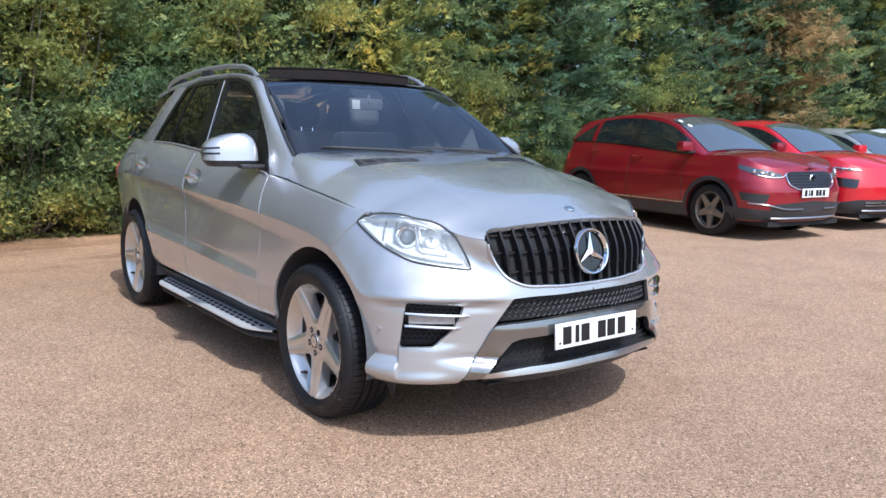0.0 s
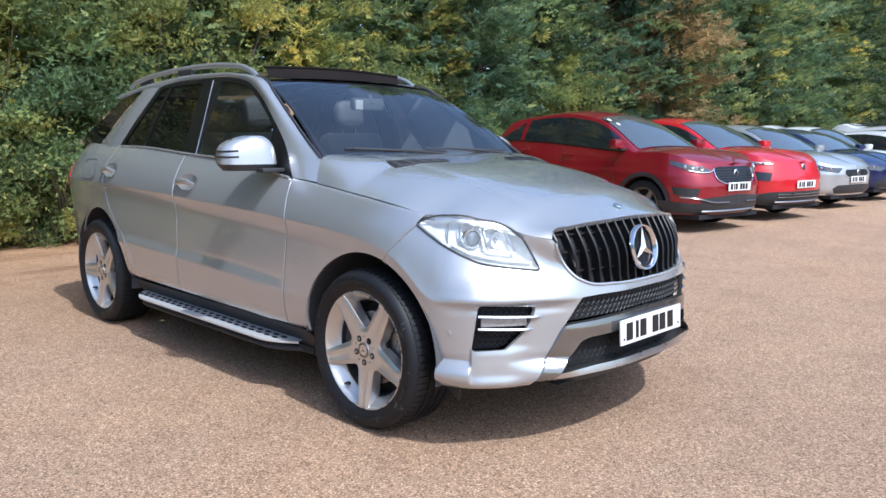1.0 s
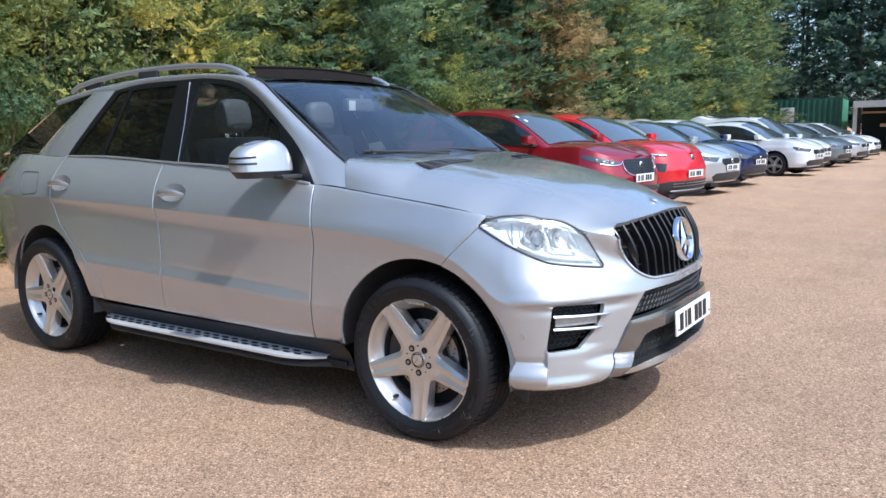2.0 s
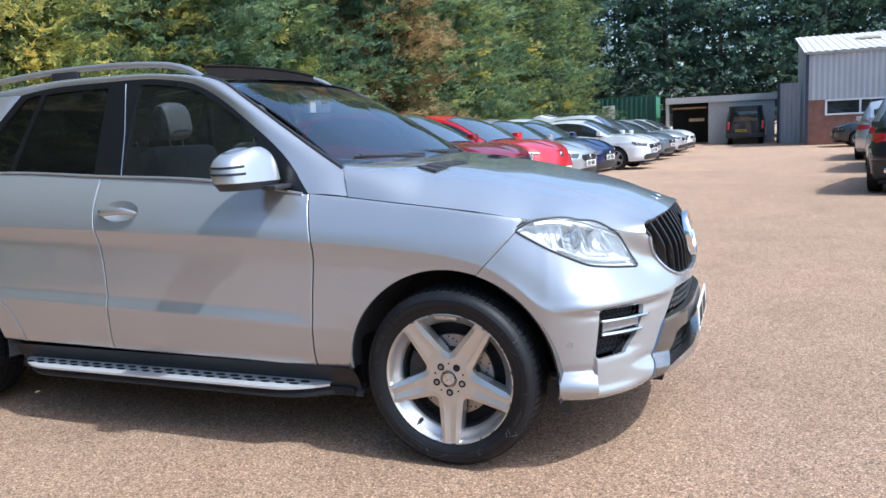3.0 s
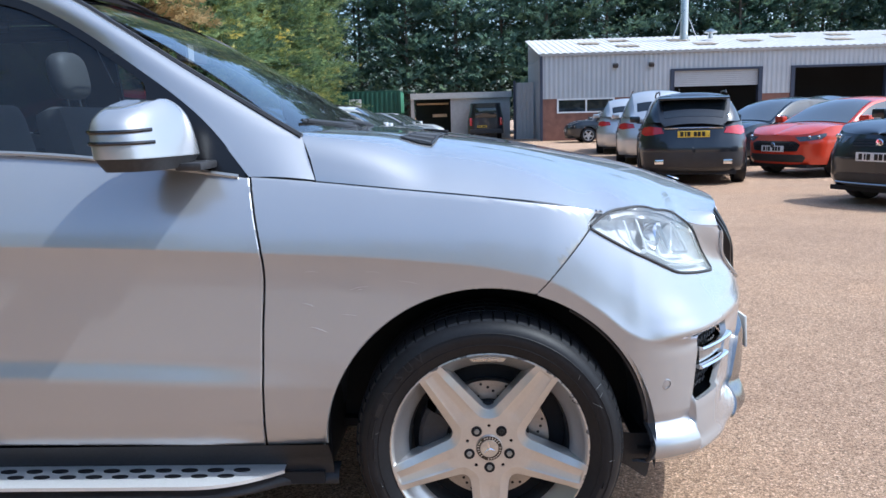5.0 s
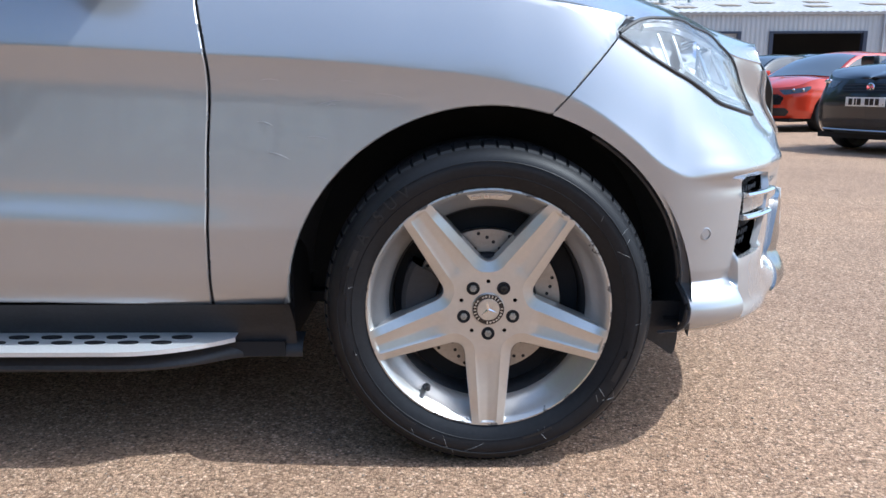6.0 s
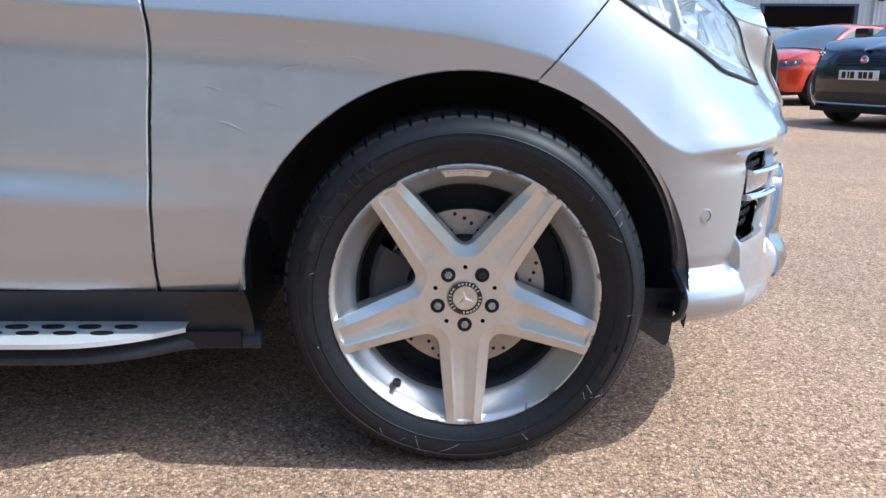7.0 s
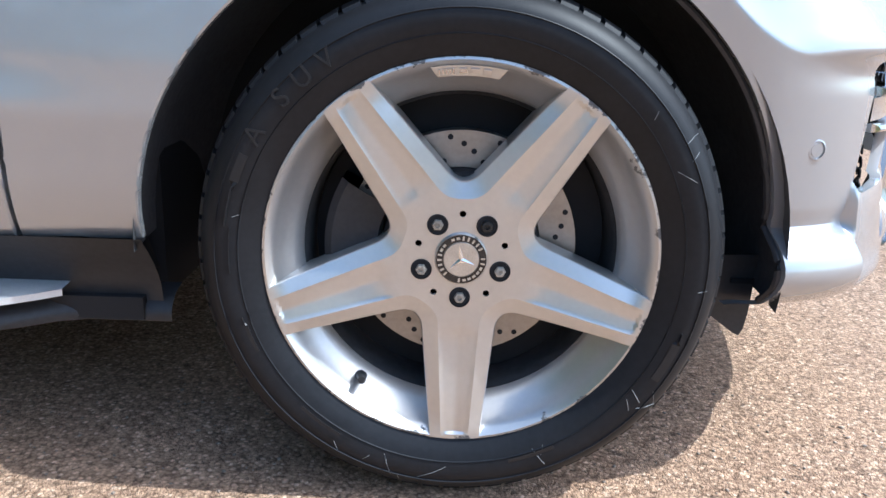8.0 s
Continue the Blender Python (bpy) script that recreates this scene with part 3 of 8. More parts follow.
# old scratches and scuffs in the paint of the wing
for x0, z0, x1, z1, wd in ((-0.362, 0.815, -0.312, 0.824, 0.8), (-0.345, 0.812, -0.325, 0.815, 0.8), (-0.490, 0.781, -0.459, 0.772, 0.9), (-0.387, 0.749, -0.345, 0.744, 0.6), (-0.473, 0.718, -0.424, 0.701, 1.0),
                           (-0.480, 0.866, -0.443, 0.865, 0.6), (-0.238, 0.838, -0.175, 0.826, 0.35), (-0.320, 0.863, -0.279, 0.860, 0.35)):
    q = np.linspace(0, 1, 8)
    line = body(p_of_x(x0 + (x1 - x0) * q), z0 + (z1 - z0) * q + 0.003 * np.sin(math.pi * q)) + np.array((0, -0.0003, 0))
    part("paint_scratch", tube(line, 0.0005 * wd * np.sin(math.pi * (0.08 + 0.84 * q)), 4), RAIL, suv, "pale scratch in the paint")

# fuel flap line
loop = dense(rounded([(-2.985, 1.150), (-3.20, 1.150), (-3.14, 1.005), (-2.95, 1.02)], 0.04), 0.02)
pts = on_body(*pw(loop).T) + np.array((0, -0.001, 0))
part("fuel_flap", tube(pts, 0.0022, 5, closed=True), BLACK_TRIM, suv, "fuel flap shut line")

# ---- front bumper with its openings ----
VENT = [(0.902, 0.647), (0.645, 0.637), (0.66, 0.60), (0.70, 0.53), (0.775, 0.463), (0.930, 0.458)]
GRILLE = curve([(0.0, 0.972), (0.25, 0.965), (0.45, 0.950), (0.530, 0.940)], 30).tolist() + curve([(0.544, 0.930), (0.538, 0.88), (0.50, 0.80), (0.455, 0.748), (0.40, 0.722), (0.25, 0.706), (0.0, 0.700)], 50).tolist()
INTAKE_TOP = curve([(0.0, 0.668), (0.2, 0.668), (0.37, 0.668), (0.435, 0.664)], 20).tolist()
bump = [(float(p_of_x(0.137)), 0.797), (float(p_of_x(0.283)), 0.952)] + [(p, z - 0.003) for p, z in HEADLIGHT[:49:-1]] + [(0.612, 0.772)] + \
    [(p - 0.003, z) for p, z in HEADLIGHT[49:20:-1]] + [(0.695, 0.925), (0.62, 0.910), (0.552, 0.902)] + [q for q in GRILLE[30:] if q[1] < 0.897] + INTAKE_TOP + \
    [(0.512, 0.556), (0.53, 0.535), (0.64, 0.345), (0.68, 0.300), (0.78, 0.285), (0.95, 0.272), (1.10, 0.276), (float(p_of_x(0.444)), 0.290)] + \
    [(float(p_of_x(x)), z) for x, z in arch(0, -9, 74, n=50)]
rows_ = np.arange(-0.40, 0.34, 0.010)
rows_ = np.sort(np.r_[rows_[(np.abs(rows_) > 0.009) & (np.abs(rows_ + 0.253) > 0.012) & (np.abs(rows_ + 0.346) > 0.014)], -0.006, -0.002, 0.002, 0.006, -0.262, -0.256, -0.251, -0.246, -0.360, -0.354, -0.349, -0.344, -0.340, -0.335])
cols_ = pw(dense(bump), False)[:, 0]
cols_ = np.linspace(cols_.min(), cols_.max(), int(np.ptp(cols_) / 0.010) + 1)
cols_ = np.sort(np.r_[cols_[np.abs(cols_ - 0.932) > 0.012], 0.924, 0.927, 0.930, 0.934, 0.937, 0.940])
vf = skin(on_body, pw(dense(bump), False), [pw(dense(rounded(VENT, 0.018)), False)], us=cols_, vs=rows_, step=0.010, back=0.02, inward=body_in)
bumper = part("front_bumper", fixed_normals(joined(vf, mirrored(vf))), SILVER, suv)


def on_front(p, z, out=0.0):
    """A point of the front, pushed out (or in, < 0) by so much along the car's nose."""
    b = np.atleast_2d(body(p, z))
    return b + np.stack([0.85 * np.ones(len(b)), -0.5 * smooth(0.3, 0.9, np.atleast_1d(p)), 0 * b[:, 0]], 1) * out


def honeycomb(name, outline, depth, cell, parent, sides=(1, -1), material=None):
    """A black mesh of sheared bars set back in an opening."""
    o = np.array(outline, float)
    lo, hi = o.min(0), o.max(0)
    bars = []
    rows = int((hi[1] - lo[1]) / (cell * 0.8)) + 1
    for r in range(rows + 1):
        z = lo[1] + r * cell * 0.8
        n = int((hi[0] - lo[0]) / 0.006)
        ps = np.linspace(lo[0], hi[0], n)
        zz = z + 0.5 * cell * 0.8 * (np.abs(((ps / cell) + 0.5 * (r % 2)) % 1.0 - 0.5) * 4 - 1) * 0.75
        ok = inside(o, np.stack([ps, zz], 1))
        run = []
        for k in range(n):
            if ok[k]:
                run.append((ps[k], zz[k]))
            if (not ok[k] or k == n - 1) and len(run) > 2:
                q = np.array(run)
                bars.append(tube(on_front(q[:, 0], q[:, 1], -depth), 0.0024, 4))
                run = []
            elif not ok[k]:
                run = []
    for s in sides:
        w = joined(*bars)
        part(name, w if s == 1 else mirrored(w), material or BLACK_TRIM, parent, "black honeycomb mesh", sharp=60)
    back = skin(lambda u, v: on_front(u, v, -depth - 0.02), dense(outline), step=0.02, back=0)
    for s in sides:
        part("intake_back", back if s == 1 else mirrored(back), DARK, parent)


# side vents with the twin bright fins and a running light
honeycomb("vent_mesh", rounded(VENT, 0.015), 0.035, 0.026, bumper)
for s in (1, -1):
    for z0, z1 in ((0.605, 0.596), (0.552, 0.545)):
        ps = np.linspace(0.903, 0.625 if z0 > 0.6 else 0.665, 24)
        zz = np.linspace(z0, z1, 24)
        w = tube(on_front(ps, zz, 0.002 + 0.003 * smooth(0.85, 0.66, ps)[:, None]), 0.0085 * np.minimum(1, np.linspace(8, 0.2, 24)), 8, squash=(1.7, 0.8))
        part("vent_fin", w if s == 1 else mirrored(w), CHROME, bumper, "bright chrome vent fin")
    w = patch(lambda a, b: on_front(np.array([0.888 - 0.20 * a]), np.array([0.560 + 0.034 * b]), -0.004)[0], 16, 3, flip=True)
    part("running_light", w if s == 1 else mirrored(w), RUN_LIGHT, bumper, "clear ribbed running light")

# lower intake, skid frame, plate
INTAKE = INTAKE_TOP + [(0.505, 0.556), (0.45, 0.560), (0.2, 0.572), (0.0, 0.575)]
honeycomb("intake_mesh", INTAKE, 0.030, 0.030, bumper)
SKID = [(0.0, 0.572), (0.2, 0.569), (0.45, 0.557), (0.512, 0.551), (0.532, 0.530), (0.640, 0.345), (0.655, 0.325), (0.59, 0.328), (0.555, 0.352), (0.445, 0.480), (0.40, 0.493), (0.2, 0.500), (0.0, 0.503)]
sk = skin(lambda u, v: on_front(u, v, 0.006 + 0.010 * smooth(0.572, 0.53, v)[:, None] * smooth(0.64, 0.50, u)[:, None]), dense(rounded(SKID, 0.01)), step=0.010, back=0.03, inward=body_in)
part("skid_trim", fixed_normals(joined(sk, mirrored(sk))), SKID_METAL, bumper, "satin metal skid trim")
low = [(0.0, 0.500), (0.2, 0.497), (0.40, 0.490), (0.44, 0.478), (0.55, 0.352), (0.50, 0.347), (0.0, 0.347)]
honeycomb("lower_mesh", low, 0.045, 0.03, bumper, material=DARK)
LIP = [(0.0, 0.366), (0.35, 0.366), (0.56, 0.352), (0.60, 0.330), (0.35, 0.336), (0.0, 0.336)]
sk = skin(lambda u, v: on_front(u, v, (0.030 - 0.75 * (v - 0.336)[:, None]) * smooth(0.60, 0.42, u)[:, None]), dense(LIP), step=0.010, back=0.05, inward=body_in)
part("skid_lip", fixed_normals(joined(sk, mirrored(sk))), SATIN, bumper, "satin metal lower lip")
sk = skin(lambda u, v: on_front(u, v, -0.015), dense([(0.0, 0.345), (0.52, 0.338), (0.56, 0.315), (0.50, 0.288), (0.0, 0.285)]), step=0.02, back=0.25, inward=(-1, 0, 0))
part("undertray", fixed_normals(joined(sk, mirrored(sk))), BLACK_TRIM, suv)


def plate_at(parent, m, white=True, w=0.52, h=0.111):
    """A number plate with plain bars for its characters; it faces +x."""
    pl = part("number_plate", moved(box(-0.008, 0.0, -w / 2, w / 2, -h / 2, h / 2, 0.003), m), PLATE_WHITE if white else PLATE_YELLOW, parent, "white number plate" if white else "yellow number plate")
    xs = np.array([-0.19, -0.128, -0.077, 0.028, 0.09, 0.16]) * w / 0.52
    for k, c in enumerate(xs):
        cw = 0.010 if k == 1 else 0.024
        part("plate_bar", moved(box(0.0005, 0.002, -0.003 + c - cw, c + cw, -0.0385 * h / 0.111, 0.0385 * h / 0.111), m), INK, pl)
    for c in (-0.235, 0.235):
        part("plate_screw", moved(lathe([(0.0, 0.003), (0.005, 0.0025), (0.006, 0.0)], 8, "x"), m @ pose(0, c, -0.03)), INK, pl)
    return pl


plate_at(suv, pose(0.918, 0, 0.493, 0, -3, 0))

# ---- grille ----
gr = skin(lambda u, v: on_front(u, v, -0.05), dense(GRILLE), step=0.02, back=0)
grille = part("grille", joined(gr, mirrored(gr)), DARK, suv, "black vertical slatted grille")
gpoly = np.array(GRILLE)
for k in range(-8, 9):
    p0 = abs(k) * 0.066 + 0.0
    zs = np.linspace(0.69, 1.0, 60)
    # slats fan out a little towards the top
    ps = p0 * (0.93 + 0.12 * (zs - 0.7) / 0.3)
    ok = inside(gpoly, np.stack([np.maximum(ps, 0.001), zs], 1))
    if ok.sum() < 4:
        continue
    ps, zs = ps[ok], zs[ok]
    pts = on_front(ps, zs, -0.012 + 0.014 * np.sin(np.linspace(0, math.pi, len(zs)))[:, None])
    if k < 0:
        pts = pts * np.array((1, -1, 1))
    v, f = [], []
    for a in pts:
        for dx, dy in ((0.0, -0.0055), (0.005, 0.0), (0.0, 0.0055), (-0.035, 0.0055), (-0.035, -0.0055)):
            v.append((a[0] + dx, a[1] + dy, a[2]))
    for a in range(len(pts) - 1):
        for c in range(5):
            f.append((a * 5 + c, a * 5 + (c + 1) % 5, a * 5 + 5 + (c + 1) % 5, a * 5 + 5 + c))
    part("slat", (v, f), SLAT_BLACK, grille)
for z in (0.77, 0.85, 0.92):
    ps = np.linspace(0, 0.56, 40)
    ps = ps[inside(gpoly, np.stack([ps + 0.001, 0 * ps + z], 1))]
    w = tube(on_front(ps, 0 * ps + z, -0.032), 0.005, 5)
    part("cross_bar", joined(w, mirrored(w)), BLACK_GLOSS, grille)
rim_pts = on_front(*np.array([q for q in GRILLE[30:] if q[1] < 0.90]).T, 0.002)
w = tube(rim_pts, 0.007, 6)
part("grille_rim", joined(w, mirrored(w)), SILVER, grille)
# ring and three-armed emblem
em = pose(0.857, 0, 0.838, 0, -12, 0)
ring = lathe([(0.088, 0.0), (0.094, 0.012), (0.099, 0.014), (0.103, 0.008), (0.104, -0.01), (0.088, -0.01)], 48, "x")
part("emblem_ring", moved(ring, em), CHROME, grille, "chrome ring emblem")
arm = []
for a in (90, 210, 330):
    r = Matrix.Rotation(radians(a - 90), 4, "X")
    v = [(0.0, -0.017, 0.012), (0.0, 0.017, 0.012), (0.0, 0, -0.018), (0.006, 0, 0.090), (0.014, 0, 0.0)]
    arm.append(moved((v, [(0, 4, 3), (4, 1, 3), (2, 4, 0), (2, 1, 4)]), r))
part("emblem_arm", moved(joined(*arm), em), CHROME, grille, "chrome three-armed emblem", sharp=10)
part("emblem_back", moved(lathe([(0.0, -0.006), (0.09, -0.008)], 32, "x"), em), BLACK_GLOSS, grille)

# ---- headlights ----
hl_poly = np.array(HEADLIGHT)
for s in (1, -1):
    def side_of(w):
        return w if s == 1 else mirrored(w)

    hp = thing("headlight", "", "")
    hp.parent = suv

    lens = skin(lambda u, v: on_front(u, v, 0.004), dense(HEADLIGHT), step=0.012, back=0.02, inward=body_in)
    part("lens", fixed_normals(side_of(lens)), LENS, hp, "clear headlight lens").visible_shadow = False
    bowl = skin(lambda u, v: on_front(u, v, -0.012 - 0.042 * np.minimum(1, nearest([hl_poly], np.stack([u, v], 1))[1] / 0.045)[:, None]), dense(HEADLIGHT), step=0.012, back=0)
    part("reflector", side_of(bowl), LAMP_BOWL, hp, "bright faceted lamp bowl")
    rimv = tube(on_front(*np.array(HEADLIGHT).T, 0.002), 0.0045, 6, closed=True)
    part("lamp_seal", side_of(rimv), BLACK_TRIM, hp)
    for pc, zc, r in ((0.93, 0.905, 0.046),):
        c = on_front(np.array([pc]), np.array([zc]), -0.03)[0]
        m = look(c, c + np.array((0.92, -0.28, 0.0))) @ pose(0, 0, 0, 180, 0, 0)
        part("projector", side_of(moved(lathe([(0.0, 0.022), (r * 0.35, 0.019), (r * 0.62, 0.010), (r * 0.72, 0.0)], 24, "z"), m)), PROJECTOR, hp, "round projector lens")
        part("lamp_ring", side_of(moved(lathe([(r * 0.70, 0.0), (r * 0.75, 0.012), (r, 0.014), (r * 1.05, 0.0), (r * 1.05, -0.02)], 24, "z"), m)), CHROME, hp)
    cell = rounded([(0.700, 0.842), (0.845, 0.858), (0.860, 0.945), (0.745, 0.938)], 0.02, 4)
    part("reflector_frame", side_of(tube(on_front(*np.array(cell).T, -0.022), 0.0055, 6, closed=True)), SATIN, hp)
    cup_c = on_front(np.array([0.785]), np.array([0.897]), -0.050)[0]
    m = look(cup_c, cup_c + np.array((0.92, -0.30, 0.0))) @ pose(0, 0, 0, 180, 0, 0)
    part("reflector_cup", side_of(moved(lathe([(0.006, -0.012), (0.020, -0.006), (0.034, 0.010), (0.038, 0.024)], 20, "z"), m)), LAMP_BOWL, hp, "bright reflector cup")
    part("bulb", side_of(moved(lathe([(0.0, 0.022), (0.006, 0.016), (0.008, 0.0), (0.008, -0.01)], 12, "z"), m)), SATIN, hp)
    for pv in (0.86, 1.0, 1.07):
        part("reflector_rib", side_of(tube(on_front(np.full(6, pv) + np.linspace(0, 0.02, 6), np.linspace(0.866 + 0.12 * max(0, pv - 0.95), 0.965, 6), -0.026), 0.0035, 5)), SATIN, hp)
    ps, zz = np.linspace(1.05, 0.64, 30), np.interp(np.linspace(1.05, 0.64, 30), [0.64, 0.8, 0.95, 1.05], [0.806, 0.822, 0.848, 0.883])
    part("indicator_strip", side_of(tube(on_front(ps, zz, -0.012), 0.011, 6, squash=(1.2, 0.7))), RIBBED, hp)
    ps = np.linspace(1.17, 0.68, 30)
    zz = np.interp(ps, [0.66, 0.74, 0.9, 1.1, 1.2], [0.90, 0.935, 0.966, 0.982, 0.975])
    part("lamp_brow", side_of(tube(on_front(ps, zz, -0.016), 0.010, 6)), SATIN, hp)

# parking sensors
for s in (-1, 1):
    c = body(np.array([p_of_x(0.49)]), np.array([0.527]))[0]
    m = pose(c[0], c[1] * (-s), c[2]) @ Matrix.Rotation(radians(s * -14), 4, "Z")
    w = lathe([(0.0, s * 0.0018), (0.0095, s * 0.0018), (0.010, s * -0.0015), (0.0122, s * -0.0015), (0.0128, s * 0.0018), (0.015, s * 0.0010), (0.0155, -s * 0.003)], 20, "y")
    part("parking_sensor", fixed_normals(moved(w, m)), SILVER, bumper)

# ---- bonnet ----
EDGE = [(-0.455, 0.835, 1.101), (-0.233, 0.845, 1.077), (-0.006, 0.850, 1.052), (0.212, 0.850, 1.023)]
hl_top = [tuple(np.array((1, -1, 1)) * q) for q in on_front(np.array([1.2, 1.1, 1.0, 0.895, 0.80, 0.74]), np.array([0.993, 1.003, 0.998, 0.988, 0.971, 0.958]), 0.001)]
front_corner = [tuple(np.array((1, -1, 1)) * q) for q in on_front(np.array([0.695, 0.62, 0.556]), np.array([0.931, 0.916, 0.907]), 0.002)]
edge_curve = curve(EDGE + hl_top + front_corner, 80)
front_edge = curve([tuple(np.array((1, -1, 1)) * q) for q in on_front(np.array([0.556, 0.546, 0.45, 0.25, 0.0]), np.array([0.908, 0.938, 0.956, 0.971, 0.978]), 0.004)], 30)
bon_z = hermite([-0.64, -0.33, 0.0, 0.32, 0.55, 0.69, 0.76, 0.80], [1.238, 1.215, 1.178, 1.119, 1.068, 1.022, 0.999, 0.976])


def bonnet_point(s, t):
    """s: from the windscreen to the grille; t: from the centre line to the edge."""
    n = len(edge_curve)
    e = np.array([np.interp(s * (n - 1), np.arange(n), edge_curve[:, k]) for k in range(3)])
    xc = -0.60 + (front_edge[-1][0] + 0.60) * s
    x = xc + (e[0] - xc) * t ** (5.0 - 3.4 * float(smooth(0.0, 0.2, s)))
    y = e[1] * t
    zc = float(bon_z(xc))
    z = zc + (e[2] - zc) * t ** (26.0 - 21.0 * float(smooth(-0.06, 0.26, s)) - 2.6 * float(smooth(0.1, 0.8, s)))
    # raised middle with a soft crease, fading to the nose
    yy = abs(y) - (0.50 - 0.10 * s)
    z += 0.005 * float(smooth(0.03, -0.03, yy)) * float(smooth(1.0, 0.75, s)) * float(smooth(0.0, 0.1, s)) - 0.004
    return x, -y, z + 0.002


# end the grid on the grille's top edge
def bonnet_full(a, b):
    s = a
    x, y, z = bonnet_point(s, b)
    k = float(smooth(0.86, 1.0, a))
    fe = front_edge[::-1]
    i = b * (len(fe) - 1)
    f = np.array([np.interp(i, np.arange(len(fe)), fe[:, q]) for q in range(3)])
    return x + (f[0] - x) * k, y + (-f[1] - y) * k, z + (f[2] - z) * k


bg = patch(bonnet_full, 90, 44)
edge_ids = [45 * a + 44 for a in range(91)] + [90 * 45 + b for b in range(43, -1, -1)]
verts = [tuple(v) for v in bg[0]]
base = len(verts)
verts += [(verts[i][0] - (0.01 if n > 90 else 0), verts[i][1] * 0.99, verts[i][2] - 0.018) for n, i in enumerate(edge_ids)]
lip = [(edge_ids[k], edge_ids[k + 1], base + k + 1, base + k) for k in range(len(edge_ids) - 1)]
bonnet_half = verts, bg[1] + lip
bonnet = part("bonnet", fixed_normals(joined(bonnet_half, mirrored(bonnet_half))), SILVER, suv)
part("bonnet_badge", moved(lathe([(0.0, 0.004), (0.012, 0.0045), (0.020, 0.003), (0.022, 0.0)], 24, "z"), pose(0.715, 0, 1.0165, 0, 19, 0)), CHROME, bonnet, "small round chrome badge")

# louvred air vents let into the bonnet
bonnet_xyz = np.array([tuple(v) for v in bg[0]], float)
LOUVRE = mat("louvre_grey", (0.07, 0.07, 0.072), 0.5, spread=0.15)
VENT_CORNERS = np.array([(-0.245, -0.566), (-0.192, -0.262), (-0.125, -0.250), (-0.150, -0.588)])


def bonnet_z(x, y):
    d_ = np.hypot(bonnet_xyz[:, 0] - x, bonnet_xyz[:, 1] + y)
    k_ = np.argsort(d_)[:4]
    w_ = 1 / (d_[k_] + 1e-5)
    return float((bonnet_xyz[k_, 2] * w_).sum() / w_.sum())


def vent_pt(u, v, dz, sg):
    """u from the outer to the inner end, v from the rear to the front edge."""
    q_ = (VENT_CORNERS[0] * (1 - u) + VENT_CORNERS[1] * u) * (1 - v) + (VENT_CORNERS[3] * (1 - u) + VENT_CORNERS[2] * u) * v
    return q_[0], q_[1] * sg, bonnet_z(q_[0], abs(q_[1])) + dz


for sg in (1, -1):
    vt = part("bonnet_vent", fixed_normals(patch(lambda a, b: vent_pt(a, b, 0.004, sg), 30, 8)), DARK, bonnet, "black louvred bonnet vent")
    loop = [vent_pt(a, 0, 0.005, sg) for a in np.linspace(0, 1, 14)] + [vent_pt(1, b, 0.005, sg) for b in (0.33, 0.66)] + [vent_pt(a, 1, 0.005, sg) for a in np.linspace(1, 0, 14)] + [vent_pt(0, b, 0.005, sg) for b in (0.66, 0.33)]
    part("vent_edge", tube(loop, 0.0032, 6, closed=True), BLACK_TRIM, vt)
    for a in (0.05, 0.29, 0.53, 0.77):
        # each louvre leans forward over its slot
        w = [vent_pt(a, 0.08, 0.005, sg), vent_pt(a + 0.035, 0.08, 0.008, sg), vent_pt(a + 0.065, 0.92, 0.008, sg), vent_pt(a + 0.03, 0.92, 0.005, sg)]
        w += [(x_, y_, z_ - 0.003) for x_, y_, z_ in w]
        part("louvre", fixed_normals((w, [(0, 1, 2, 3), (4, 5, 6, 7), (0, 1, 5, 4), (1, 2, 6, 5), (2, 3, 7, 6), (3, 0, 4, 7)])), LOUVRE, vt)

# ---- the silver suv: cabin, glass, pillars, roof ----
def cab(x, z, out=0.0):
    return (x, -(float(cabin_y(z, x)) + out), z)


DLO_TOP = [(-0.635, 1.122), (-0.735, 1.243), (-0.985, 1.438), (-1.20, 1.572), (-1.31, 1.622), (-1.52, 1.662), (-1.9, 1.672), (-2.3, 1.660), (-2.45, 1.640)]
PILLAR_UP = [(-0.500, 0.778, 1.218), (-0.62, 0.760, 1.290), (-0.80, 0.722, 1.397), (-1.04, 0.672, 1.545), (-1.19, 0.632, 1.632), (-1.5, 0.602, 1.686), (-1.9, 0.592, 1.706), (-2.35, 0.590, 1.702), (-2.62, 0.595, 1.682), (-3.19, 0.610, 1.606)]
low_c = curve([cab(x, z) for x, z in DLO_TOP[1:]] + [cab(-2.66, 1.632), cab(-3.07, 1.575)], 70)
up_c = curve([(x, -y, z) for x, y, z in PILLAR_UP], 70)


def roof_side(a, b):
    i = a * 69
    lo = np.array([np.interp(i, np.arange(70), low_c[:, k]) for k in range(3)])
    hi = np.array([np.interp(i, np.arange(70), up_c[:, k]) for k in range(3)])
    p = lo + (hi - lo) * b
    bul = (0.007 + 0.013 * float(smooth(0.0, 0.25, a))) * math.sin(math.pi * min(1, max(0, b)))
    return p[0] + bul * 0.3, p[1] - bul, p[2] + bul * 0.6


def both(name, vf, material, parent, label="", sharp=35.0):
    for w in (vf, mirrored(vf)):
        part(name, fixed_normals(w), material, parent, label, sharp)


foot = [np.array(q) for q in (cab(-0.632, 1.116, 0.004), (-0.4585, -0.8345, 1.1015), tuple(roof_side(0, 1)), tuple(roof_side(0, 0)))]


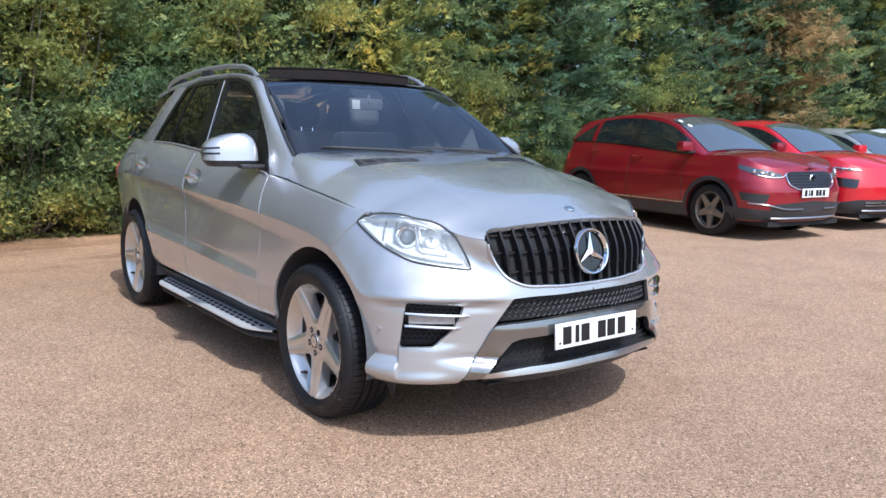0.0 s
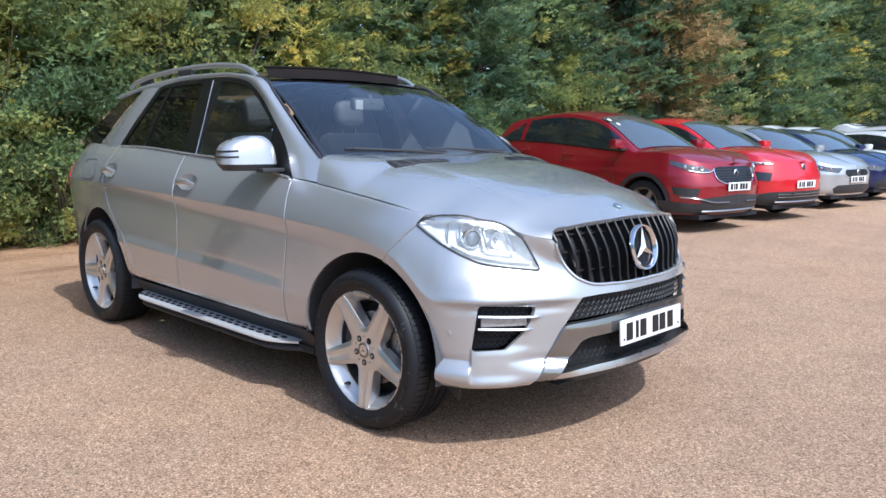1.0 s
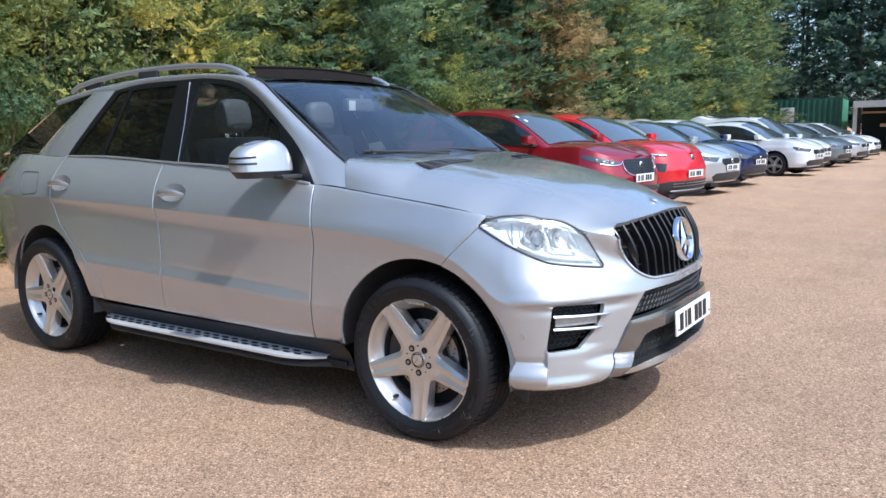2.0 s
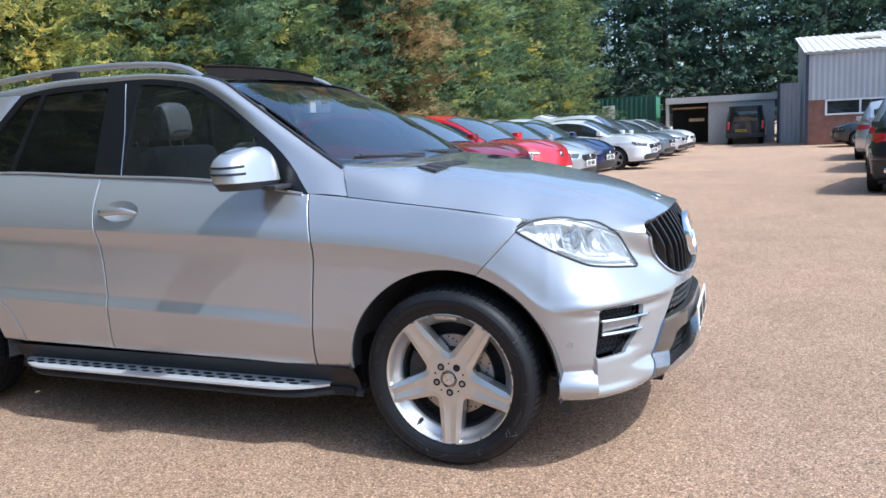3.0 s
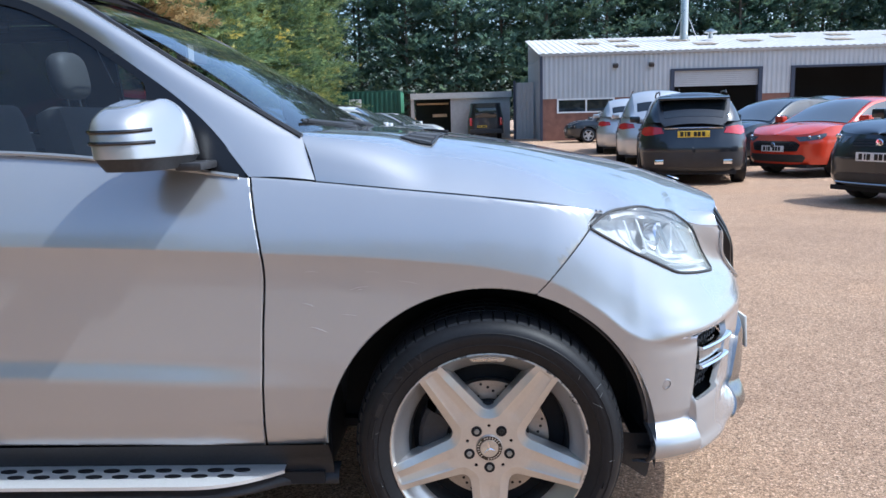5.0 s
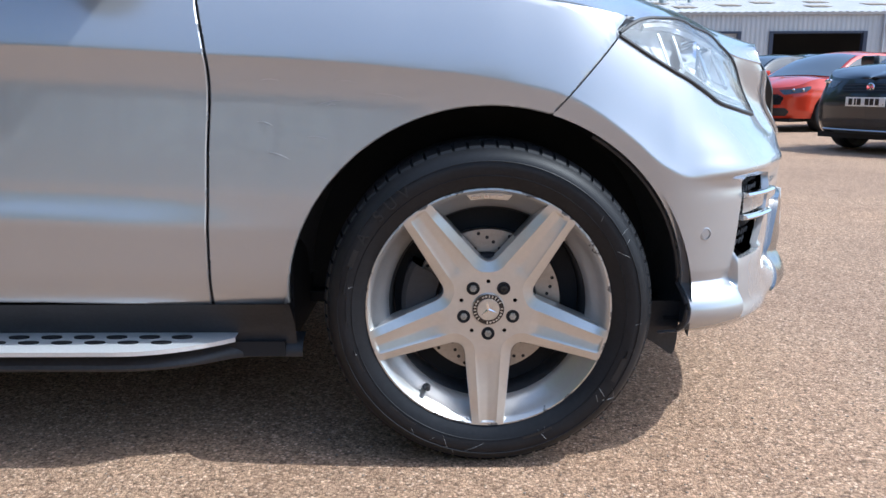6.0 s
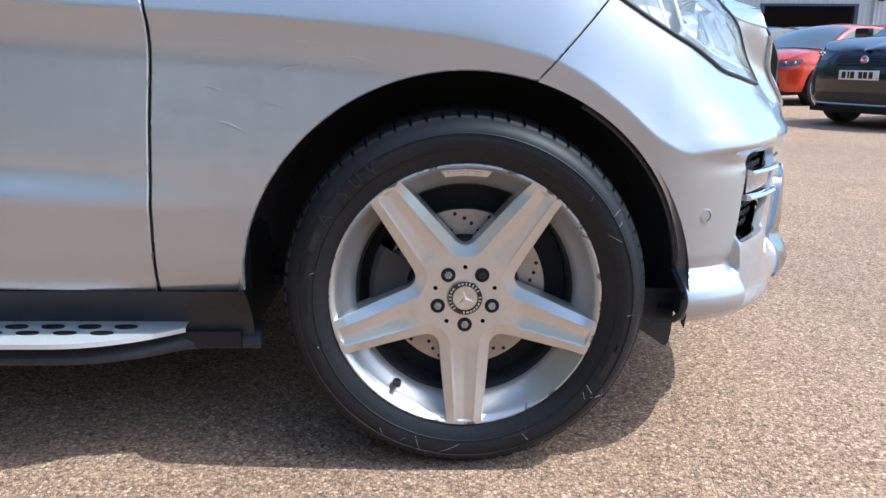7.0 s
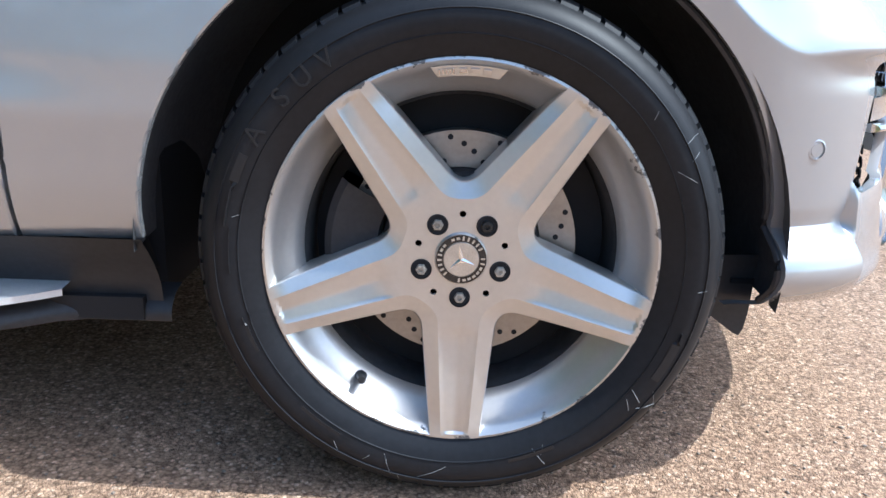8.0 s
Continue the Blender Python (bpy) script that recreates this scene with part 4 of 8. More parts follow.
def pillar_foot(a, b):
    p = (foot[0] * (1 - a) + foot[1] * a) * (1 - b) + (foot[3] * (1 - a) + foot[2] * a) * b
    k = 0.007 * math.sin(math.pi * a)
    return p[0] + 0.3 * k, p[1] - k, p[2] + 0.6 * k


both("pillar_and_cant_rail", joined(patch(roof_side, 70, 10), patch(lambda a, b: pillar_foot(b, 1 - a), 12, 10)), SILVER, suv)
both("screen_seam", tube([tuple(roof_side(a, 1.0)) for a in np.linspace(0.0, 0.42, 30)], 0.009, 6), BLACK_TRIM, suv)
# C-pillar between rear door glass and quarter glass
both("rear_pillar", patch(lambda a, b: cab(-2.775 - 0.385 * a + (0.335 + 0.155 * a) * b, 1.245 + 0.01 * a + (0.395 - 0.01 * a) * b, 0.016 * math.sin(math.pi * a) + 0.004), 8, 14), SILVER, suv)
# dark trim on the inner side of the pillars and rails
both("pillar_lining", patch(lambda a, b: tuple(np.array(roof_side(0.42 + 0.58 * a, b)) * np.array((1, 0.965, 1)) + np.array((-0.01, 0, -0.016))), 40, 4), CABIN, suv)
both("rear_pillar_lining", patch(lambda a, b: cab(-2.775 - 0.385 * a + (0.335 + 0.155 * a) * b, 1.245 + 0.01 * a + (0.385 - 0.01 * a) * b, -0.030), 4, 8), CABIN, suv)
# side glass, in black surrounds
def pane(name, outline, material, out=-0.006, parent=suv, label=""):
    o = dense(outline, 0.03)
    vf = skin(lambda u, v: np.stack([u, -(cabin_y(v, u) + out), v], 1), o, step=0.05, back=0)
    for w in (vf, mirrored(vf)):
        part(name, w, material, parent, label).visible_shadow = False


top = curve(DLO_TOP, 60)


def top_z(x):
    return float(np.interp(-x, -top[:, 0], top[:, 1]))


FRONT_PANE = [(-0.90, belt_z(-0.90) + 0.008)] + [(x, top_z(x) - 0.027) for x in np.linspace(-0.93, -1.655, 30)] + [(-1.668, belt_z(-1.66) + 0.008)]
REAR_PANE = [(-1.845, belt_z(-1.84) + 0.008)] + [(x, top_z(x) - 0.030) for x in np.linspace(-1.85, -2.27, 14)] + [(-2.385, belt_z(-2.38) + 0.008)]
FIXED_PANE = [(-2.415, belt_z(-2.41) + 0.008), (-2.298, top_z(-2.29) - 0.024), (-2.40, 1.622), (-2.715, belt_z(-2.70) + 0.010)]
QUARTER = [(-3.165, 1.262), (-2.70, 1.622), (-3.06, 1.568), (-3.36, 1.40), (-3.62, 1.262)]
pane("front_window", FRONT_PANE, SIDE_GLASS)
pane("rear_window", REAR_PANE, PRIVACY_GLASS)
pane("fixed_window", FIXED_PANE, PRIVACY_GLASS)
pane("quarter_window", QUARTER, PRIVACY_GLASS, out=0.004)
# gloss black surround with the panes cut out
surround = [(x, belt_z(x) - 0.006) for x in np.linspace(-0.645, -2.775, 40)] + [(x, top_z(x)) for x in np.linspace(-2.45, -0.64, 60)]
vf = skin(lambda u, v: np.stack([u, -(cabin_y(v, u) + 0.001), v], 1), dense(surround, 0.02), [dense(FRONT_PANE, 0.02), dense(REAR_PANE, 0.02), dense(FIXED_PANE, 0.02)], step=0.014, back=0.02, inward=lambda p: np.stack([0 * p[:, 0], -np.sign(p[:, 1]), 0 * p[:, 0]], 1))
both("window_surround", vf, SLAT_BLACK, suv)
# waist trim and the bright B-pillar edge
bl = np.array([cab(x, belt_z(x) + 0.002, 0.008) for x in np.linspace(-0.66, -2.76, 50)])
both("waist_trim", tube(bl, 0.0065, 6), RAIL, suv, "satin waist trim")
both("pillar_trim", tube([cab(-1.672, 1.215, 0.004), cab(-1.69, 1.42, 0.004), cab(-1.745, 1.655, 0.003)], 0.0022, 6), SATIN, suv)

# windscreen
ws_lo = curve([(-0.515, -0.765, 1.216), (-0.56, -0.60, 1.220), (-0.47, -0.3, 1.215), (-0.44, 0, 1.212)], 20)
ws_hi = curve([(-1.17, -0.640, 1.622), (-1.205, -0.45, 1.648), (-1.222, -0.2, 1.660), (-1.228, 0, 1.664)], 20)
ws_lo[:, 0] = [-0.45 - 0.07 * (abs(y) / 0.79) ** 2 for y in ws_lo[:, 1]]


def screen(a, b, inset=0.0):
    """a across from the right to the left, b up."""
    y = 2 * a - 1
    k = abs(y)
    i = (1 - k) * 19
    lo = np.array([np.interp(i, np.arange(20), ws_lo[:, q]) for q in range(3)])
    hi = np.array([np.interp(i, np.arange(20), ws_hi[:, q]) for q in range(3)])
    p = lo + (hi - lo) * b
    bul = 0.03 * math.sin(math.pi * b)
    return p[0] + bul * 0.5, p[1] * (1 if y <= 0 else -1), p[2] + bul * 0.7 - inset


part("windscreen", patch(lambda a, b: screen(0.008 + 0.984 * a, 0.02 + 0.93 * b), 40, 16), SCREEN_GLASS, suv, "tinted windscreen").visible_shadow = False
# black border of the screen
border = [patch(lambda a, b: screen(a, 0.93 + 0.09 * b, 0.004), 30, 3), patch(lambda a, b: screen(a, -0.02 + 0.05 * b, 0.004), 30, 2),
          patch(lambda a, b: screen(0.002 + 0.024 * a, b, 0.004), 3, 16), patch(lambda a, b: screen(0.998 - 0.024 * a, b, 0.004), 3, 16)]
part("screen_border", fixed_normals(joined(*border)), BLACK_GLOSS, suv, "black screen border")
part("sensor_pod", moved(box(-0.06, 0.06, -0.11, 0.11, -0.02, 0.012, 0.012), pose(-1.10, 0.02, 1.572, 0, 32, 0)), CABIN, suv)

# roof
roof_z = hermite([-3.5, -3.19, -2.76, -2.35, -1.9, -1.5, -1.21], [1.55, 1.630, 1.700, 1.726, 1.734, 1.710, 1.664])


def roof_pt(a, b):
    x = -1.195 - 2.05 * a
    y = (2 * b - 1)
    i = np.interp(-x, -up_c[:, 0], np.arange(70))
    e = np.array([np.interp(i, np.arange(70), up_c[:, q]) for q in range(3)])
    return x, y * abs(e[1]), e[2] + 0.002 + (float(roof_z(x)) - e[2]) * (1 - abs(y) ** 2.2)


roof_panels = joined(patch(lambda a, b: roof_pt(0.075 * a, b), 4, 24), patch(lambda a, b: roof_pt(0.27 + 0.73 * a, b), 30, 24),
                     patch(lambda a, b: roof_pt(0.075 + 0.195 * a, 0.10 * b), 10, 3), patch(lambda a, b: roof_pt(0.075 + 0.195 * a, 0.90 + 0.10 * b), 10, 3))
part("panoramic_roof", roof_panels, BLACK_GLOSS, suv, "black glass panoramic roof, slid open")
# raised wind deflector of the open roof
part("wind_deflector", fixed_normals(joined(
    patch(lambda a, b: (-1.325 - 0.02 * (2 * a - 1) ** 2 - 0.035 * b, (2 * a - 1) * 0.515, 1.682 - 0.016 * (2 * a - 1) ** 2 + 0.052 * b), 24, 3),
    tube([(-1.362 - 0.02 * y * y, y * 0.52, 1.738 - 0.016 * y * y) for y in np.linspace(-1, 1, 25)], 0.009, 6))), mat("deflector_mesh", (0.014, 0.011, 0.010), 0.7, ior=1.15, spread=0.3, fine=300), suv, "raised dark roof wind deflector")
both("roof_joint", tube([roof_pt(0.13, b) for b in np.linspace(0.02, 0.5, 14)], 0.003, 5), DARK, suv)
# roof rails
rail_pts = [(-1.31, 0.612, 1.656), (-1.37, 0.611, 1.690), (-1.47, 0.609, 1.722), (-1.66, 0.606, 1.743), (-2.02, 0.602, 1.753), (-2.5, 0.606, 1.736), (-2.80, 0.616, 1.704), (-2.92, 0.620, 1.680), (-2.97, 0.622, 1.655)]
both("roof_rail", tube(curve([(x, -y, z) for x, y, z in rail_pts], 40), 0.015, 10, squash=(0.85, 1.1)), RAIL, suv, "satin aluminium roof rail")
for xf in (-2.18, -2.75):
    zz = 1.70 if xf > -2.4 else 1.675
    both("rail_foot", moved(box(-0.09, 0.09, -0.012, 0.012, -0.03, 0.03, 0.01), pose(xf, -0.604, zz + 0.015)), BLACK_TRIM, suv)
# tailgate top and rear screen
both("rear_screen", patch(lambda a, b: (-3.075 - 0.565 * b - 0.15 * (1 - a * a), -float(cabin_y(1.585 - 0.33 * b, -3.4) + 0.004) * a, 1.585 - 0.33 * b + 0.03 * (1 - a * a)), 10, 8), PRIVACY_GLASS, suv)
both("roof_tail", patch(lambda a, b: (-3.19 - (0.02 + 0.13 * (1 - a * a)) * b, -0.615 * a, 1.617 + 0.025 * (1 - a * a) - 0.012 * b), 10, 3), SILVER, suv)

# ---- mirrors ----
for s in (1, -1):
    def side_of(w):
        return w if s == 1 else mirrored(w)

    mir = part("door_mirror", fixed_normals(side_of(box(-0.79, -0.72, -0.97, -0.835, 1.142, 1.163, 0.008))), BLACK_TRIM, suv, "silver door mirror with black foot")

    def shell(a, b):
        # a: round the housing in plan view from inner to outer; b: up
        th = 2 * math.pi * a
        cx, cy = -0.845, -0.985
        ux, uy = math.cos(th), math.sin(th)
        n = 3.2
        k = (abs(ux) ** n + abs(uy) ** n) ** (-1 / n)
        up = b
        wid = (1 - (0.94 * up) ** 3.2) ** (1 / 3.2)
        rx, ry = 0.075 * wid, 0.135 * wid
        x = cx + k * ux * rx
        y = cy + k * uy * ry
        x += -(y - cy) * -0.28 - 0.02 * up          # swept back outwards
        z = 1.182 + 0.143 * up - 0.26 * max(0, -(y - cy) + 0.02) * up ** 2
        return x, y, z

    top_rows = patch(lambda a, b: shell(a, math.sin(b * math.pi / 2)), 40, 12, wrap=True)
    cap = [tuple(a * 13 + 12 for a in range(40))]
    part("mirror_shell", fixed_normals(side_of((top_rows[0], top_rows[1] + cap))), SILVER, mir, sharp=50)
    base_rows = patch(lambda a, b: tuple(np.array(shell(a, 0)) * np.array((1, 1, 0)) + np.array((0, 0, 1.150 + 0.034 * b)) + (np.array((-0.845, -0.97, 0)) - np.array(shell(a, 0)) * np.array((1, 1, 0))) * 0.18 * (1 - b)), 40, 3, wrap=True)
    part("mirror_base", fixed_normals(side_of((base_rows[0], base_rows[1] + [tuple(a * 4 for a in range(40))]))), BLACK_TRIM, mir)
    for zz in (0.28, 0.52):
        w = np.array([shell(a, zz) for a in np.linspace(0.52, 0.92, 24)])
        w = w + (w - np.array((-0.845, -0.985, 0))) * np.array((0.02, 0.02, 0))
        part("mirror_stripe", side_of(tube(w, 0.0052, 6, squash=(0.6, 1))), BLACK_GLOSS, mir, "dark indicator strip")

# ---- door handles in their recesses ----
for (xh, zh), doors in zip(HANDLES, (door_front, door_rear)):
    for s in (1, -1):
        y0 = float(-body(p_of_x(xh), zh)[1])
        tt = np.linspace(0, 1, 20)
        bar = np.stack([xh + 0.110 - 0.215 * tt, -(y0 + 0.004 + 0.024 * np.sin(math.pi * (0.10 + 0.80 * tt)) ** 0.5), zh - 0.006 + 0.012 * np.sin(math.pi * tt)], 1)
        w = tube(bar, 0.0165 * np.interp(tt, [0, 0.06, 0.3, 0.75, 0.94, 1], [0.25, 0.55, 0.95, 1.0, 0.95, 0.6]), 10, squash=(0.7, 1.15))
        dr = doors[0 if s == 1 else 1]
        part("door_handle", fixed_normals(w if s == 1 else mirrored(w)), SILVER, dr)
        rim_ = np.array(handle_hole(xh, zh))
        base_ = on_body(*pw(rim_).T)
        n_ = len(base_)
        mid_ = base_.mean(0) + np.array((0, 0.026, 0))
        vs_ = [tuple(q) for q in base_] + [tuple(q + (mid_ - q) * 0.35 * np.array((1, 1.6, 1))) for q in base_] + [tuple(q + (mid_ - q) * 0.75 + np.array((0, 0.004, 0))) for q in base_] + [tuple(mid_ + np.array((0, 0.004, 0)))]
        fs_ = [(r * n_ + k, r * n_ + (k + 1) % n_, (r + 1) * n_ + (k + 1) % n_, (r + 1) * n_ + k) for r in range(2) for k in range(n_)] + [(2 * n_ + k, 2 * n_ + (k + 1) % n_, 3 * n_) for k in range(n_)]
        cup = (vs_, fs_)
        part("handle_recess", fixed_normals(cup if s == 1 else mirrored(cup)), SILVER, dr)
        lock = moved(lathe([(0.0, -0.004), (0.008, -0.004), (0.009, 0.004)], 14), pose(xh - 0.112, -y0 - 0.012, zh + 0.002))
        part("lock_button", lock if s == 1 else mirrored(lock), BLACK_TRIM, dr)

# ---- sills, running boards, liners, underside ----
both("sill", patch(lambda a, b: (-0.445 - 1.99 * a, -(0.915 - 0.055 * math.sin(1.3 * b * math.pi / 2) - 0.02 * b), 0.376 - 0.135 * b), 30, 6), BLACK_TRIM, suv, "black plastic sill")
STEP0, STEP1 = -0.580, -2.38


def step_w(x):
    t = (x - STEP1) / (STEP0 - STEP1)
    return float(0.978 - 0.10 * max(0, (t - 0.86) / 0.14) ** 2.2 - 0.10 * max(0, (0.12 - t) / 0.12) ** 2)


for s in (1, -1):
    w = joined(patch(lambda a, b: (STEP0 + (STEP1 - STEP0) * a, -(0.84 + (step_w(STEP0 + (STEP1 - STEP0) * a) - 0.84) * min(1, b * 1.15)), 0.290 - 0.004 * b - 0.010 * max(0, b - 0.87) / 0.13), 60, 8))
    rb = part("running_board", fixed_normals(w if s == 1 else mirrored(w)), BRUSHED, suv, "aluminium running board with rubber studs")
    w = patch(lambda a, b: (-0.43 + (STEP1 - STEP0 - 0.30) * a, -(0.80 + (step_w(min(STEP0 - 0.0, -0.43 + (STEP1 - STEP0 - 0.30) * a)) - 0.822) * math.sin(b * math.pi * 0.62) ** 0.5), 0.276 - 0.045 * b), 50, 6)
    part("board_base", fixed_normals(w if s == 1 else mirrored(w)), BLACK_TRIM, rb)
    for k in range(22):
        x = -0.70 - k * 0.075
        for r in range(2):
            stud = [(x - 0.03 * r * 1.2 + 0.024 * math.cos(q), -(0.885 + 0.034 * r) + 0.010 * math.sin(q), 0.2925 - 0.002 * r) for q in np.linspace(0, 2 * math.pi, 13)[:-1]]
            n = len(stud)
            low = [(a, b, c - 0.006) for a, b, c in stud]
            vf = stud + low, [tuple(range(n))] + [(q, n + q, n + (q + 1) % n, (q + 1) % n) for q in range(n)]
            part("stud", vf if s == 1 else mirrored(vf), RUBBER, rb)
for cx, r in ((0.0, 0.455), (-2.915, 0.460)):
    a0, a1 = (-8.5, 181)
    w = patch(lambda a, b: (cx + (r + 0.02 * math.sin(math.pi * b)) * math.cos(radians(a0 + (a1 - a0) * a)), -(0.915 - 0.40 * b), 0.365 + (r + 0.02 * math.sin(math.pi * b)) * math.sin(radians(a0 + (a1 - a0) * a))), 40, 5)
    both("arch_liner", w, LINER, suv, "black wheel arch liner")
    # half disc closing the arch; the shade deep inside is its near-black colour
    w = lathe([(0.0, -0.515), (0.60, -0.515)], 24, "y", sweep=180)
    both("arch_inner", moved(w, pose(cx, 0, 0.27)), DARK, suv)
# black edge strip inside the bumper's end
edge_ = [body(p_of_x(0.441 * math.cos(a)), 0.365 + 0.441 * math.sin(a)) + np.array((0, 0.012, 0)) for a in np.radians(np.linspace(-7.5, 60, 40))]
both("arch_edge", tube(edge_, 0.005, 6), BLACK_TRIM, suv)
# pointed flap before the front wheel
FLAP = [(0.470, 0.345), (0.466, 0.250), (0.462, 0.222), (0.456, 0.211), (0.447, 0.214), (0.405, 0.244), (0.372, 0.262), (0.366, 0.300), (0.385, 0.345)]
for sg in (1, -1):
    w = [(x, -0.785 * sg, z) for x, z in FLAP] + [(x, -0.777 * sg, z) for x, z in FLAP]
    n = len(FLAP)
    part("arch_flap", fixed_normals((w, [tuple(range(n)), tuple(range(n, 2 * n))] + [(k, (k + 1) % n, n + (k + 1) % n, n + k) for k in range(n)])), BLACK_TRIM, suv, "black plastic arch flap")
hull = patch(lambda a, b: tuple(body(p_of_x(-0.46 - 1.96 * a), 0.30 + 0.86 * b) + np.array((0, 0.045, 0))), 40, 12)
both("inner_panel", hull, CABIN, suv)
for w in (box(-2.43, -0.47, -0.86, 0.86, 0.235, 0.27), box(-0.47, 0.46, -0.56, 0.56, 0.285, 0.31), box(-3.40, -2.43, -0.56, 0.56, 0.235, 0.27), box(-3.72, -3.40, -0.66, 0.66, 0.34, 0.37), box(0.44, 0.70, -0.60, 0.60, 0.301, 0.312), box(0.42, 0.79, -0.52, 0.52, 0.292, 0.30), box(0.43, 0.60, -0.79, 0.79, 0.300, 0.308)):
    part("floor_panel", w, DARK, suv)
part("firewall", box(-0.50, -0.46, -0.78, 0.78, 0.26, 1.15), DARK, suv)
hull = patch(lambda a, b: tuple(body(p_of_x(-2.45 - 1.4 * a), 0.86 + 0.38 * b) + np.array((0, 0.05, 0))), 20, 6)
both("inner_panel", hull, CABIN, suv)

# ---- cabin ----
part("dashboard", fixed_normals(joined(patch(lambda a, b: (-0.50 - 0.42 * b, -0.74 + 1.48 * a, 1.16 + 0.02 * math.sin(math.pi * b) - 0.06 * b * b), 12, 6),
     patch(lambda a, b: (-0.92 - 0.05 * b, -0.74 + 1.48 * a, 1.10 - 0.35 * b), 12, 4))), DASH, suv)
wheel_m = pose(-1.02, -0.37, 1.02, 0, -24, 0)
part("steering_wheel", fixed_normals(joined(moved(tube([(0, 0.185 * math.cos(a), 0.185 * math.sin(a)) for a in np.linspace(0, 2 * math.pi, 33)[:-1]], 0.017, 8, closed=True), wheel_m),
     moved(lathe([(0, -0.03), (0.07, -0.03), (0.085, 0.0), (0.085, 0.02)], 20, "x"), wheel_m), moved(box(-0.01, 0.01, -0.18, 0.18, -0.03, 0.02, 0.006), wheel_m))), LEATHER, suv, "dark leather steering wheel")


def seat(x, y, w=0.50):
    st = part("seat", fixed_normals(joined(moved(box(-0.26, 0.26, -w / 2, w / 2, -0.08, 0.08, 0.05), pose(x, y, 0.66, 0, -6, 0)))), LEATHER, suv, "dark leather seat")
    part("backrest", moved(box(-0.07, 0.07, -w / 2, w / 2, -0.33, 0.33, 0.06), pose(x - 0.33, y, 1.02, 0, -14, 0)), LEATHER, st)
    def pillow(a, b):
        th, ph = 2 * math.pi * a, math.pi * (b - 0.5) * 0.998
        pw_ = lambda v, k: math.copysign(abs(v) ** k, v)  # noqa: E731
        return 0.052 * pw_(math.cos(ph), 0.6) * pw_(math.cos(th), 0.8), 0.118 * pw_(math.cos(ph), 0.6) * pw_(math.sin(th), 0.6), 0.098 * pw_(math.sin(ph), 0.65)
    part("headrest", fixed_normals(moved(patch(pillow, 28, 16, wrap=True), pose(x - 0.42, y, 1.470, 0, -10, 0))), LEATHER, st)
    for dy in (-0.05, 0.05):
        part("headrest_post", tube([(x - 0.40, y + dy, 1.30), (x - 0.42, y + dy, 1.42)], 0.006, 6), CHROME, st)


for yy in (-0.37, 0.37):
    seat(-1.30, yy)
seat(-2.2, -0.37, 0.6)
seat(-2.2, 0.37, 0.6)
part("rear_view_mirror", fixed_normals(joined(moved(box(-0.02, 0.02, -0.12, 0.12, -0.035, 0.035, 0.015), pose(-1.05, -0.02, 1.515)), tube([(-1.03, 0, 1.52), (-1.05, 0, 1.57)], 0.012, 6))), VENT_GREY, suv, "grey rear-view mirror")
part("mirror_tag", box(-1.031, -1.028, -0.125, -0.070, 1.482, 1.538, 0.001), PLATE_WHITE, suv, "pale tag on the rear-view mirror")

# added dark wall that stops daylight from behind showing through the cabin
part("cabin_blocker", joined(box(-2.98, -2.94, -0.72, 0.72, 0.30, 1.22), box(-2.98, -2.94, -0.61, 0.61, 1.22, 1.58)), CABIN, suv)
# wipers
for y0, y1, x1 in ((-0.55, 0.10, -0.60), (0.02, 0.62, -0.58)):
    part("wiper", fixed_normals(joined(tube([(-0.47, y1 - 0.05, 1.232), (-0.50, (y0 + y1) / 2, 1.250), (-0.53, y0, 1.262)], 0.007, 6), tube([(-0.49, y1, 1.244), (-0.535, y0 - 0.05, 1.262)], 0.005, 4))), BLACK_TRIM, suv, "black windscreen wiper")


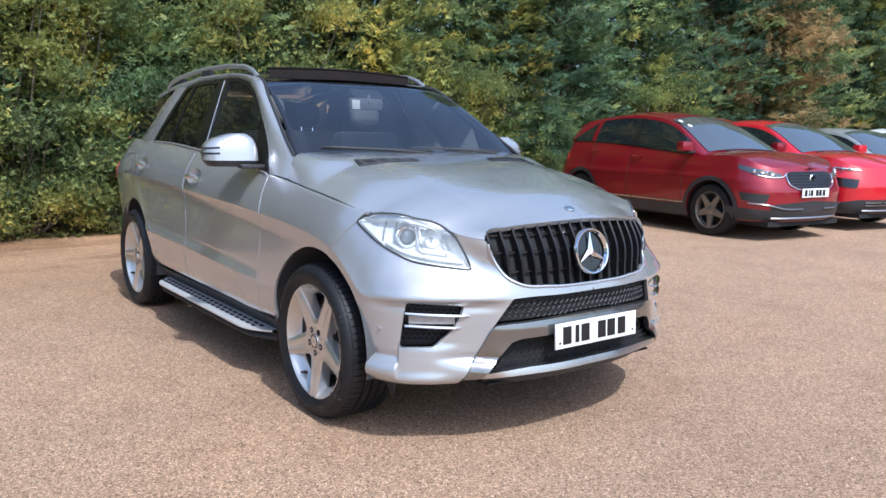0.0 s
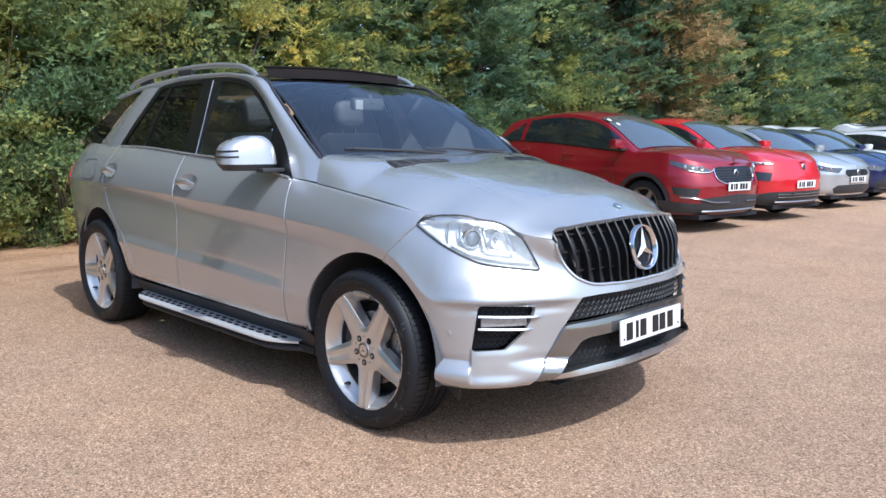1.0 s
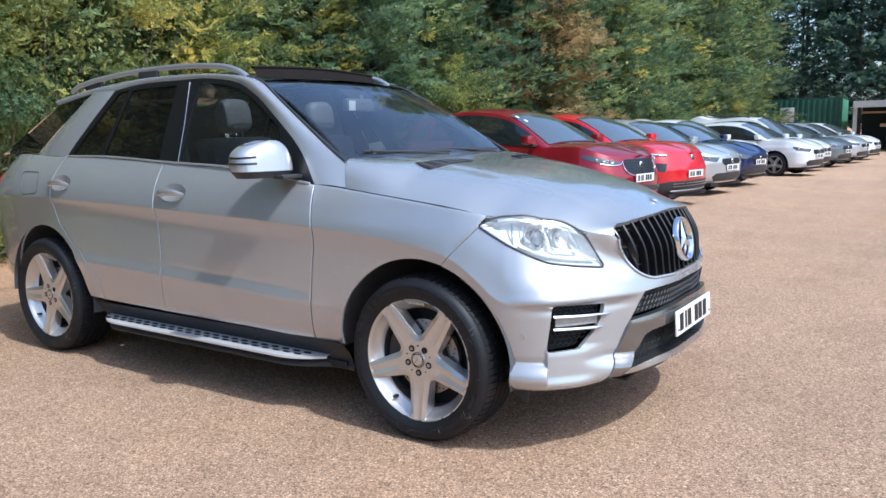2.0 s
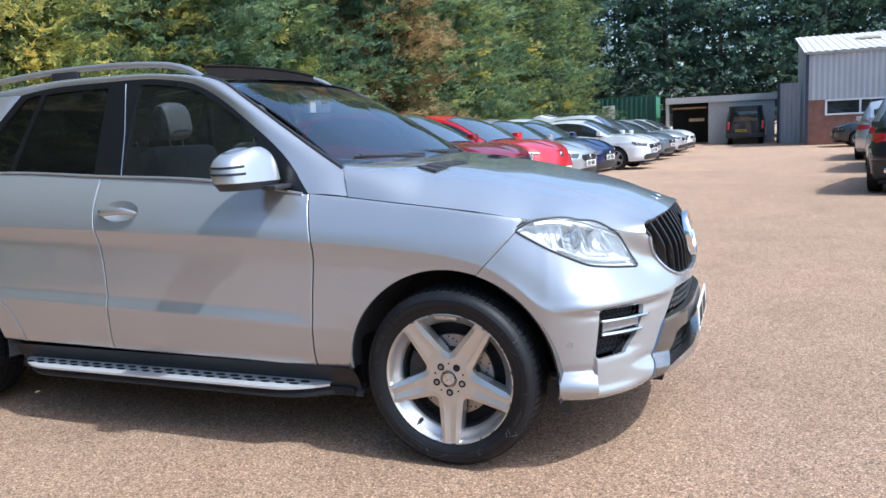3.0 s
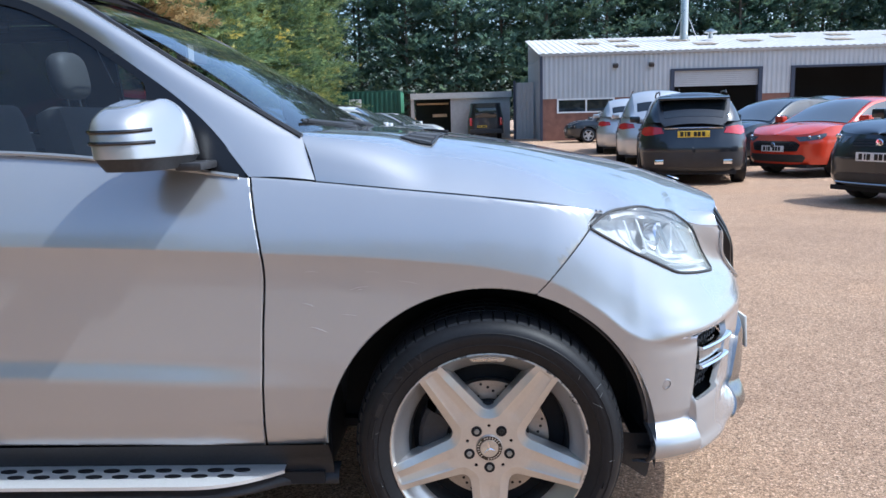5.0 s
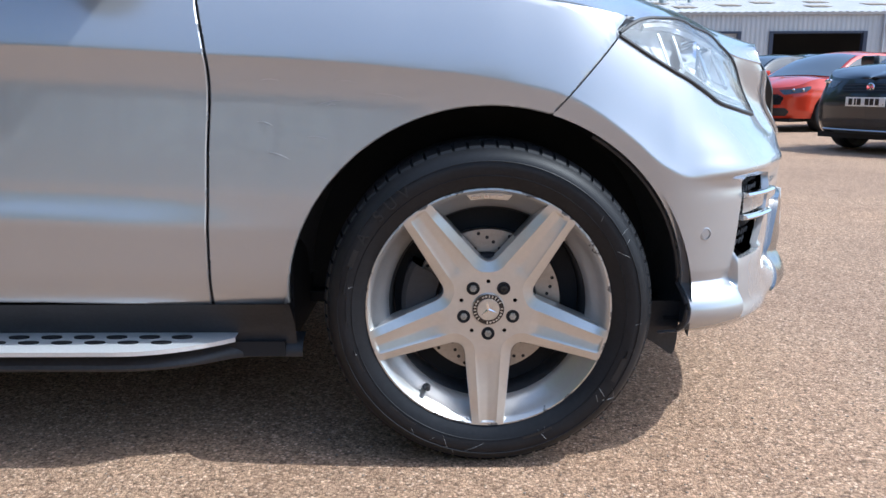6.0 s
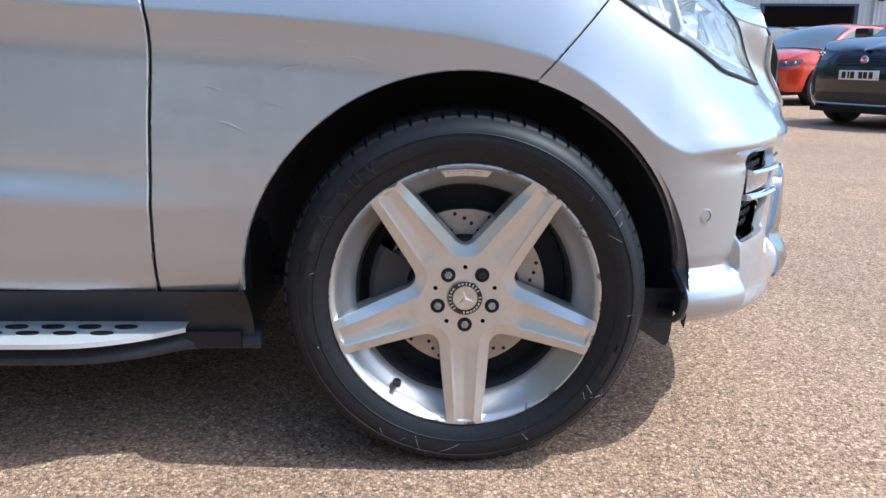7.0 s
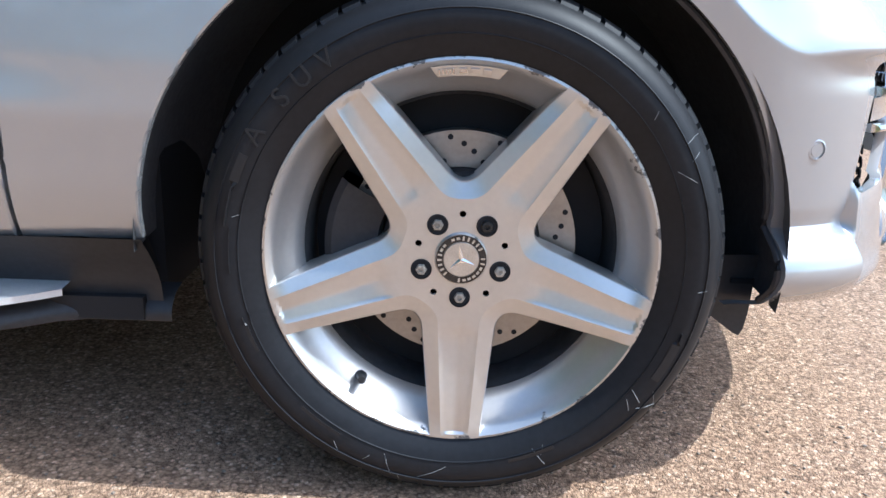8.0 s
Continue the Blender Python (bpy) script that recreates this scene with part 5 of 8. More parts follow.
# ---- the silver suv: wheels ----
def scuffed_alloy():
    """Alloy paint with kerb scuffs: bare, rough, grey patches along the rim's edge."""
    m = mat("scuffed_alloy", (0.62, 0.605, 0.58), 0.29, metal=0.72, coat=0.3, spread=0.04, scale=9)
    n, l = m.node_tree.nodes, m.node_tree.links
    b = n["Principled BSDF"]
    tc, sep, hyp = n.new("ShaderNodeTexCoord"), n.new("ShaderNodeVectorMath"), n.new("ShaderNodeVectorMath")
    sep.operation = "MULTIPLY"
    sep.inputs[1].default_value = (1, 0, 1)
    hyp.operation = "LENGTH"
    l.new(tc.outputs["Object"], sep.inputs[0])
    l.new(sep.outputs["Vector"], hyp.inputs[0])
    edge, noi, cut = n.new("ShaderNodeMapRange"), n.new("ShaderNodeTexNoise"), n.new("ShaderNodeMath")
    edge.inputs["From Min"].default_value, edge.inputs["From Max"].default_value = 0.252, 0.272
    edge.inputs["To Min"].default_value, edge.inputs["To Max"].default_value = -0.14, 0.11
    edge.clamp = False
    l.new(hyp.outputs["Value"], edge.inputs["Value"])
    noi.inputs["Scale"].default_value, noi.inputs["Detail"].default_value, noi.inputs["Roughness"].default_value = 26.0, 7.0, 0.7
    l.new(tc.outputs["Object"], noi.inputs["Vector"])
    cut.operation = "ADD"
    l.new(edge.outputs["Result"], cut.inputs[0])
    l.new(noi.outputs["Fac"], cut.inputs[1])
    mask = n.new("ShaderNodeMapRange")
    mask.inputs["From Min"].default_value, mask.inputs["From Max"].default_value = 0.605, 0.635
    l.new(cut.outputs[0], mask.inputs["Value"])
    old = b.inputs["Base Color"].links[0].from_socket
    mix = n.new("ShaderNodeMix")
    mix.data_type = "RGBA"
    l.new(mask.outputs["Result"], mix.inputs[0])
    l.new(old, mix.inputs[6])
    mix.inputs[7].default_value = (0.20, 0.195, 0.19, 1)
    l.new(mix.outputs[2], b.inputs["Base Color"])
    rough = b.inputs["Roughness"].links[0].from_socket
    rm = n.new("ShaderNodeMix")
    l.new(mask.outputs["Result"], rm.inputs[0])
    l.new(rough, rm.inputs[2])
    rm.inputs[3].default_value = 0.75
    l.new(rm.outputs[0], b.inputs["Roughness"])
    return m


RIM_PAINT = scuffed_alloy()
LETTER = mat('raised_rubber', (0.017, 0.017, 0.019), 0.45, spread=0.3, scale=40)
SCRATCH = mat('scratched_rubber', (0.22, 0.22, 0.22), 0.6, spread=0.3)
BARREL = mat('dark_barrel', (0.040, 0.040, 0.042), 0.6, spread=0.4, scale=9, fine=80)
WORN_BOLT = mat('worn_bolt', (0.42, 0.39, 0.34), 0.5, metal=0.4, spread=0.5, scale=60, fine=400)
CAP_METAL = mat('scratched_cap', (0.62, 0.61, 0.59), 0.30, metal=0.85, spread=0.20, scale=70, fine=500, bump=0.0003, bump_scale=350)
BOLT = mat('dark_bolt', (0.022, 0.021, 0.020), 0.45)


def spoke_side(h0, taper, floor_z, r_end, soft):
    """A window's outline between two spokes whose half width is h0 - taper * a at a along them; open at the rim."""
    sn, cs = math.sin(radians(36)), math.cos(radians(36))

    def edge(a):
        h = h0 - taper * a
        return Vector((a * sn - h * cs, a * cs + h * sn))

    a_in = next(a for a in np.arange(0.03, 0.2, 0.0005) if edge(a).y > floor_z)
    a_out = next(a for a in np.arange(0.2, 0.32, 0.0005) if edge(a).length > r_end)
    side = [edge(a) for a in np.linspace(a_out, a_in, 26)]
    half = [tuple(p) for p in side]
    c, d = side[-1], (side[-2] - side[-1]).normalized()
    # the foot of the window is rounded
    half = [p for p in half if (Vector(p) - c).length > soft * 1.05]
    p0, p2 = c + d * soft, Vector((max(c.x - soft, 0.0), c.y))
    half += [tuple((1 - t) ** 2 * p0 + 2 * t * (1 - t) * c + t * t * p2) for t in np.linspace(0, 1, 8)]
    return half


def window_poly(k, *args):
    """The whole outline: from the rim down one side, round the foot and up the other."""
    right = spoke_side(*args)
    pts = right + [(-x, y) for x, y in right[::-1]]
    r = Matrix.Rotation(radians(72 * k), 2)
    return np.array([tuple(r @ Vector(p)) for p in pts])


CONE = hermite([0.214, 0.224, 0.240, 0.254, 0.2615, 0.268], [0.090, 0.058, 0.036, 0.017, 0.0035, -0.0035])
WALLS = [window_poly(k, 0.0625, 0.096, 0.106, 0.2702, 0.016) for k in range(5)]
MIDS = [window_poly(k, 0.0610, 0.095, 0.1045, 0.2704, 0.016) for k in range(5)]
BEVELS = [window_poly(k, 0.0350, 0.058, 0.083, 0.2710, 0.018) for k in range(5)]


def face_depth(u, v):
    """Depth of the alloy's face behind the rim's edge plane."""
    r, a = np.hypot(u, v), np.degrees(np.arctan2(v, u))
    off = np.abs((a + 90 + 36) % 72 - 36)
    along, across = r * np.cos(np.radians(off)), r * np.sin(np.radians(off))
    dish = 0.017 * smooth(0.275, 0.075, r)
    # each spoke is hollowed to a shallow valley that runs out in the hub and stops short of the rim
    half = 0.0335 - 0.058 * along
    valley = 0.0042 * np.clip(1 - across / half, 0, 1) * smooth(0.085, 0.135, along)
    step = 0.0014 * smooth(half + 0.0002, half - 0.0016, across) * smooth(0.10, 0.12, along)
    stop = smooth(0.2635, 0.2600, r)
    return -0.0048 + dish + (valley + step) * stop


def disc_outline(r, n=96):
    return np.array([(r * math.cos(a), r * math.sin(a)) for a in np.linspace(0, 2 * math.pi, n + 1)[:-1]])


def build_wheel(name):
    """A wheel whose outer side faces -y; its axle at the origin, the rim's outer edge plane at y = 0."""
    wh = new(name)
    prof = [(0.262, 0.012), (0.266, 0.002), (0.276, -0.004), (0.284, -0.010), (0.300, -0.018), (0.318, -0.0225), (0.334, -0.020), (0.347, -0.010), (0.356, 0.004), (0.3600, 0.018), (0.3615, 0.035), (0.3620, 0.08), (0.3625, 0.13), (0.3620, 0.18),
            (0.3610, 0.222), (0.355, 0.252), (0.335, 0.276), (0.31, 0.276), (0.28, 0.262), (0.262, 0.25)]
    tyre = part("tyre", fixed_normals(lathe(prof, 96)), RUBBER, wh, "black low-profile tyre")
    # tread blocks over the shoulder and grooves
    blocks = []
    for k in range(72):
        a = 2 * math.pi * k / 72
        m = Matrix.Rotation(-a, 4, "Y")
        blocks.append(moved(([(0.3615, 0.010, -0.0128), (0.3615, 0.010, 0.0118), (0.3675, 0.032, 0.0128), (0.3675, 0.032, -0.0138), (0.3705, 0.066, -0.0128), (0.3705, 0.066, 0.0138), (0.364, 0.066, 0.0138), (0.364, 0.066, -0.0128), (0.352, 0.004, 0.011), (0.352, 0.004, -0.012)],
                             [(0, 1, 2, 3), (3, 2, 5, 4), (4, 5, 6, 7), (9, 8, 1, 0), (0, 3, 4, 7, 9), (1, 8, 6, 5, 2)]), m))
    part("tread", joined(*blocks), RUBBER, tyre, sharp=20)
    # three ribs between the shoulders, cut across by slanting sipes
    for k, y0 in enumerate((0.074, 0.116, 0.158)):
        cuts = []
        for j in range(64):
            a0, a1 = 2 * math.pi * (j + 0.04) / 64, 2 * math.pi * (j + 0.96) / 64
            lean = (0.035, -0.020, 0.035)[k]
            ring = [(r, y, a + lean * (y - y0) / 0.034) for y in (y0, y0 + 0.034) for a in (a0, (a0 + a1) / 2, a1) for r in (0.3600, 0.3705)]
            v = [(r * math.cos(a), y, r * math.sin(a)) for r, y, a in ring]
            cuts.append((v, [(1, 3, 9, 7), (3, 5, 11, 9), (0, 1, 7, 6), (4, 10, 11, 5), (0, 2, 3, 1), (2, 4, 5, 3), (6, 7, 9, 8), (8, 9, 11, 10)]))
        part("tread_rib", joined(*cuts), RUBBER, tyre, sharp=25)
    part("tread_rib", fixed_normals(joined(lathe([(0.360, 0.200), (0.3700, 0.201), (0.3680, 0.226), (0.356, 0.240)], 72))), RUBBER, tyre)
    # raised rings and marks on the sidewall
    for r, y in ((0.3005, -0.0185), (0.3315, -0.0210)):
        part("sidewall_ring", tube([(r * math.cos(a), y, r * math.sin(a)) for a in np.linspace(0, 2 * math.pi, 97)[:-1]], 0.0012, 4, closed=True), RUBBER, tyre)
    # raised letters on the sidewall, and the pale scratches over it
    for ch, a in (("A", 148.6), ("S", 138.0), ("U", 131.2), ("V", 124.4)):
        cu = bpy.data.curves.new("letter", "FONT")
        cu.body, cu.size, cu.align_x, cu.align_y, cu.extrude = ch, 0.036, "CENTER", "CENTER", 0.0012
        tmp = bpy.data.objects.new("letter", cu)
        me = bpy.data.meshes.new_from_object(tmp)
        vs = [tuple(v.co) for v in me.vertices]
        fs = [tuple(q.vertices) for q in me.polygons]
        bpy.data.objects.remove(tmp)
        bpy.data.curves.remove(cu)
        m = Matrix.Rotation(radians(-a + 90), 4, "Y") @ pose(0, -0.0222, 0.3185, 90, 0, 0)
        part("raised_letter", moved((vs, fs), m), LETTER, tyre, "raised rubber letter")
    r4 = np.random.default_rng(44)
    marks = []
    for k in range(17):
        a = radians(r4.choice([-18, -32, -48, 38, 20, -70, -110, 165, 190]) + r4.normal() * 9)
        r0, ln, tilt = 0.288 + 0.045 * r4.random(), 0.006 + 0.022 * r4.random(), r4.normal() * 0.15
        q = [((r0 + ln * t) * math.cos(a + tilt * ln * t / 0.06), float(np.interp(r0 + ln * t, [0.284, 0.300, 0.318, 0.334, 0.347], [-0.010, -0.018, -0.0225, -0.020, -0.010])) - 0.0002, (r0 + ln * t) * math.sin(a + tilt * ln * t / 0.06)) for t in np.linspace(0, 1, 5)]
        marks.append(tube(q, 0.00035 + 0.0003 * r4.random(), 4))
    tagged(part("scratch", joined(*marks), SCRATCH, tyre, "pale scratches in the sidewall"), kind="stuff")
    for k, (a0, a1, r) in enumerate(((154, 172, 0.3185), (172, 184, 0.312), (-30, -16, 0.3185), (196, 206, 0.309), (225, 238, 0.309), (-75, -62, 0.305))):
        # plain raised bars where the lettering cannot be read
        q = [(r * math.cos(a), -0.0219 if r > 0.315 else -0.0205, r * math.sin(a)) for a in np.radians(np.linspace(a0, a1, 14))]
        part("raised_bar", tube(q, 0.007 if k in (0, 2) else 0.0035, 6, squash=(0.13, 1.0)), LETTER, tyre)
    lip = [(0.2735, 0.006), (0.2732, 0.000), (0.2715, -0.0030), (0.268, -0.0040)] + [(r, float(CONE(r)) - 0.0005) for r in (0.2615, 0.257, 0.250, 0.243, 0.236, 0.229, 0.224)]
    rim = part("rim", fixed_normals(lathe(lip, 120)), RIM_PAINT, wh, "silver five-spoke alloy rim with kerb scuffs")
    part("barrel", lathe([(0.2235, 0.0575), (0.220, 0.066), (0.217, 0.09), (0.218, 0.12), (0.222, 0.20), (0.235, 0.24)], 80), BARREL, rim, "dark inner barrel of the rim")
    small = [disc_outline(0.0048, 12) + np.array((0.0625 * math.cos(a), 0.0625 * math.sin(a))) for a in np.radians(90 + 72 * np.arange(5))]
    outer = disc_outline(0.2702, 180)
    gaps = [np.vstack([w_, [Matrix.Rotation(radians(72 * k), 2) @ Vector((0.33 * math.sin(q), 0.33 * math.cos(q))) for q in np.radians(np.linspace(-28, 28, 9))]]) for k, w_ in enumerate(BEVELS)]
    vf = skin(lambda u, v: np.stack([u, face_depth(u, v), v], 1), outer, gaps + small, step=0.0033, back=0.0045, inward=(0, 1, 0))
    strips = []
    for w_, m_, v_ in zip(WALLS, MIDS, BEVELS):
        n_ = len(w_)
        v_ = v_ * np.minimum(1, 0.2702 / np.hypot(v_[:, 0], v_[:, 1]))[:, None]
        m_ = m_ * np.minimum(1, 0.2702 / np.hypot(m_[:, 0], m_[:, 1]))[:, None]
        w_ = w_ * np.minimum(1, 0.2702 / np.hypot(w_[:, 0], w_[:, 1]))[:, None]
        rm, rw = np.hypot(m_[:, 0], m_[:, 1]), np.hypot(w_[:, 0], w_[:, 1])
        top_ = face_depth(v_[:, 0], v_[:, 1])
        mid_ = face_depth(m_[:, 0], m_[:, 1]) + 0.0075 * smooth(0.271, 0.235, rm) + 0.0006
        edge_ = mid_ + 0.0022
        deep_ = np.where(rw > 0.224, np.maximum(CONE(np.maximum(rw, 0.224)) + 0.002, edge_ + 0.0003), 0.066)
        rings = ((v_, top_), (m_, mid_), (w_, edge_), (w_, deep_))
        ring_ = [(a, float(d), b) for pl, dd in rings for (a, b), d in zip(pl, dd)]
        strips.append((ring_, [(r_ * n_ + k, r_ * n_ + k + 1, (r_ + 1) * n_ + k + 1, (r_ + 1) * n_ + k) for r_ in range(3) for k in range(n_ - 1)]))
    part("spokes", fixed_normals(joined(vf, *strips)), RIM_PAINT, rim, sharp=22)
    for k in range(5):
        a = radians(-90 + 72 * k)
        m = pose(0.0575 * math.cos(a), 0.0102, 0.0575 * math.sin(a))
        part("bolt_recess", moved(lathe([(0.0150, 0.0030), (0.0146, 0.0), (0.0136, -0.0004), (0.0130, 0.001), (0.0125, 0.0016), (0.0, 0.0016)], 24), m), DARK, rim)
        lock = k == 2
        part("wheel_bolt", fixed_normals(moved(lathe([(0.0, -0.001), (0.0032, -0.001), (0.0036, -0.0042), (0.0072, -0.0036), (0.0082, 0.0), (0.0082, 0.006)], 6 if not lock else 12), m)), BOLT if lock else WORN_BOLT, rim, "black locking bolt" if lock else "worn steel wheel bolt")
    cap = pose(0, 0.0095, 0)
    part("centre_cap", moved(lathe([(0.0, -0.006), (0.0240, -0.0055), (0.0250, -0.004), (0.035, -0.003), (0.0365, -0.001), (0.037, 0.010)], 48), cap), CAP_METAL, rim, "scratched round metal centre cap")
    part("cap_ring", moved(lathe([(0.0252, -0.0046), (0.0348, -0.0036)], 48), cap), BLACK_GLOSS, rim, "black ring of the centre cap")
    # plain pale marks round the ring, where its lettering and wreath are
    for k in range(26):
        a = radians(360 * k / 26 + 4)
        if k in (5, 14, 15, 23):
            continue
        tall = 0.0030 if k % 13 < 8 else 0.0017
        mk = box(-0.0013 if tall > 0.002 else -0.0024, 0.0013 if tall > 0.002 else 0.0024, -0.0047, -0.0041, -tall, tall)
        part("ring_mark", moved(mk, cap @ Matrix.Rotation(a, 4, "Y") @ pose(0, 0, 0.0300)), CAP_METAL, rim)
    for k in range(3):
        m = cap @ Matrix.Rotation(radians(120 * k - 10), 4, "Y")
        part("cap_arm", moved(([(-0.0034, -0.0058, 0.002), (0.0034, -0.0058, 0.002), (0, -0.0062, 0.0205), (0, -0.0076, 0.0)], [(0, 3, 2), (3, 1, 2), (0, 1, 3)]), m), CHROME, rim, sharp=10)
    av = radians(-126)
    part("valve", tube([(r_ * math.cos(av), y_, r_ * math.sin(av)) for r_, y_ in ((0.240, 0.036), (0.234, 0.026), (0.2315, 0.012), (0.231, 0.006))], [0.009, 0.0078, 0.0062, 0.0058], 10), BLACK_TRIM, rim, "black rubber valve")
    # a plain raised plate near the rim's top, with slanted bars and blocks on it
    pl_, n_ = [], 16
    y_in, y_out = float(CONE(0.2606)) + 0.3 * float(CONE(0.2468) - CONE(0.2606)) - 0.0042, float(CONE(0.2606)) - 0.0042
    for r_, w_, y_ in ((0.2460, 9.4, float(CONE(0.2460)) + 0.002), (0.2468, 9.2, y_in), (0.2606, 11.0, y_out), (0.2615, 11.2, float(CONE(0.2615)) + 0.003)):
        for a in np.radians(np.linspace(90 - w_, 90 + w_, n_ + 1)):
            pl_.append((r_ * math.cos(a), y_, r_ * math.sin(a)))
    pf_ = [(r_ * (n_ + 1) + k, r_ * (n_ + 1) + k + 1, (r_ + 1) * (n_ + 1) + k + 1, (r_ + 1) * (n_ + 1) + k) for r_ in range(3) for k in range(n_)]
    pf_ += [(0, n_ + 1, 2 * n_ + 2, 3 * n_ + 3), (n_, 2 * n_ + 1, 3 * n_ + 2, 4 * n_ + 3)]
    plate_ = part("rim_plate", fixed_normals((pl_, pf_)), ALLOY, rim, "small raised metal plate")
    tilt = math.degrees(math.atan2(y_in - y_out, 0.0138))
    for a_, hw_ in [(98.6 - 1.05 * k, 0.0013) for k in range(5)] + [(91.6, 0.0052), (88.2, 0.0058), (84.6, 0.0052)]:
        bar_ = moved(box(-hw_, hw_, -0.0014, 0.0004, -0.0036, 0.0036, 0.0006), Matrix.Shear("XZ", 4, (0.25, 0.0)) if hw_ < 0.002 else Matrix.Identity(4))
        mm = Matrix.Rotation(radians(90 - a_), 4, "Y") @ pose(0, (y_in + y_out) / 2 - 0.0004, 0.2537, tilt, 0, 0)
        part("plate_block", moved(bar_, mm), SATIN, plate_)
    return wh


def build_brake(parent, m):
    """A drilled disc and its caliper, behind a wheel; the same axes as the wheel."""
    disc = part("brake_disc", moved(lathe([(0.114, 0.085), (0.116, 0.078), (0.168, 0.078), (0.1685, 0.104), (0.114, 0.104)], 72), m), STEEL, parent, "drilled steel brake disc")
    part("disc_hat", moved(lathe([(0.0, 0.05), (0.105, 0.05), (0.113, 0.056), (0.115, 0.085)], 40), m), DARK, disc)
    # flat near-black dots on the disc carry the shade inside its holes
    hole = bpy.data.meshes.new("drilled_hole")
    hole.from_pydata([(0.0042 * math.cos(q), 0.0772, 0.0042 * math.sin(q)) for q in np.linspace(0, 2 * math.pi, 9)[:-1]], [], [tuple(range(8))])
    hole.materials.append(DARK)
    for k in range(14):
        for r, o in ((0.126, 0), (0.139, 7), (0.149, 13), (0.159, 20)):
            a = radians(k * 360 / 14 + o)
            ho = new("drilled_hole", hole)
            ho.parent = disc
            ho.matrix_basis = m @ pose(r * math.cos(a), 0, r * math.sin(a))
    cal = lathe([(0.115, 0.062), (0.120, 0.052), (0.185, 0.052), (0.196, 0.062), (0.196, 0.12), (0.115, 0.12)], 20, start=150, sweep=60)
    part("brake_caliper", fixed_normals(moved(cal, m)), BLACK_TRIM, parent, "dark grey brake caliper")
    # plain disc behind the brake, near-black for the shade in the wheel well
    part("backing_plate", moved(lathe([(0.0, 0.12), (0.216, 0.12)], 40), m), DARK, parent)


wheel_face = -0.936
first = build_wheel("wheel")
first.parent = suv
first.matrix_basis = pose(0, wheel_face, 0.3675)
build_brake(suv, pose(0, wheel_face, 0.3675))


copy_thing(first, pose(-2.915, wheel_face, 0.3675, 0, 14, 0))
build_brake(suv, pose(-2.915, wheel_face, 0.3675))
for x in (0, -2.915):
    copy_thing(first, pose(x, -wheel_face, 0.3675, 0, 0, 180))

# ---- the other parked cars ----
CAR_GLASS = mat("dark_car_glass", (0.012, 0.016, 0.020), 0.04, coat=1.0, spread=0.1)
SCREEN_DARK = mat("car_screen", (0.075, 0.085, 0.092), 0.05, coat=1.0, spread=0.2, scale=1.5)
LAMP = mat("car_lamp", (0.075, 0.08, 0.09), 0.12, metal=0.25, coat=1.0, spread=0.35, scale=14, fine=60)
RED_LAMP = mat("car_tail_lamp", (0.50, 0.02, 0.03), 0.10, coat=1.0, spread=0.2, scale=20)
WHEEL_GREY = mat("grey_alloy", (0.42, 0.42, 0.43), 0.35, metal=0.8)


def paint(name, color, metal=0.0):
    return mat(name, color, 0.35, metal=metal, coat=1.0, spread=0.03, scale=2, fine=600)


def small_wheel(parent, R, x, y, z, rim_mat):
    """A plain parked-car wheel facing away from the car's middle."""
    s = -1 if y < 0 else 1
    wh = new("wheel")
    wh.parent = parent
    wh.matrix_basis = pose(x, y, z) if s < 0 else pose(x, y, z, 0, 0, 180)
    rr = R * 0.70
    part("tyre", fixed_normals(lathe([(rr, 0.01), (rr + 0.01, -0.004), (R - 0.04, -0.012), (R - 0.012, 0.0), (R, 0.025), (R, 0.19), (R - 0.03, 0.21), (rr, 0.20)], 40)), RUBBER, wh)
    part("rim", fixed_normals(lathe([(rr + 0.004, 0.0), (rr - 0.008, -0.002), (rr - 0.02, 0.02), (rr - 0.03, 0.06)], 40)), rim_mat, wh)
    part("barrel", lathe([(rr - 0.03, 0.06), (rr - 0.04, 0.12), (0.0, 0.125)], 32), DARK, wh)
    sp = []
    for k in range(10 if rr < 0.2 else 5):
        n = 10 if rr < 0.2 else 5
        a = 2 * math.pi * k / n + 0.3
        w0, w1 = (0.020, 0.014) if n == 10 else (0.05, 0.028)
        v = [(0.03, 0.012, -w0), (rr - 0.008, 0.004, -w1), (rr - 0.008, 0.004, w1), (0.03, 0.012, w0), (0.03, 0.04, -w0), (rr - 0.008, 0.03, -w1), (rr - 0.008, 0.03, w1), (0.03, 0.04, w0)]
        sp.append(moved((v, [(0, 1, 2, 3), (0, 4, 5, 1), (3, 2, 6, 7)]), Matrix.Rotation(a, 4, "Y")))
    sp.append(lathe([(0.0, 0.002), (0.04, 0.004), (0.065, 0.016)], 20))
    part("spokes", fixed_normals(joined(*sp)), rim_mat, wh, sharp=25)
    part("well", lathe([(0.0, 0.10), (rr - 0.03, 0.10)], 24), DARK, wh)


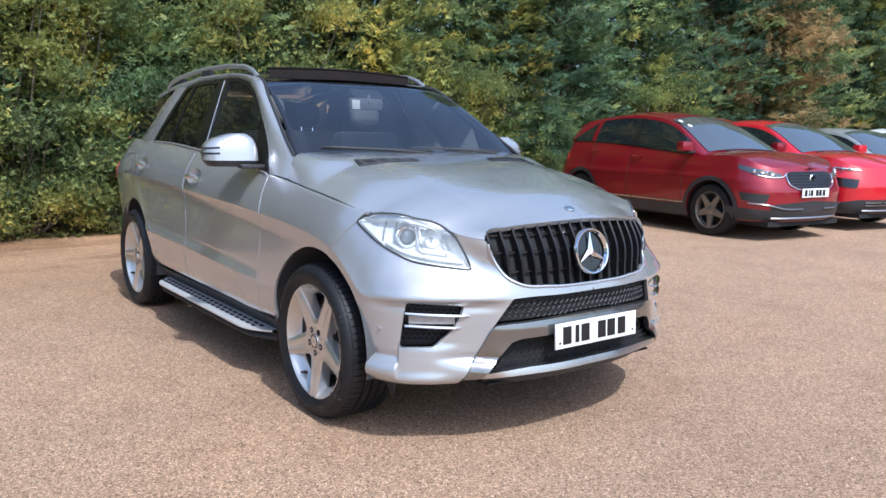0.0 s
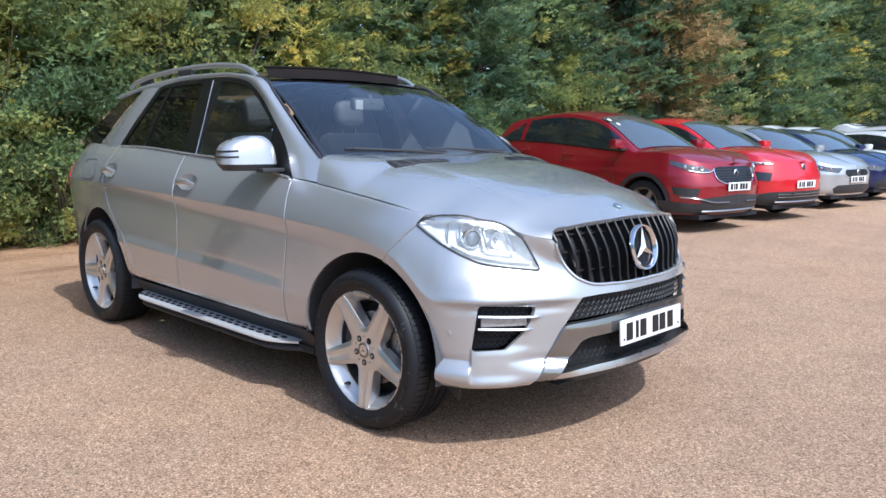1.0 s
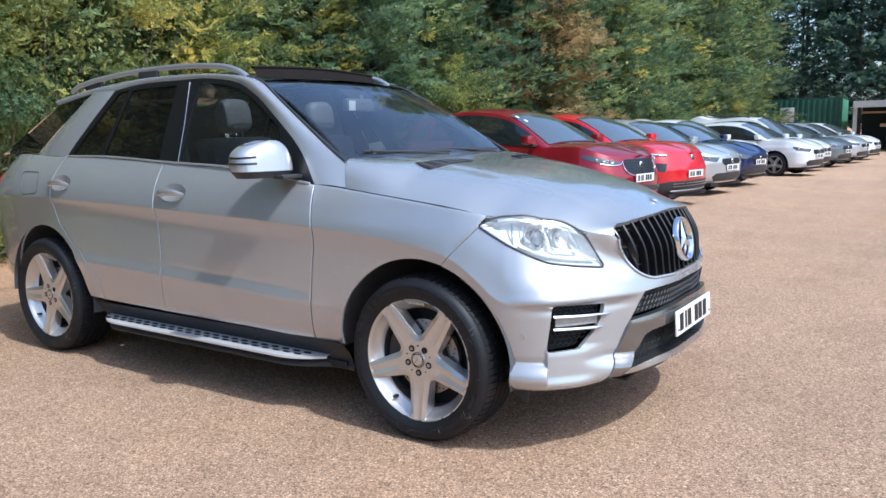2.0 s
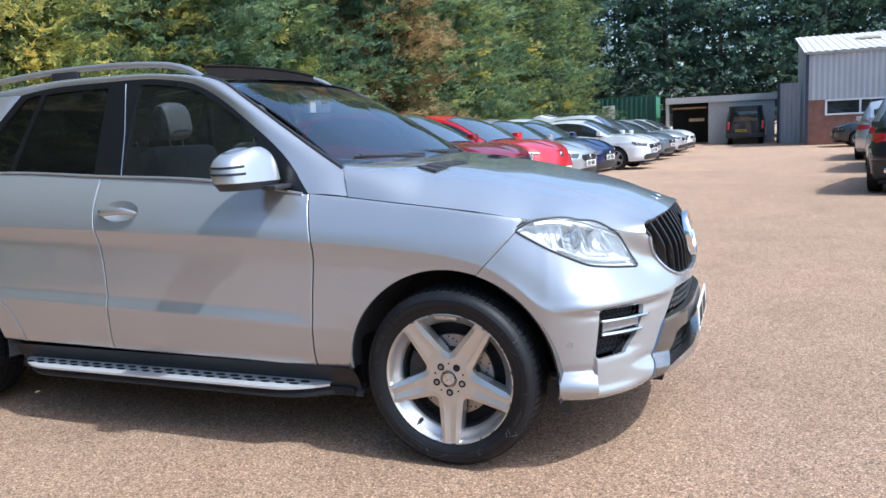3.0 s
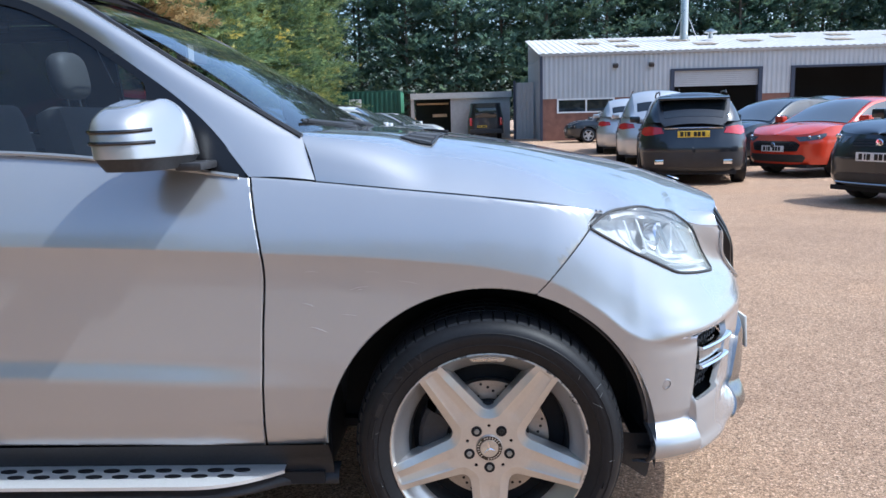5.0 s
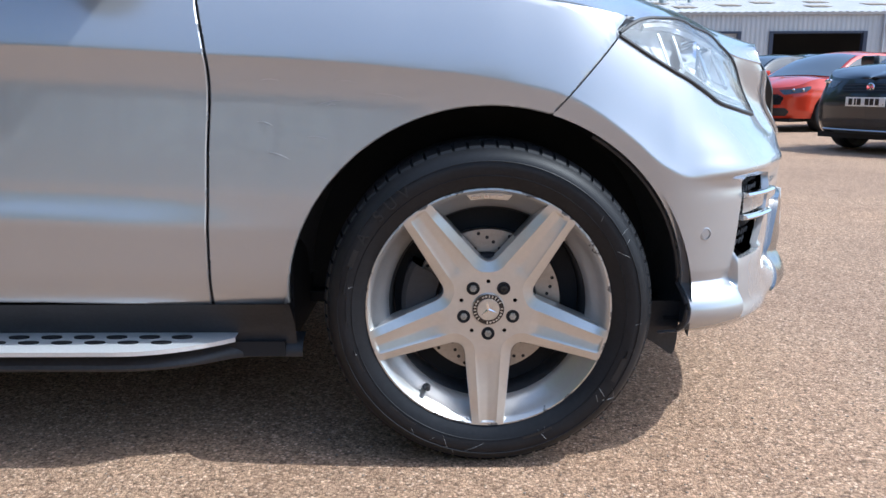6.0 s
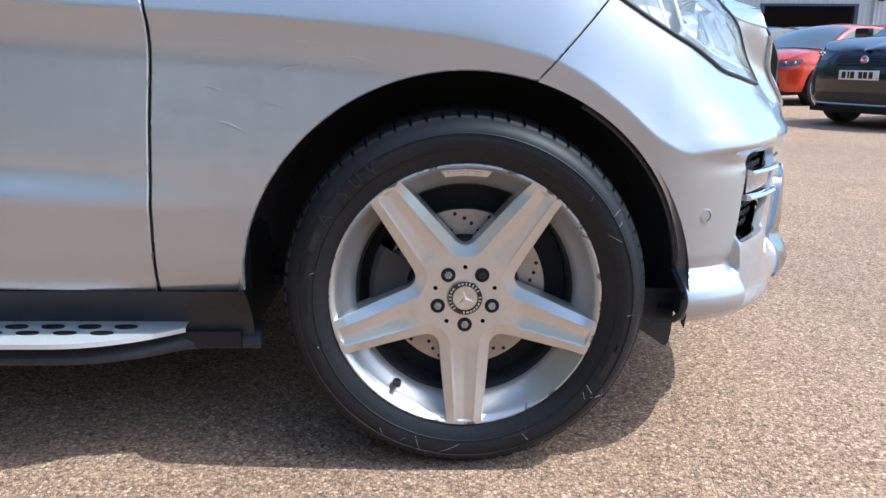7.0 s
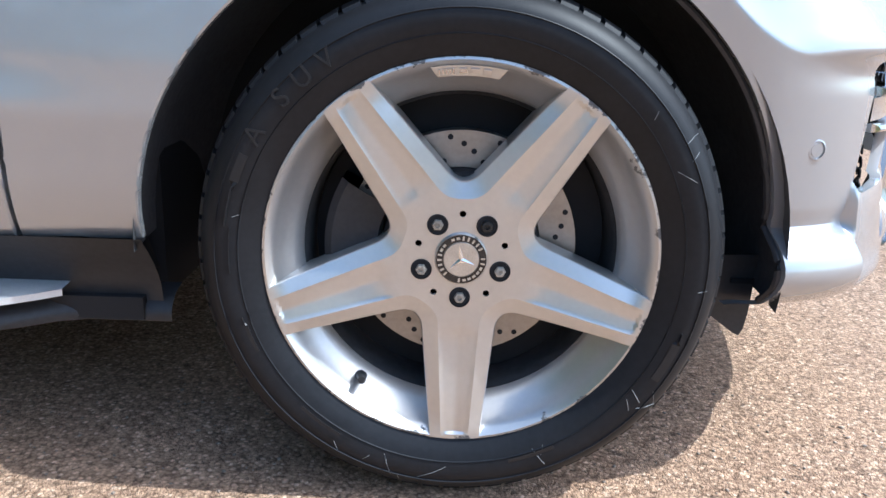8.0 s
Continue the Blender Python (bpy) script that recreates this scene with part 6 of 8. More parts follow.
def make_car(name, label, m, L=4.3, W=1.80, H=1.60, fo=0.88, wb=2.58, R=0.33, hn=0.80, cowl=(-1.25, 1.04), belt=(1.02, 1.08), roof=None, color=None, clad=True,
             group="", rim=None, plate=True, plate_z=0.52, grille=None, lamp=None, lower=None, rails=False, tail=None, nose_slope=0.22, seams=True, rear_plate=None, roof_mat=None, chrome=True):
    car = thing(name, label, "car", m, group)
    hw = W / 2
    pl = [(0, 0), (-0.015, 0.30 * hw), (-0.06, 0.58 * hw), (-0.14, 0.78 * hw), (-0.28, 0.92 * hw), (-0.50, 0.985 * hw), (-0.9, hw), (-0.5 * L, hw), (-L + 0.8, 0.985 * hw), (-L + 0.35, 0.93 * hw), (-L + 0.12, 0.76 * hw), (-L + 0.03, 0.5 * hw), (-L, 0)]
    fine = curve(pl, 500)
    fp = np.r_[0, np.cumsum(np.linalg.norm(np.diff(fine, axis=0), axis=1))]
    PX = lambda x: np.interp(-np.asarray(x, float), -fine[:, 0], fp)  # noqa: E731
    tx = np.gradient(fine[:, 0]) / np.hypot(np.gradient(fine[:, 0]), np.gradient(fine[:, 1]))
    ty = np.gradient(fine[:, 1]) / np.hypot(np.gradient(fine[:, 0]), np.gradient(fine[:, 1]))
    mid = 0.62
    top_x = hermite([-L, -0.72 * L, 1.2 * cowl[0] - 0.2, cowl[0], 0.45 * cowl[0], 0.12 * cowl[0], 0.0], [belt[1] + 0.02, belt[1], belt[0], cowl[1] - 0.05, (cowl[1] + hn) / 2 + 0.03, hn + 0.015, hn - 0.02])

    def hull(p, z, out=0.0):
        p, z = np.broadcast_arrays(np.asarray(p, float), np.asarray(z, float))
        x, y = np.interp(p, fp, fine[:, 0]), np.interp(p, fp, fine[:, 1])
        nx, ny = np.interp(p, fp, ty), -np.interp(p, fp, tx)
        front, rear = smooth(-0.55, -0.05, x), smooth(-L + 0.5, -L + 0.05, x)
        up, dn = np.maximum(z - mid, 0), np.maximum(mid - z, 0)
        d = 0.10 * up + 0.30 * up * up + 0.05 * dn + 0.9 * np.maximum(0.36 - z, 0) ** 1.5
        d = d - 0.012 * np.exp(-((z - mid - 0.13) / 0.03) ** 2) * (1 - front) * (1 - rear)
        d = d + front * (nose_slope * up + 0.25 * np.maximum(0.32 - z, 0)) + rear * (0.12 * up + 0.15 * np.maximum(0.45 - z, 0))
        d = d - out
        return np.stack([x - nx * d, -(y - ny * d), z], -1)

    def hull_in(pts):
        c = np.stack([np.clip(pts[:, 0], -L + 0.8, -0.8) - pts[:, 0], -pts[:, 1], 0 * pts[:, 0]], 1)
        return c / np.maximum(np.linalg.norm(c, axis=1, keepdims=True), 1e-6)

    def on(name_, poly, material, out=0.006, back=0.03, parent=None, label_="", half=True, step=0.04, p_coords=True):
        q = np.array(dense(poly, 0.03), float)
        if not p_coords:
            q[:, 0] = PX(q[:, 0])
        vf = skin(lambda u, v: hull(u, v, out), q, step=step, back=back, inward=hull_in)
        if half:
            return [part(name_, fixed_normals(w), material, parent or car, label_) for w in (vf, mirrored(vf))]
        return part(name_, fixed_normals(joined(vf, mirrored(vf))), material, parent or car, label_)

    color = color or SILVER
    wx = (-fo, -fo - wb)
    ra = R + 0.055
    P1 = fp[-1]
    low = 0.24
    line_top = [(p, float(top_x(np.interp(p, fp, fine[:, 0])))) for p in np.linspace(0, P1, 120)]
    outline = [(0, low), *line_top, (P1, low)]
    holes = []
    for cx in wx:
        holes.append(np.array([(float(PX(cx + ra * math.cos(a))), R + ra * math.sin(a)) for a in np.radians(np.linspace(-30, 210, 40))]))
    vf = skin(lambda u, v: hull(u, v), dense(outline, 0.04), holes, step=0.035, back=0.03, inward=hull_in)
    part("body", fixed_normals(joined(vf, mirrored(vf))), color, car)
    # bonnet
    n0 = 24
    cx0, cz0 = cowl
    cen = hermite([cx0, 0.6 * cx0, 0.2 * cx0, 0.0], [cz0 + 0.02, (cz0 * 0.62 + hn * 0.38) + 0.06, hn + 0.055, hn - 0.02])

    def bon(a, b):
        # a: nose to cowl along the shoulder line; b: edge to centre
        pe = PX(0.0) + (PX(cx0 - 0.05) - PX(0.0)) * a
        e = hull(pe, float(top_x(np.interp(pe, fp, fine[:, 0]))))
        xc = -0.02 + (cx0 + 0.02) * a
        c = np.array((xc, 0, float(cen(xc))))
        w = 1 - b
        return e[0] + (c[0] - e[0]) * b, e[1] * w, e[2] + (c[2] - e[2]) * (1 - w ** 2.4)

    bf = patch(bon, n0, 12)
    part("bonnet", fixed_normals(joined(bf, mirrored(bf))), color, car)
    # cabin
    roof = roof or [(cx0 + 0.05, cz0), (cx0 - 0.80, H - 0.06), (cx0 - 1.25, H), (-0.72 * L, H - 0.03), (-0.93 * L, H - 0.12), (-L + 0.06, 1.10)]
    rx, rz = [r[0] for r in roof][::-1], [r[1] for r in roof][::-1]
    rzf = hermite(rx, rz)
    x_f, x_r = roof[0][0], roof[-1][0]

    def yb(x):
        return float(-hull(PX(x), float(top_x(x)))[1]) - 0.005

    def ye(x):
        t = (rzf(x) - 1.0) / max(H - 1.0, 0.1)
        return float(yb(x) - 0.03 - 0.19 * np.clip(t, 0, 1))

    def drop(x):
        return 0.045 + 0.02 * float(np.clip((rzf(x) - 1.1) / 0.5, 0, 1))

    def top_pt(x, v, out=0.0):
        y = v * ye(x)
        return x + out * 0.3, -y, float(rzf(x)) - drop(x) * abs(v) ** 2.2 + out

    def side_pt(x, t, out=0.0):
        zb, ze = float(top_x(x)) - 0.01, float(rzf(x)) - drop(x)
        ze = max(ze, zb + 0.004)
        y0, y1 = yb(x), ye(x)
        return x, -(y0 + (y1 - y0) * t + 0.02 * math.sin(math.pi * t) + out), zb + (ze - zb) * t

    def xat(a):
        return x_f + (x_r - x_f) * a

    tp = patch(lambda a, b: top_pt(xat(a), 2 * b - 1), 46, 14)
    part("roof", fixed_normals(tp), roof_mat or color, car)
    sp = patch(lambda a, b: side_pt(xat(a), b), 46, 6)
    for w in (sp, mirrored(sp)):
        part("cabin_side", fixed_normals(w), color, car)
    # screens and windows
    xt = roof[1][0]
    part("windscreen", patch(lambda a, b: top_pt(x_f - 0.04 + (xt - x_f + 0.02) * a, -0.93 + 1.86 * b, 0.010), 14, 12), SCREEN_DARK, car, "tinted windscreen")
    part("rear_screen", patch(lambda a, b: top_pt(roof[-2][0] - 0.04 + (x_r - roof[-2][0] + 0.14) * a, -0.86 + 1.72 * b, 0.010), 10, 12), CAR_GLASS, car)
    h_ok = [x for x in np.linspace(x_f, x_r, 200) if float(rzf(x)) - drop(x) - float(top_x(x)) > 0.12]
    wf, wr = max(h_ok), min(h_ok)
    bx = -fo - 0.50 * wb - 0.25
    cxp = -fo - wb + 0.16
    for seg, (a, b) in enumerate(((wf - 0.03, bx + 0.05), (bx - 0.05, cxp), (cxp - 0.10, wr + 0.12))):
        if a - b < 0.15:
            continue
        if seg == 2:
            b = max(b, a - 0.44)
        def win(s, t, a=a, b=b, seg=seg):
            x = a + (b - a) * s
            zt = 0.90 if seg < 2 else 0.84 - 0.66 * s
            return side_pt(x, 0.05 + (zt - 0.05) * t, 0.010)
        w = patch(win, 12, 5)
        for q in (w, mirrored(w)):
            part("side_window", fixed_normals(q), CAR_GLASS, car)
    w = patch(lambda s, t: side_pt(bx + 0.055 - 0.11 * s, 0.05 + 0.86 * t, 0.011), 2, 5)
    for q in (w, mirrored(w)):
        part("door_post", fixed_normals(q), BLACK_GLOSS, car)
    wl = [side_pt(x, 0.03, 0.012) for x in np.linspace(wf, wr + 0.1, 30)]
    if chrome:
        for q in (tube(wl, 0.008, 5),) * 1:
            for w in (q, mirrored(q)):
                part("waist_trim", w, BLACK_GLOSS, car)
    if rails:
        q = tube([(x, -(ye(x) - 0.03), float(rzf(x)) - 0.01 + 0.045 * math.sin(math.pi * t) ** 0.4) for t, x in ((t, xt - 0.25 + (-0.86 * L - xt + 0.25) * t) for t in np.linspace(0, 1, 16))], 0.014, 6)
        for w in (q, mirrored(q)):
            part("roof_rail", w, BLACK_TRIM, car)
    # shut lines
    if seams:
        for xsm in (wx[0] - ra - 0.10, bx, wx[1] + ra * 0.55):
            zz = np.linspace(0.33 if xsm > wx[1] + ra else R + ra + 0.02, float(top_x(xsm)) - 0.02, 16)
            q = tube(hull(np.full(16, PX(xsm)), zz, 0.0015), 0.0035, 4)
            for w in (q, mirrored(q)):
                part("shut_line", w, DARK, car)
        for xh in (bx + 0.14, wx[1] + ra * 0.55 + 0.02):
            q = tube([tuple(hull(PX(xh + 0.10 * (1 - 2 * t)), float(top_x(xh)) - 0.12, 0.012 + 0.018 * math.sin(math.pi * t))) for t in np.linspace(0, 1, 8)], 0.012, 6)
            for w in (q, mirrored(q)):
                part("door_handle", w, color, car)
    # black lower cladding and arch edges
    if clad:
        for s0, s1 in ((wx[0] - ra, wx[1] + ra),):
            q = patch(lambda a, b: tuple(hull(PX(s0 + (s1 - s0) * a), 0.22 + 0.16 * b, 0.010)), 16, 4)
            for w in (q, mirrored(q)):
                part("sill", fixed_normals(w), BLACK_TRIM, car)
        for cx in wx:
            q = patch(lambda a, b: tuple(hull(PX(cx + (ra + 0.055 * b - 0.004) * math.cos(radians(-12 + 204 * a))), max(0.23, R + (ra + 0.055 * b - 0.004) * math.sin(radians(-12 + 204 * a))), 0.010)), 30, 3)
            for w in (q, mirrored(q)):
                part("arch_edge", fixed_normals(w), BLACK_TRIM, car)
    for cx in wx:
        q = patch(lambda a, b: (cx + ra * math.cos(radians(-20 + 220 * a)), -(hw - 0.03 - 0.30 * b), R + ra * math.sin(radians(-20 + 220 * a))), 24, 2)
        for w in (q, mirrored(q)):
            part("arch_liner", fixed_normals(w), DARK, car)
        for s in (-1, 1):
            small_wheel(car, R, cx, s * (hw - 0.025), R, rim or WHEEL_GREY)
    part("floor_pan", box(-L + 0.15, -0.12, -hw + 0.22, hw - 0.22, 0.18, 0.24), DARK, car)
    # face
    lamp = lamp or [(0.50 * hw, hn - 0.045), (0.80 * hw, hn - 0.03), (1.12 * hw, hn + 0.02), (1.20 * hw, hn + 0.01), (1.05 * hw, hn - 0.08), (0.62 * hw, hn - 0.13)]
    lo = on("headlight", lamp, LAMP, label_="clear headlight")
    for o, s in zip(lo, (1, -1)):
        for f_ in (0.35, 0.65):
            q = np.array(lamp)
            c = q.mean(0) + (q[0] - q.mean(0)) * (f_ - 0.5) * 1.6
            e = hull(c[0], c[1] - 0.005, 0.012)
            part("bulb", moved(lathe([(0, 0.012), (0.022, 0.008), (0.03, -0.01)], 14, "x"), pose(e[0], e[1] * s, e[2])), CHROME, o)
    grille = grille or [(0, hn - 0.07), (0.40 * hw, hn - 0.07), (0.44 * hw, hn - 0.13), (0.36 * hw, hn - 0.19), (0, hn - 0.19)]
    go = on("grille", grille, SLAT_BLACK, out=0.005, half=False, label_="black grille")
    gz = [q[1] for q in grille]
    for z in np.arange(min(gz) + 0.03, max(gz) - 0.015, 0.035):
        pm = max(q[0] for q in grille) * 0.92
        q = tube(hull(np.linspace(0, pm, 12), np.full(12, z), 0.009), 0.005, 4)
        part("grille_bar", joined(q, mirrored(q)), BLACK_TRIM, go)
    lower = lower or [(0, 0.43), (0.62 * hw, 0.42), (0.74 * hw, 0.36), (0.66 * hw, 0.27), (0, 0.27)]
    li = on("lower_intake", lower, BLACK_TRIM, half=False)
    if chrome:
        q = tube(hull(np.linspace(0, 0.72 * hw, 14), np.full(14, 0.285), 0.014), 0.012, 6)
        part("skid_bar", joined(q, mirrored(q)), SATIN, li)
    part("badge", moved(lathe([(0, 0.012), (0.045, 0.010), (0.055, 0.0)], 20, "x"), pose(*hull(0.0, float(np.mean(gz)) + 0.01, 0.006))), CHROME, go)
    if plate:
        e = hull(0.0, plate_z, 0.018)
        plate_at(car, pose(e[0], 0, e[2]))
    if rear_plate:
        e = hull(P1, rear_plate, 0.018)
        plate_at(car, pose(e[0], 0, e[2], 0, 0, 180), white=False)
    # mirrors
    for s in (1, -1):
        xm = wf + 0.02
        b = side_pt(xm, 0.0)
        w = joined(moved(box(-0.06, 0.07, -0.11, 0.10, -0.055, 0.075, 0.035), pose(xm - 0.02, b[1] - 0.13, b[2] + 0.10)))
        mo = part("door_mirror", w if s == 1 else mirrored(w), color, car)
        w = box(xm - 0.03, xm + 0.03, b[1] - 0.10, b[1] + 0.03, b[2] + 0.02, b[2] + 0.05, 0.01)
        part("mirror_foot", w if s == 1 else mirrored(w), BLACK_TRIM, mo)
    tail = tail or [(P1 - 0.55 * hw, 0.88), (P1 - 0.60 * hw, 0.98), (P1 - 0.95 * hw, 1.0), (P1 - 1.22 * hw, 0.97), (P1 - 1.18 * hw, 0.88), (P1 - 0.95 * hw, 0.84)]
    on("tail_lamp", tail, RED_LAMP, out=0.010, label_="red tail lamp")
    q = tube([(x_f + 0.03 - 0.05 * t, -0.45 + 0.62 * t, float(rzf(x_f)) + 0.012) for t in np.linspace(0, 1, 6)], 0.008, 5)
    part("wiper", q, BLACK_TRIM, car)
    return car, hull, P1


row = "cars parked along the hedge"
DEEP_RED = paint("deep_red_paint", (0.27, 0.005, 0.017), 0.35)
BRIGHT_RED = paint("bright_red_paint", (0.55, 0.008, 0.018))
NAVY = paint("navy_paint", (0.008, 0.018, 0.085), 0.2)
WHITE = paint("white_paint", (0.72, 0.73, 0.74))
PALE_SILVER = paint("pale_silver_paint", (0.58, 0.59, 0.60), 0.6)
GREY_BLUE = paint("grey_blue_paint", (0.16, 0.19, 0.21), 0.4)
CAR_BLACK = paint("black_car_paint", (0.016, 0.019, 0.025), 0.2)
DARK_BLUE = paint("dark_blue_paint", (0.012, 0.022, 0.035), 0.3)
ORANGE = paint("orange_red_paint", (0.62, 0.045, 0.012), 0.1)

mg, mg_hull, _ = make_car("suv", "deep red compact suv with chrome-edged honeycomb grille by the hedge", pose(-1.84, 7.0, 0.085, 0, 0, -7), L=4.31, W=1.81, H=1.62, fo=0.87, wb=2.585, R=0.335, hn=0.905, cowl=(-1.12, 1.085), belt=(1.06, 1.16),
    color=DEEP_RED, group=row, plate_z=0.60, rails=False, rim=mat("dark_machined_alloy", (0.24, 0.22, 0.20), 0.35, metal=0.7), roof=[(-1.07, 1.085), (-1.90, 1.54), (-2.40, 1.625), (-3.20, 1.60), (-3.85, 1.475), (-4.26, 1.15)], grille=[(0, 0.86), (0.36, 0.86), (0.45, 0.83), (0.42, 0.72), (0.30, 0.66), (0, 0.65)],
    lamp=[(0.47, 0.825), (0.62, 0.850), (0.95, 0.905), (1.18, 0.945), (1.12, 0.885), (0.86, 0.810), (0.52, 0.775)], lower=[(0, 0.50), (0.62, 0.46), (0.72, 0.42), (0.60, 0.36), (0, 0.36)])
# its chrome-edged grille, light bars beside the side intakes, stickers and mesh
q = np.array([(0, 0.868), (0.36, 0.868), (0.455, 0.838), (0.43, 0.715), (0.31, 0.652), (0, 0.640)])
t_ = tube(mg_hull(*curve(q[2:], 30).T, 0.012), 0.007, 6)
part("grille_edge", joined(t_, mirrored(t_)), CHROME, mg, "chrome grille edge")
t_ = tube(mg_hull(*curve([(0.20, 0.40), (0.50, 0.405), (0.72, 0.45), (0.95, 0.47)], 20).T, 0.016), 0.011, 6)
for w_ in (t_, mirrored(t_)):
    part("lower_bright_trim", w_, SKID_METAL, mg, "satin lower trim")
t_ = tube(mg_hull(*curve([(0.44, 0.835), (0.50, 0.800), (0.60, 0.787), (0.86, 0.812)], 14).T, 0.012), 0.008, 6)
for w_ in (t_, mirrored(t_)):
    part("lamp_edge", w_, CHROME, mg, "chrome edge under the lamp")
for p_ in (0.66, 0.80):
    e_ = mg_hull(p_, 0.838 + 0.15 * (p_ - 0.66), 0.016)
    for s_ in (1, -1):
        part("lamp_ring", moved(lathe([(0.0, 0.010), (0.018, 0.008), (0.026, 0.012), (0.034, 0.0)], 16, "x"), pose(e_[0], e_[1] * s_, e_[2], 0, 0, -25 * s_)), CHROME, mg)
t_ = skin(lambda u, v: mg_hull(u, v, 0.010), dense([(0.70, 0.58), (1.05, 0.60), (1.02, 0.50), (0.74, 0.47)], 0.03), step=0.04, back=0.02, inward=(-1, 0, 0))
for w_ in (t_, mirrored(t_)):
    part("side_intake", fixed_normals(w_), BLACK_TRIM, mg)
t_ = skin(lambda u, v: mg_hull(u, v, 0.008), dense([(0, 0.36), (0.95, 0.40), (1.25, 0.42), (1.25, 0.25), (0, 0.25)], 0.03), step=0.05, back=0.02, inward=(-1, 0, 0))
part("lower_cladding", fixed_normals(joined(t_, mirrored(t_))), BLACK_TRIM, mg)
t_ = tube(mg_hull(np.linspace(1.95, 4.0, 30), np.full(30, 0.405), 0.012), 0.009, 6)
for w_ in (t_, mirrored(t_)):
    part("sill_strip", w_, SATIN, mg, "satin strip above the sill")
for y_, z_ in ((-0.55, 0.29), (-0.48, 0.16)):
    part("screen_sticker", moved(lathe([(0, 0.004), (0.035, 0.003), (0.036, 0.0)], 16, "z"), pose(-1.07 - 0.83 * (0.55 + z_), y_, 1.085 + 0.455 * (0.55 + z_) + 0.012, 0, 28, 0)), PLATE_WHITE, mg, "round pale screen sticker")
kona, k_hull, _ = make_car("electric_suv", "bright red closed-nose electric suv parked beside the hedge", pose(-1.78, 9.2, 0.085, 0, 0, -8), L=4.20, W=1.80, H=1.56, fo=0.88, wb=2.60, R=0.325, hn=0.88, cowl=(-1.10, 1.07), belt=(1.03, 1.12),
    color=BRIGHT_RED, group=row, plate_z=0.545, grille=[(0, 0.815), (0.05, 0.81), (0.055, 0.79), (0.05, 0.77), (0, 0.765)],
    lamp=[(0.70, 0.86), (0.92, 0.875), (1.10, 0.89), (1.10, 0.865), (0.90, 0.845), (0.72, 0.835)], lower=[(0, 0.43), (0.62, 0.43), (0.70, 0.38), (0.62, 0.29), (0, 0.29)])
t_ = skin(lambda u, v: k_hull(u, v, 0.008), dense([(0.72, 0.72), (1.02, 0.74), (1.00, 0.62), (0.76, 0.60)], 0.03), step=0.04, back=0.02, inward=(-1, 0, 0))
for w_ in (t_, mirrored(t_)):
    part("main_lamp", fixed_normals(w_), BLACK_GLOSS, kona, "dark lower headlamp")
t_ = tube(k_hull(*curve([(0.70, 0.848), (0.90, 0.862), (1.10, 0.880)], 12).T, 0.014), 0.009, 6)
for w_ in (t_, mirrored(t_)):
    part("running_light", w_, SATIN, kona, "slim bright running light")
t_ = skin(lambda u, v: k_hull(u, v, 0.010), dense([(0, 0.44), (0.70, 0.44), (0.95, 0.40), (1.15, 0.30), (1.10, 0.24), (0, 0.24)], 0.03), step=0.05, back=0.02, inward=(-1, 0, 0))
kl_ = part("lower_cladding", fixed_normals(joined(t_, mirrored(t_))), BLACK_TRIM, kona)
for z_ in (0.40, 0.36):
    t_ = tube(k_hull(np.linspace(0, 0.62, 12), np.full(12, z_), 0.018), 0.008, 5)
    part("intake_bar", joined(t_, mirrored(t_)), SATIN, kl_)
hatch = dict(L=4.2, W=1.78, H=1.48, fo=0.86, wb=2.57, R=0.315, hn=0.76, cowl=(-1.10, 0.98), belt=(0.94, 1.02), clad=False, chrome=False)
make_car("hatchback", "silver five-door hatchback with black grille strip by the hedge", pose(-1.87, 11.9, 0.085, 0, 0, -9), color=PALE_SILVER, group=row, **hatch)
make_car("hatchback", "dark blue hatchback with low black front lip by the hedge", pose(-1.90, 14.4, 0.085, 0, 0, -10), color=NAVY, group=row, **{**hatch, "H": 1.42, "hn": 0.72})
make_car("hatchback", "small white hatchback with black lower face by the hedge", pose(-2.5, 16.9, 0.075, 0, 0, -10), color=WHITE, group=row, **{**hatch, "L": 3.9, "H": 1.52})
make_car("hatchback", "white sporty hatchback with dark wheels by the hedge", pose(-1.45, 19.2, 0.05, 0, 0, -10), color=WHITE, group=row, **{**hatch, "L": 4.3, "H": 1.46})
make_car("estate_car", "tall white estate car with grey roof rails by the hedge", pose(-1.7, 22.2, 0.01, 0, 0, -11), color=WHITE, group=row, **{**hatch, "L": 4.6, "H": 1.66, "rails": True})
make_car("hatchback", "dark grey hatchback parked by the hedge", pose(-1.5, 25.2, 0, 0, 0, -11), color=GREY_BLUE, group=row, **hatch)
make_car("hatchback", "pale silver hatchback parked by the hedge", pose(-1.3, 28.2, 0, 0, 0, -11), color=PALE_SILVER, group=row, **hatch)
make_car("hatchback", "white hatchback at the far end of the row", pose(-1.2, 31.2, 0, 0, 0, -11), color=WHITE, group=row, **hatch)

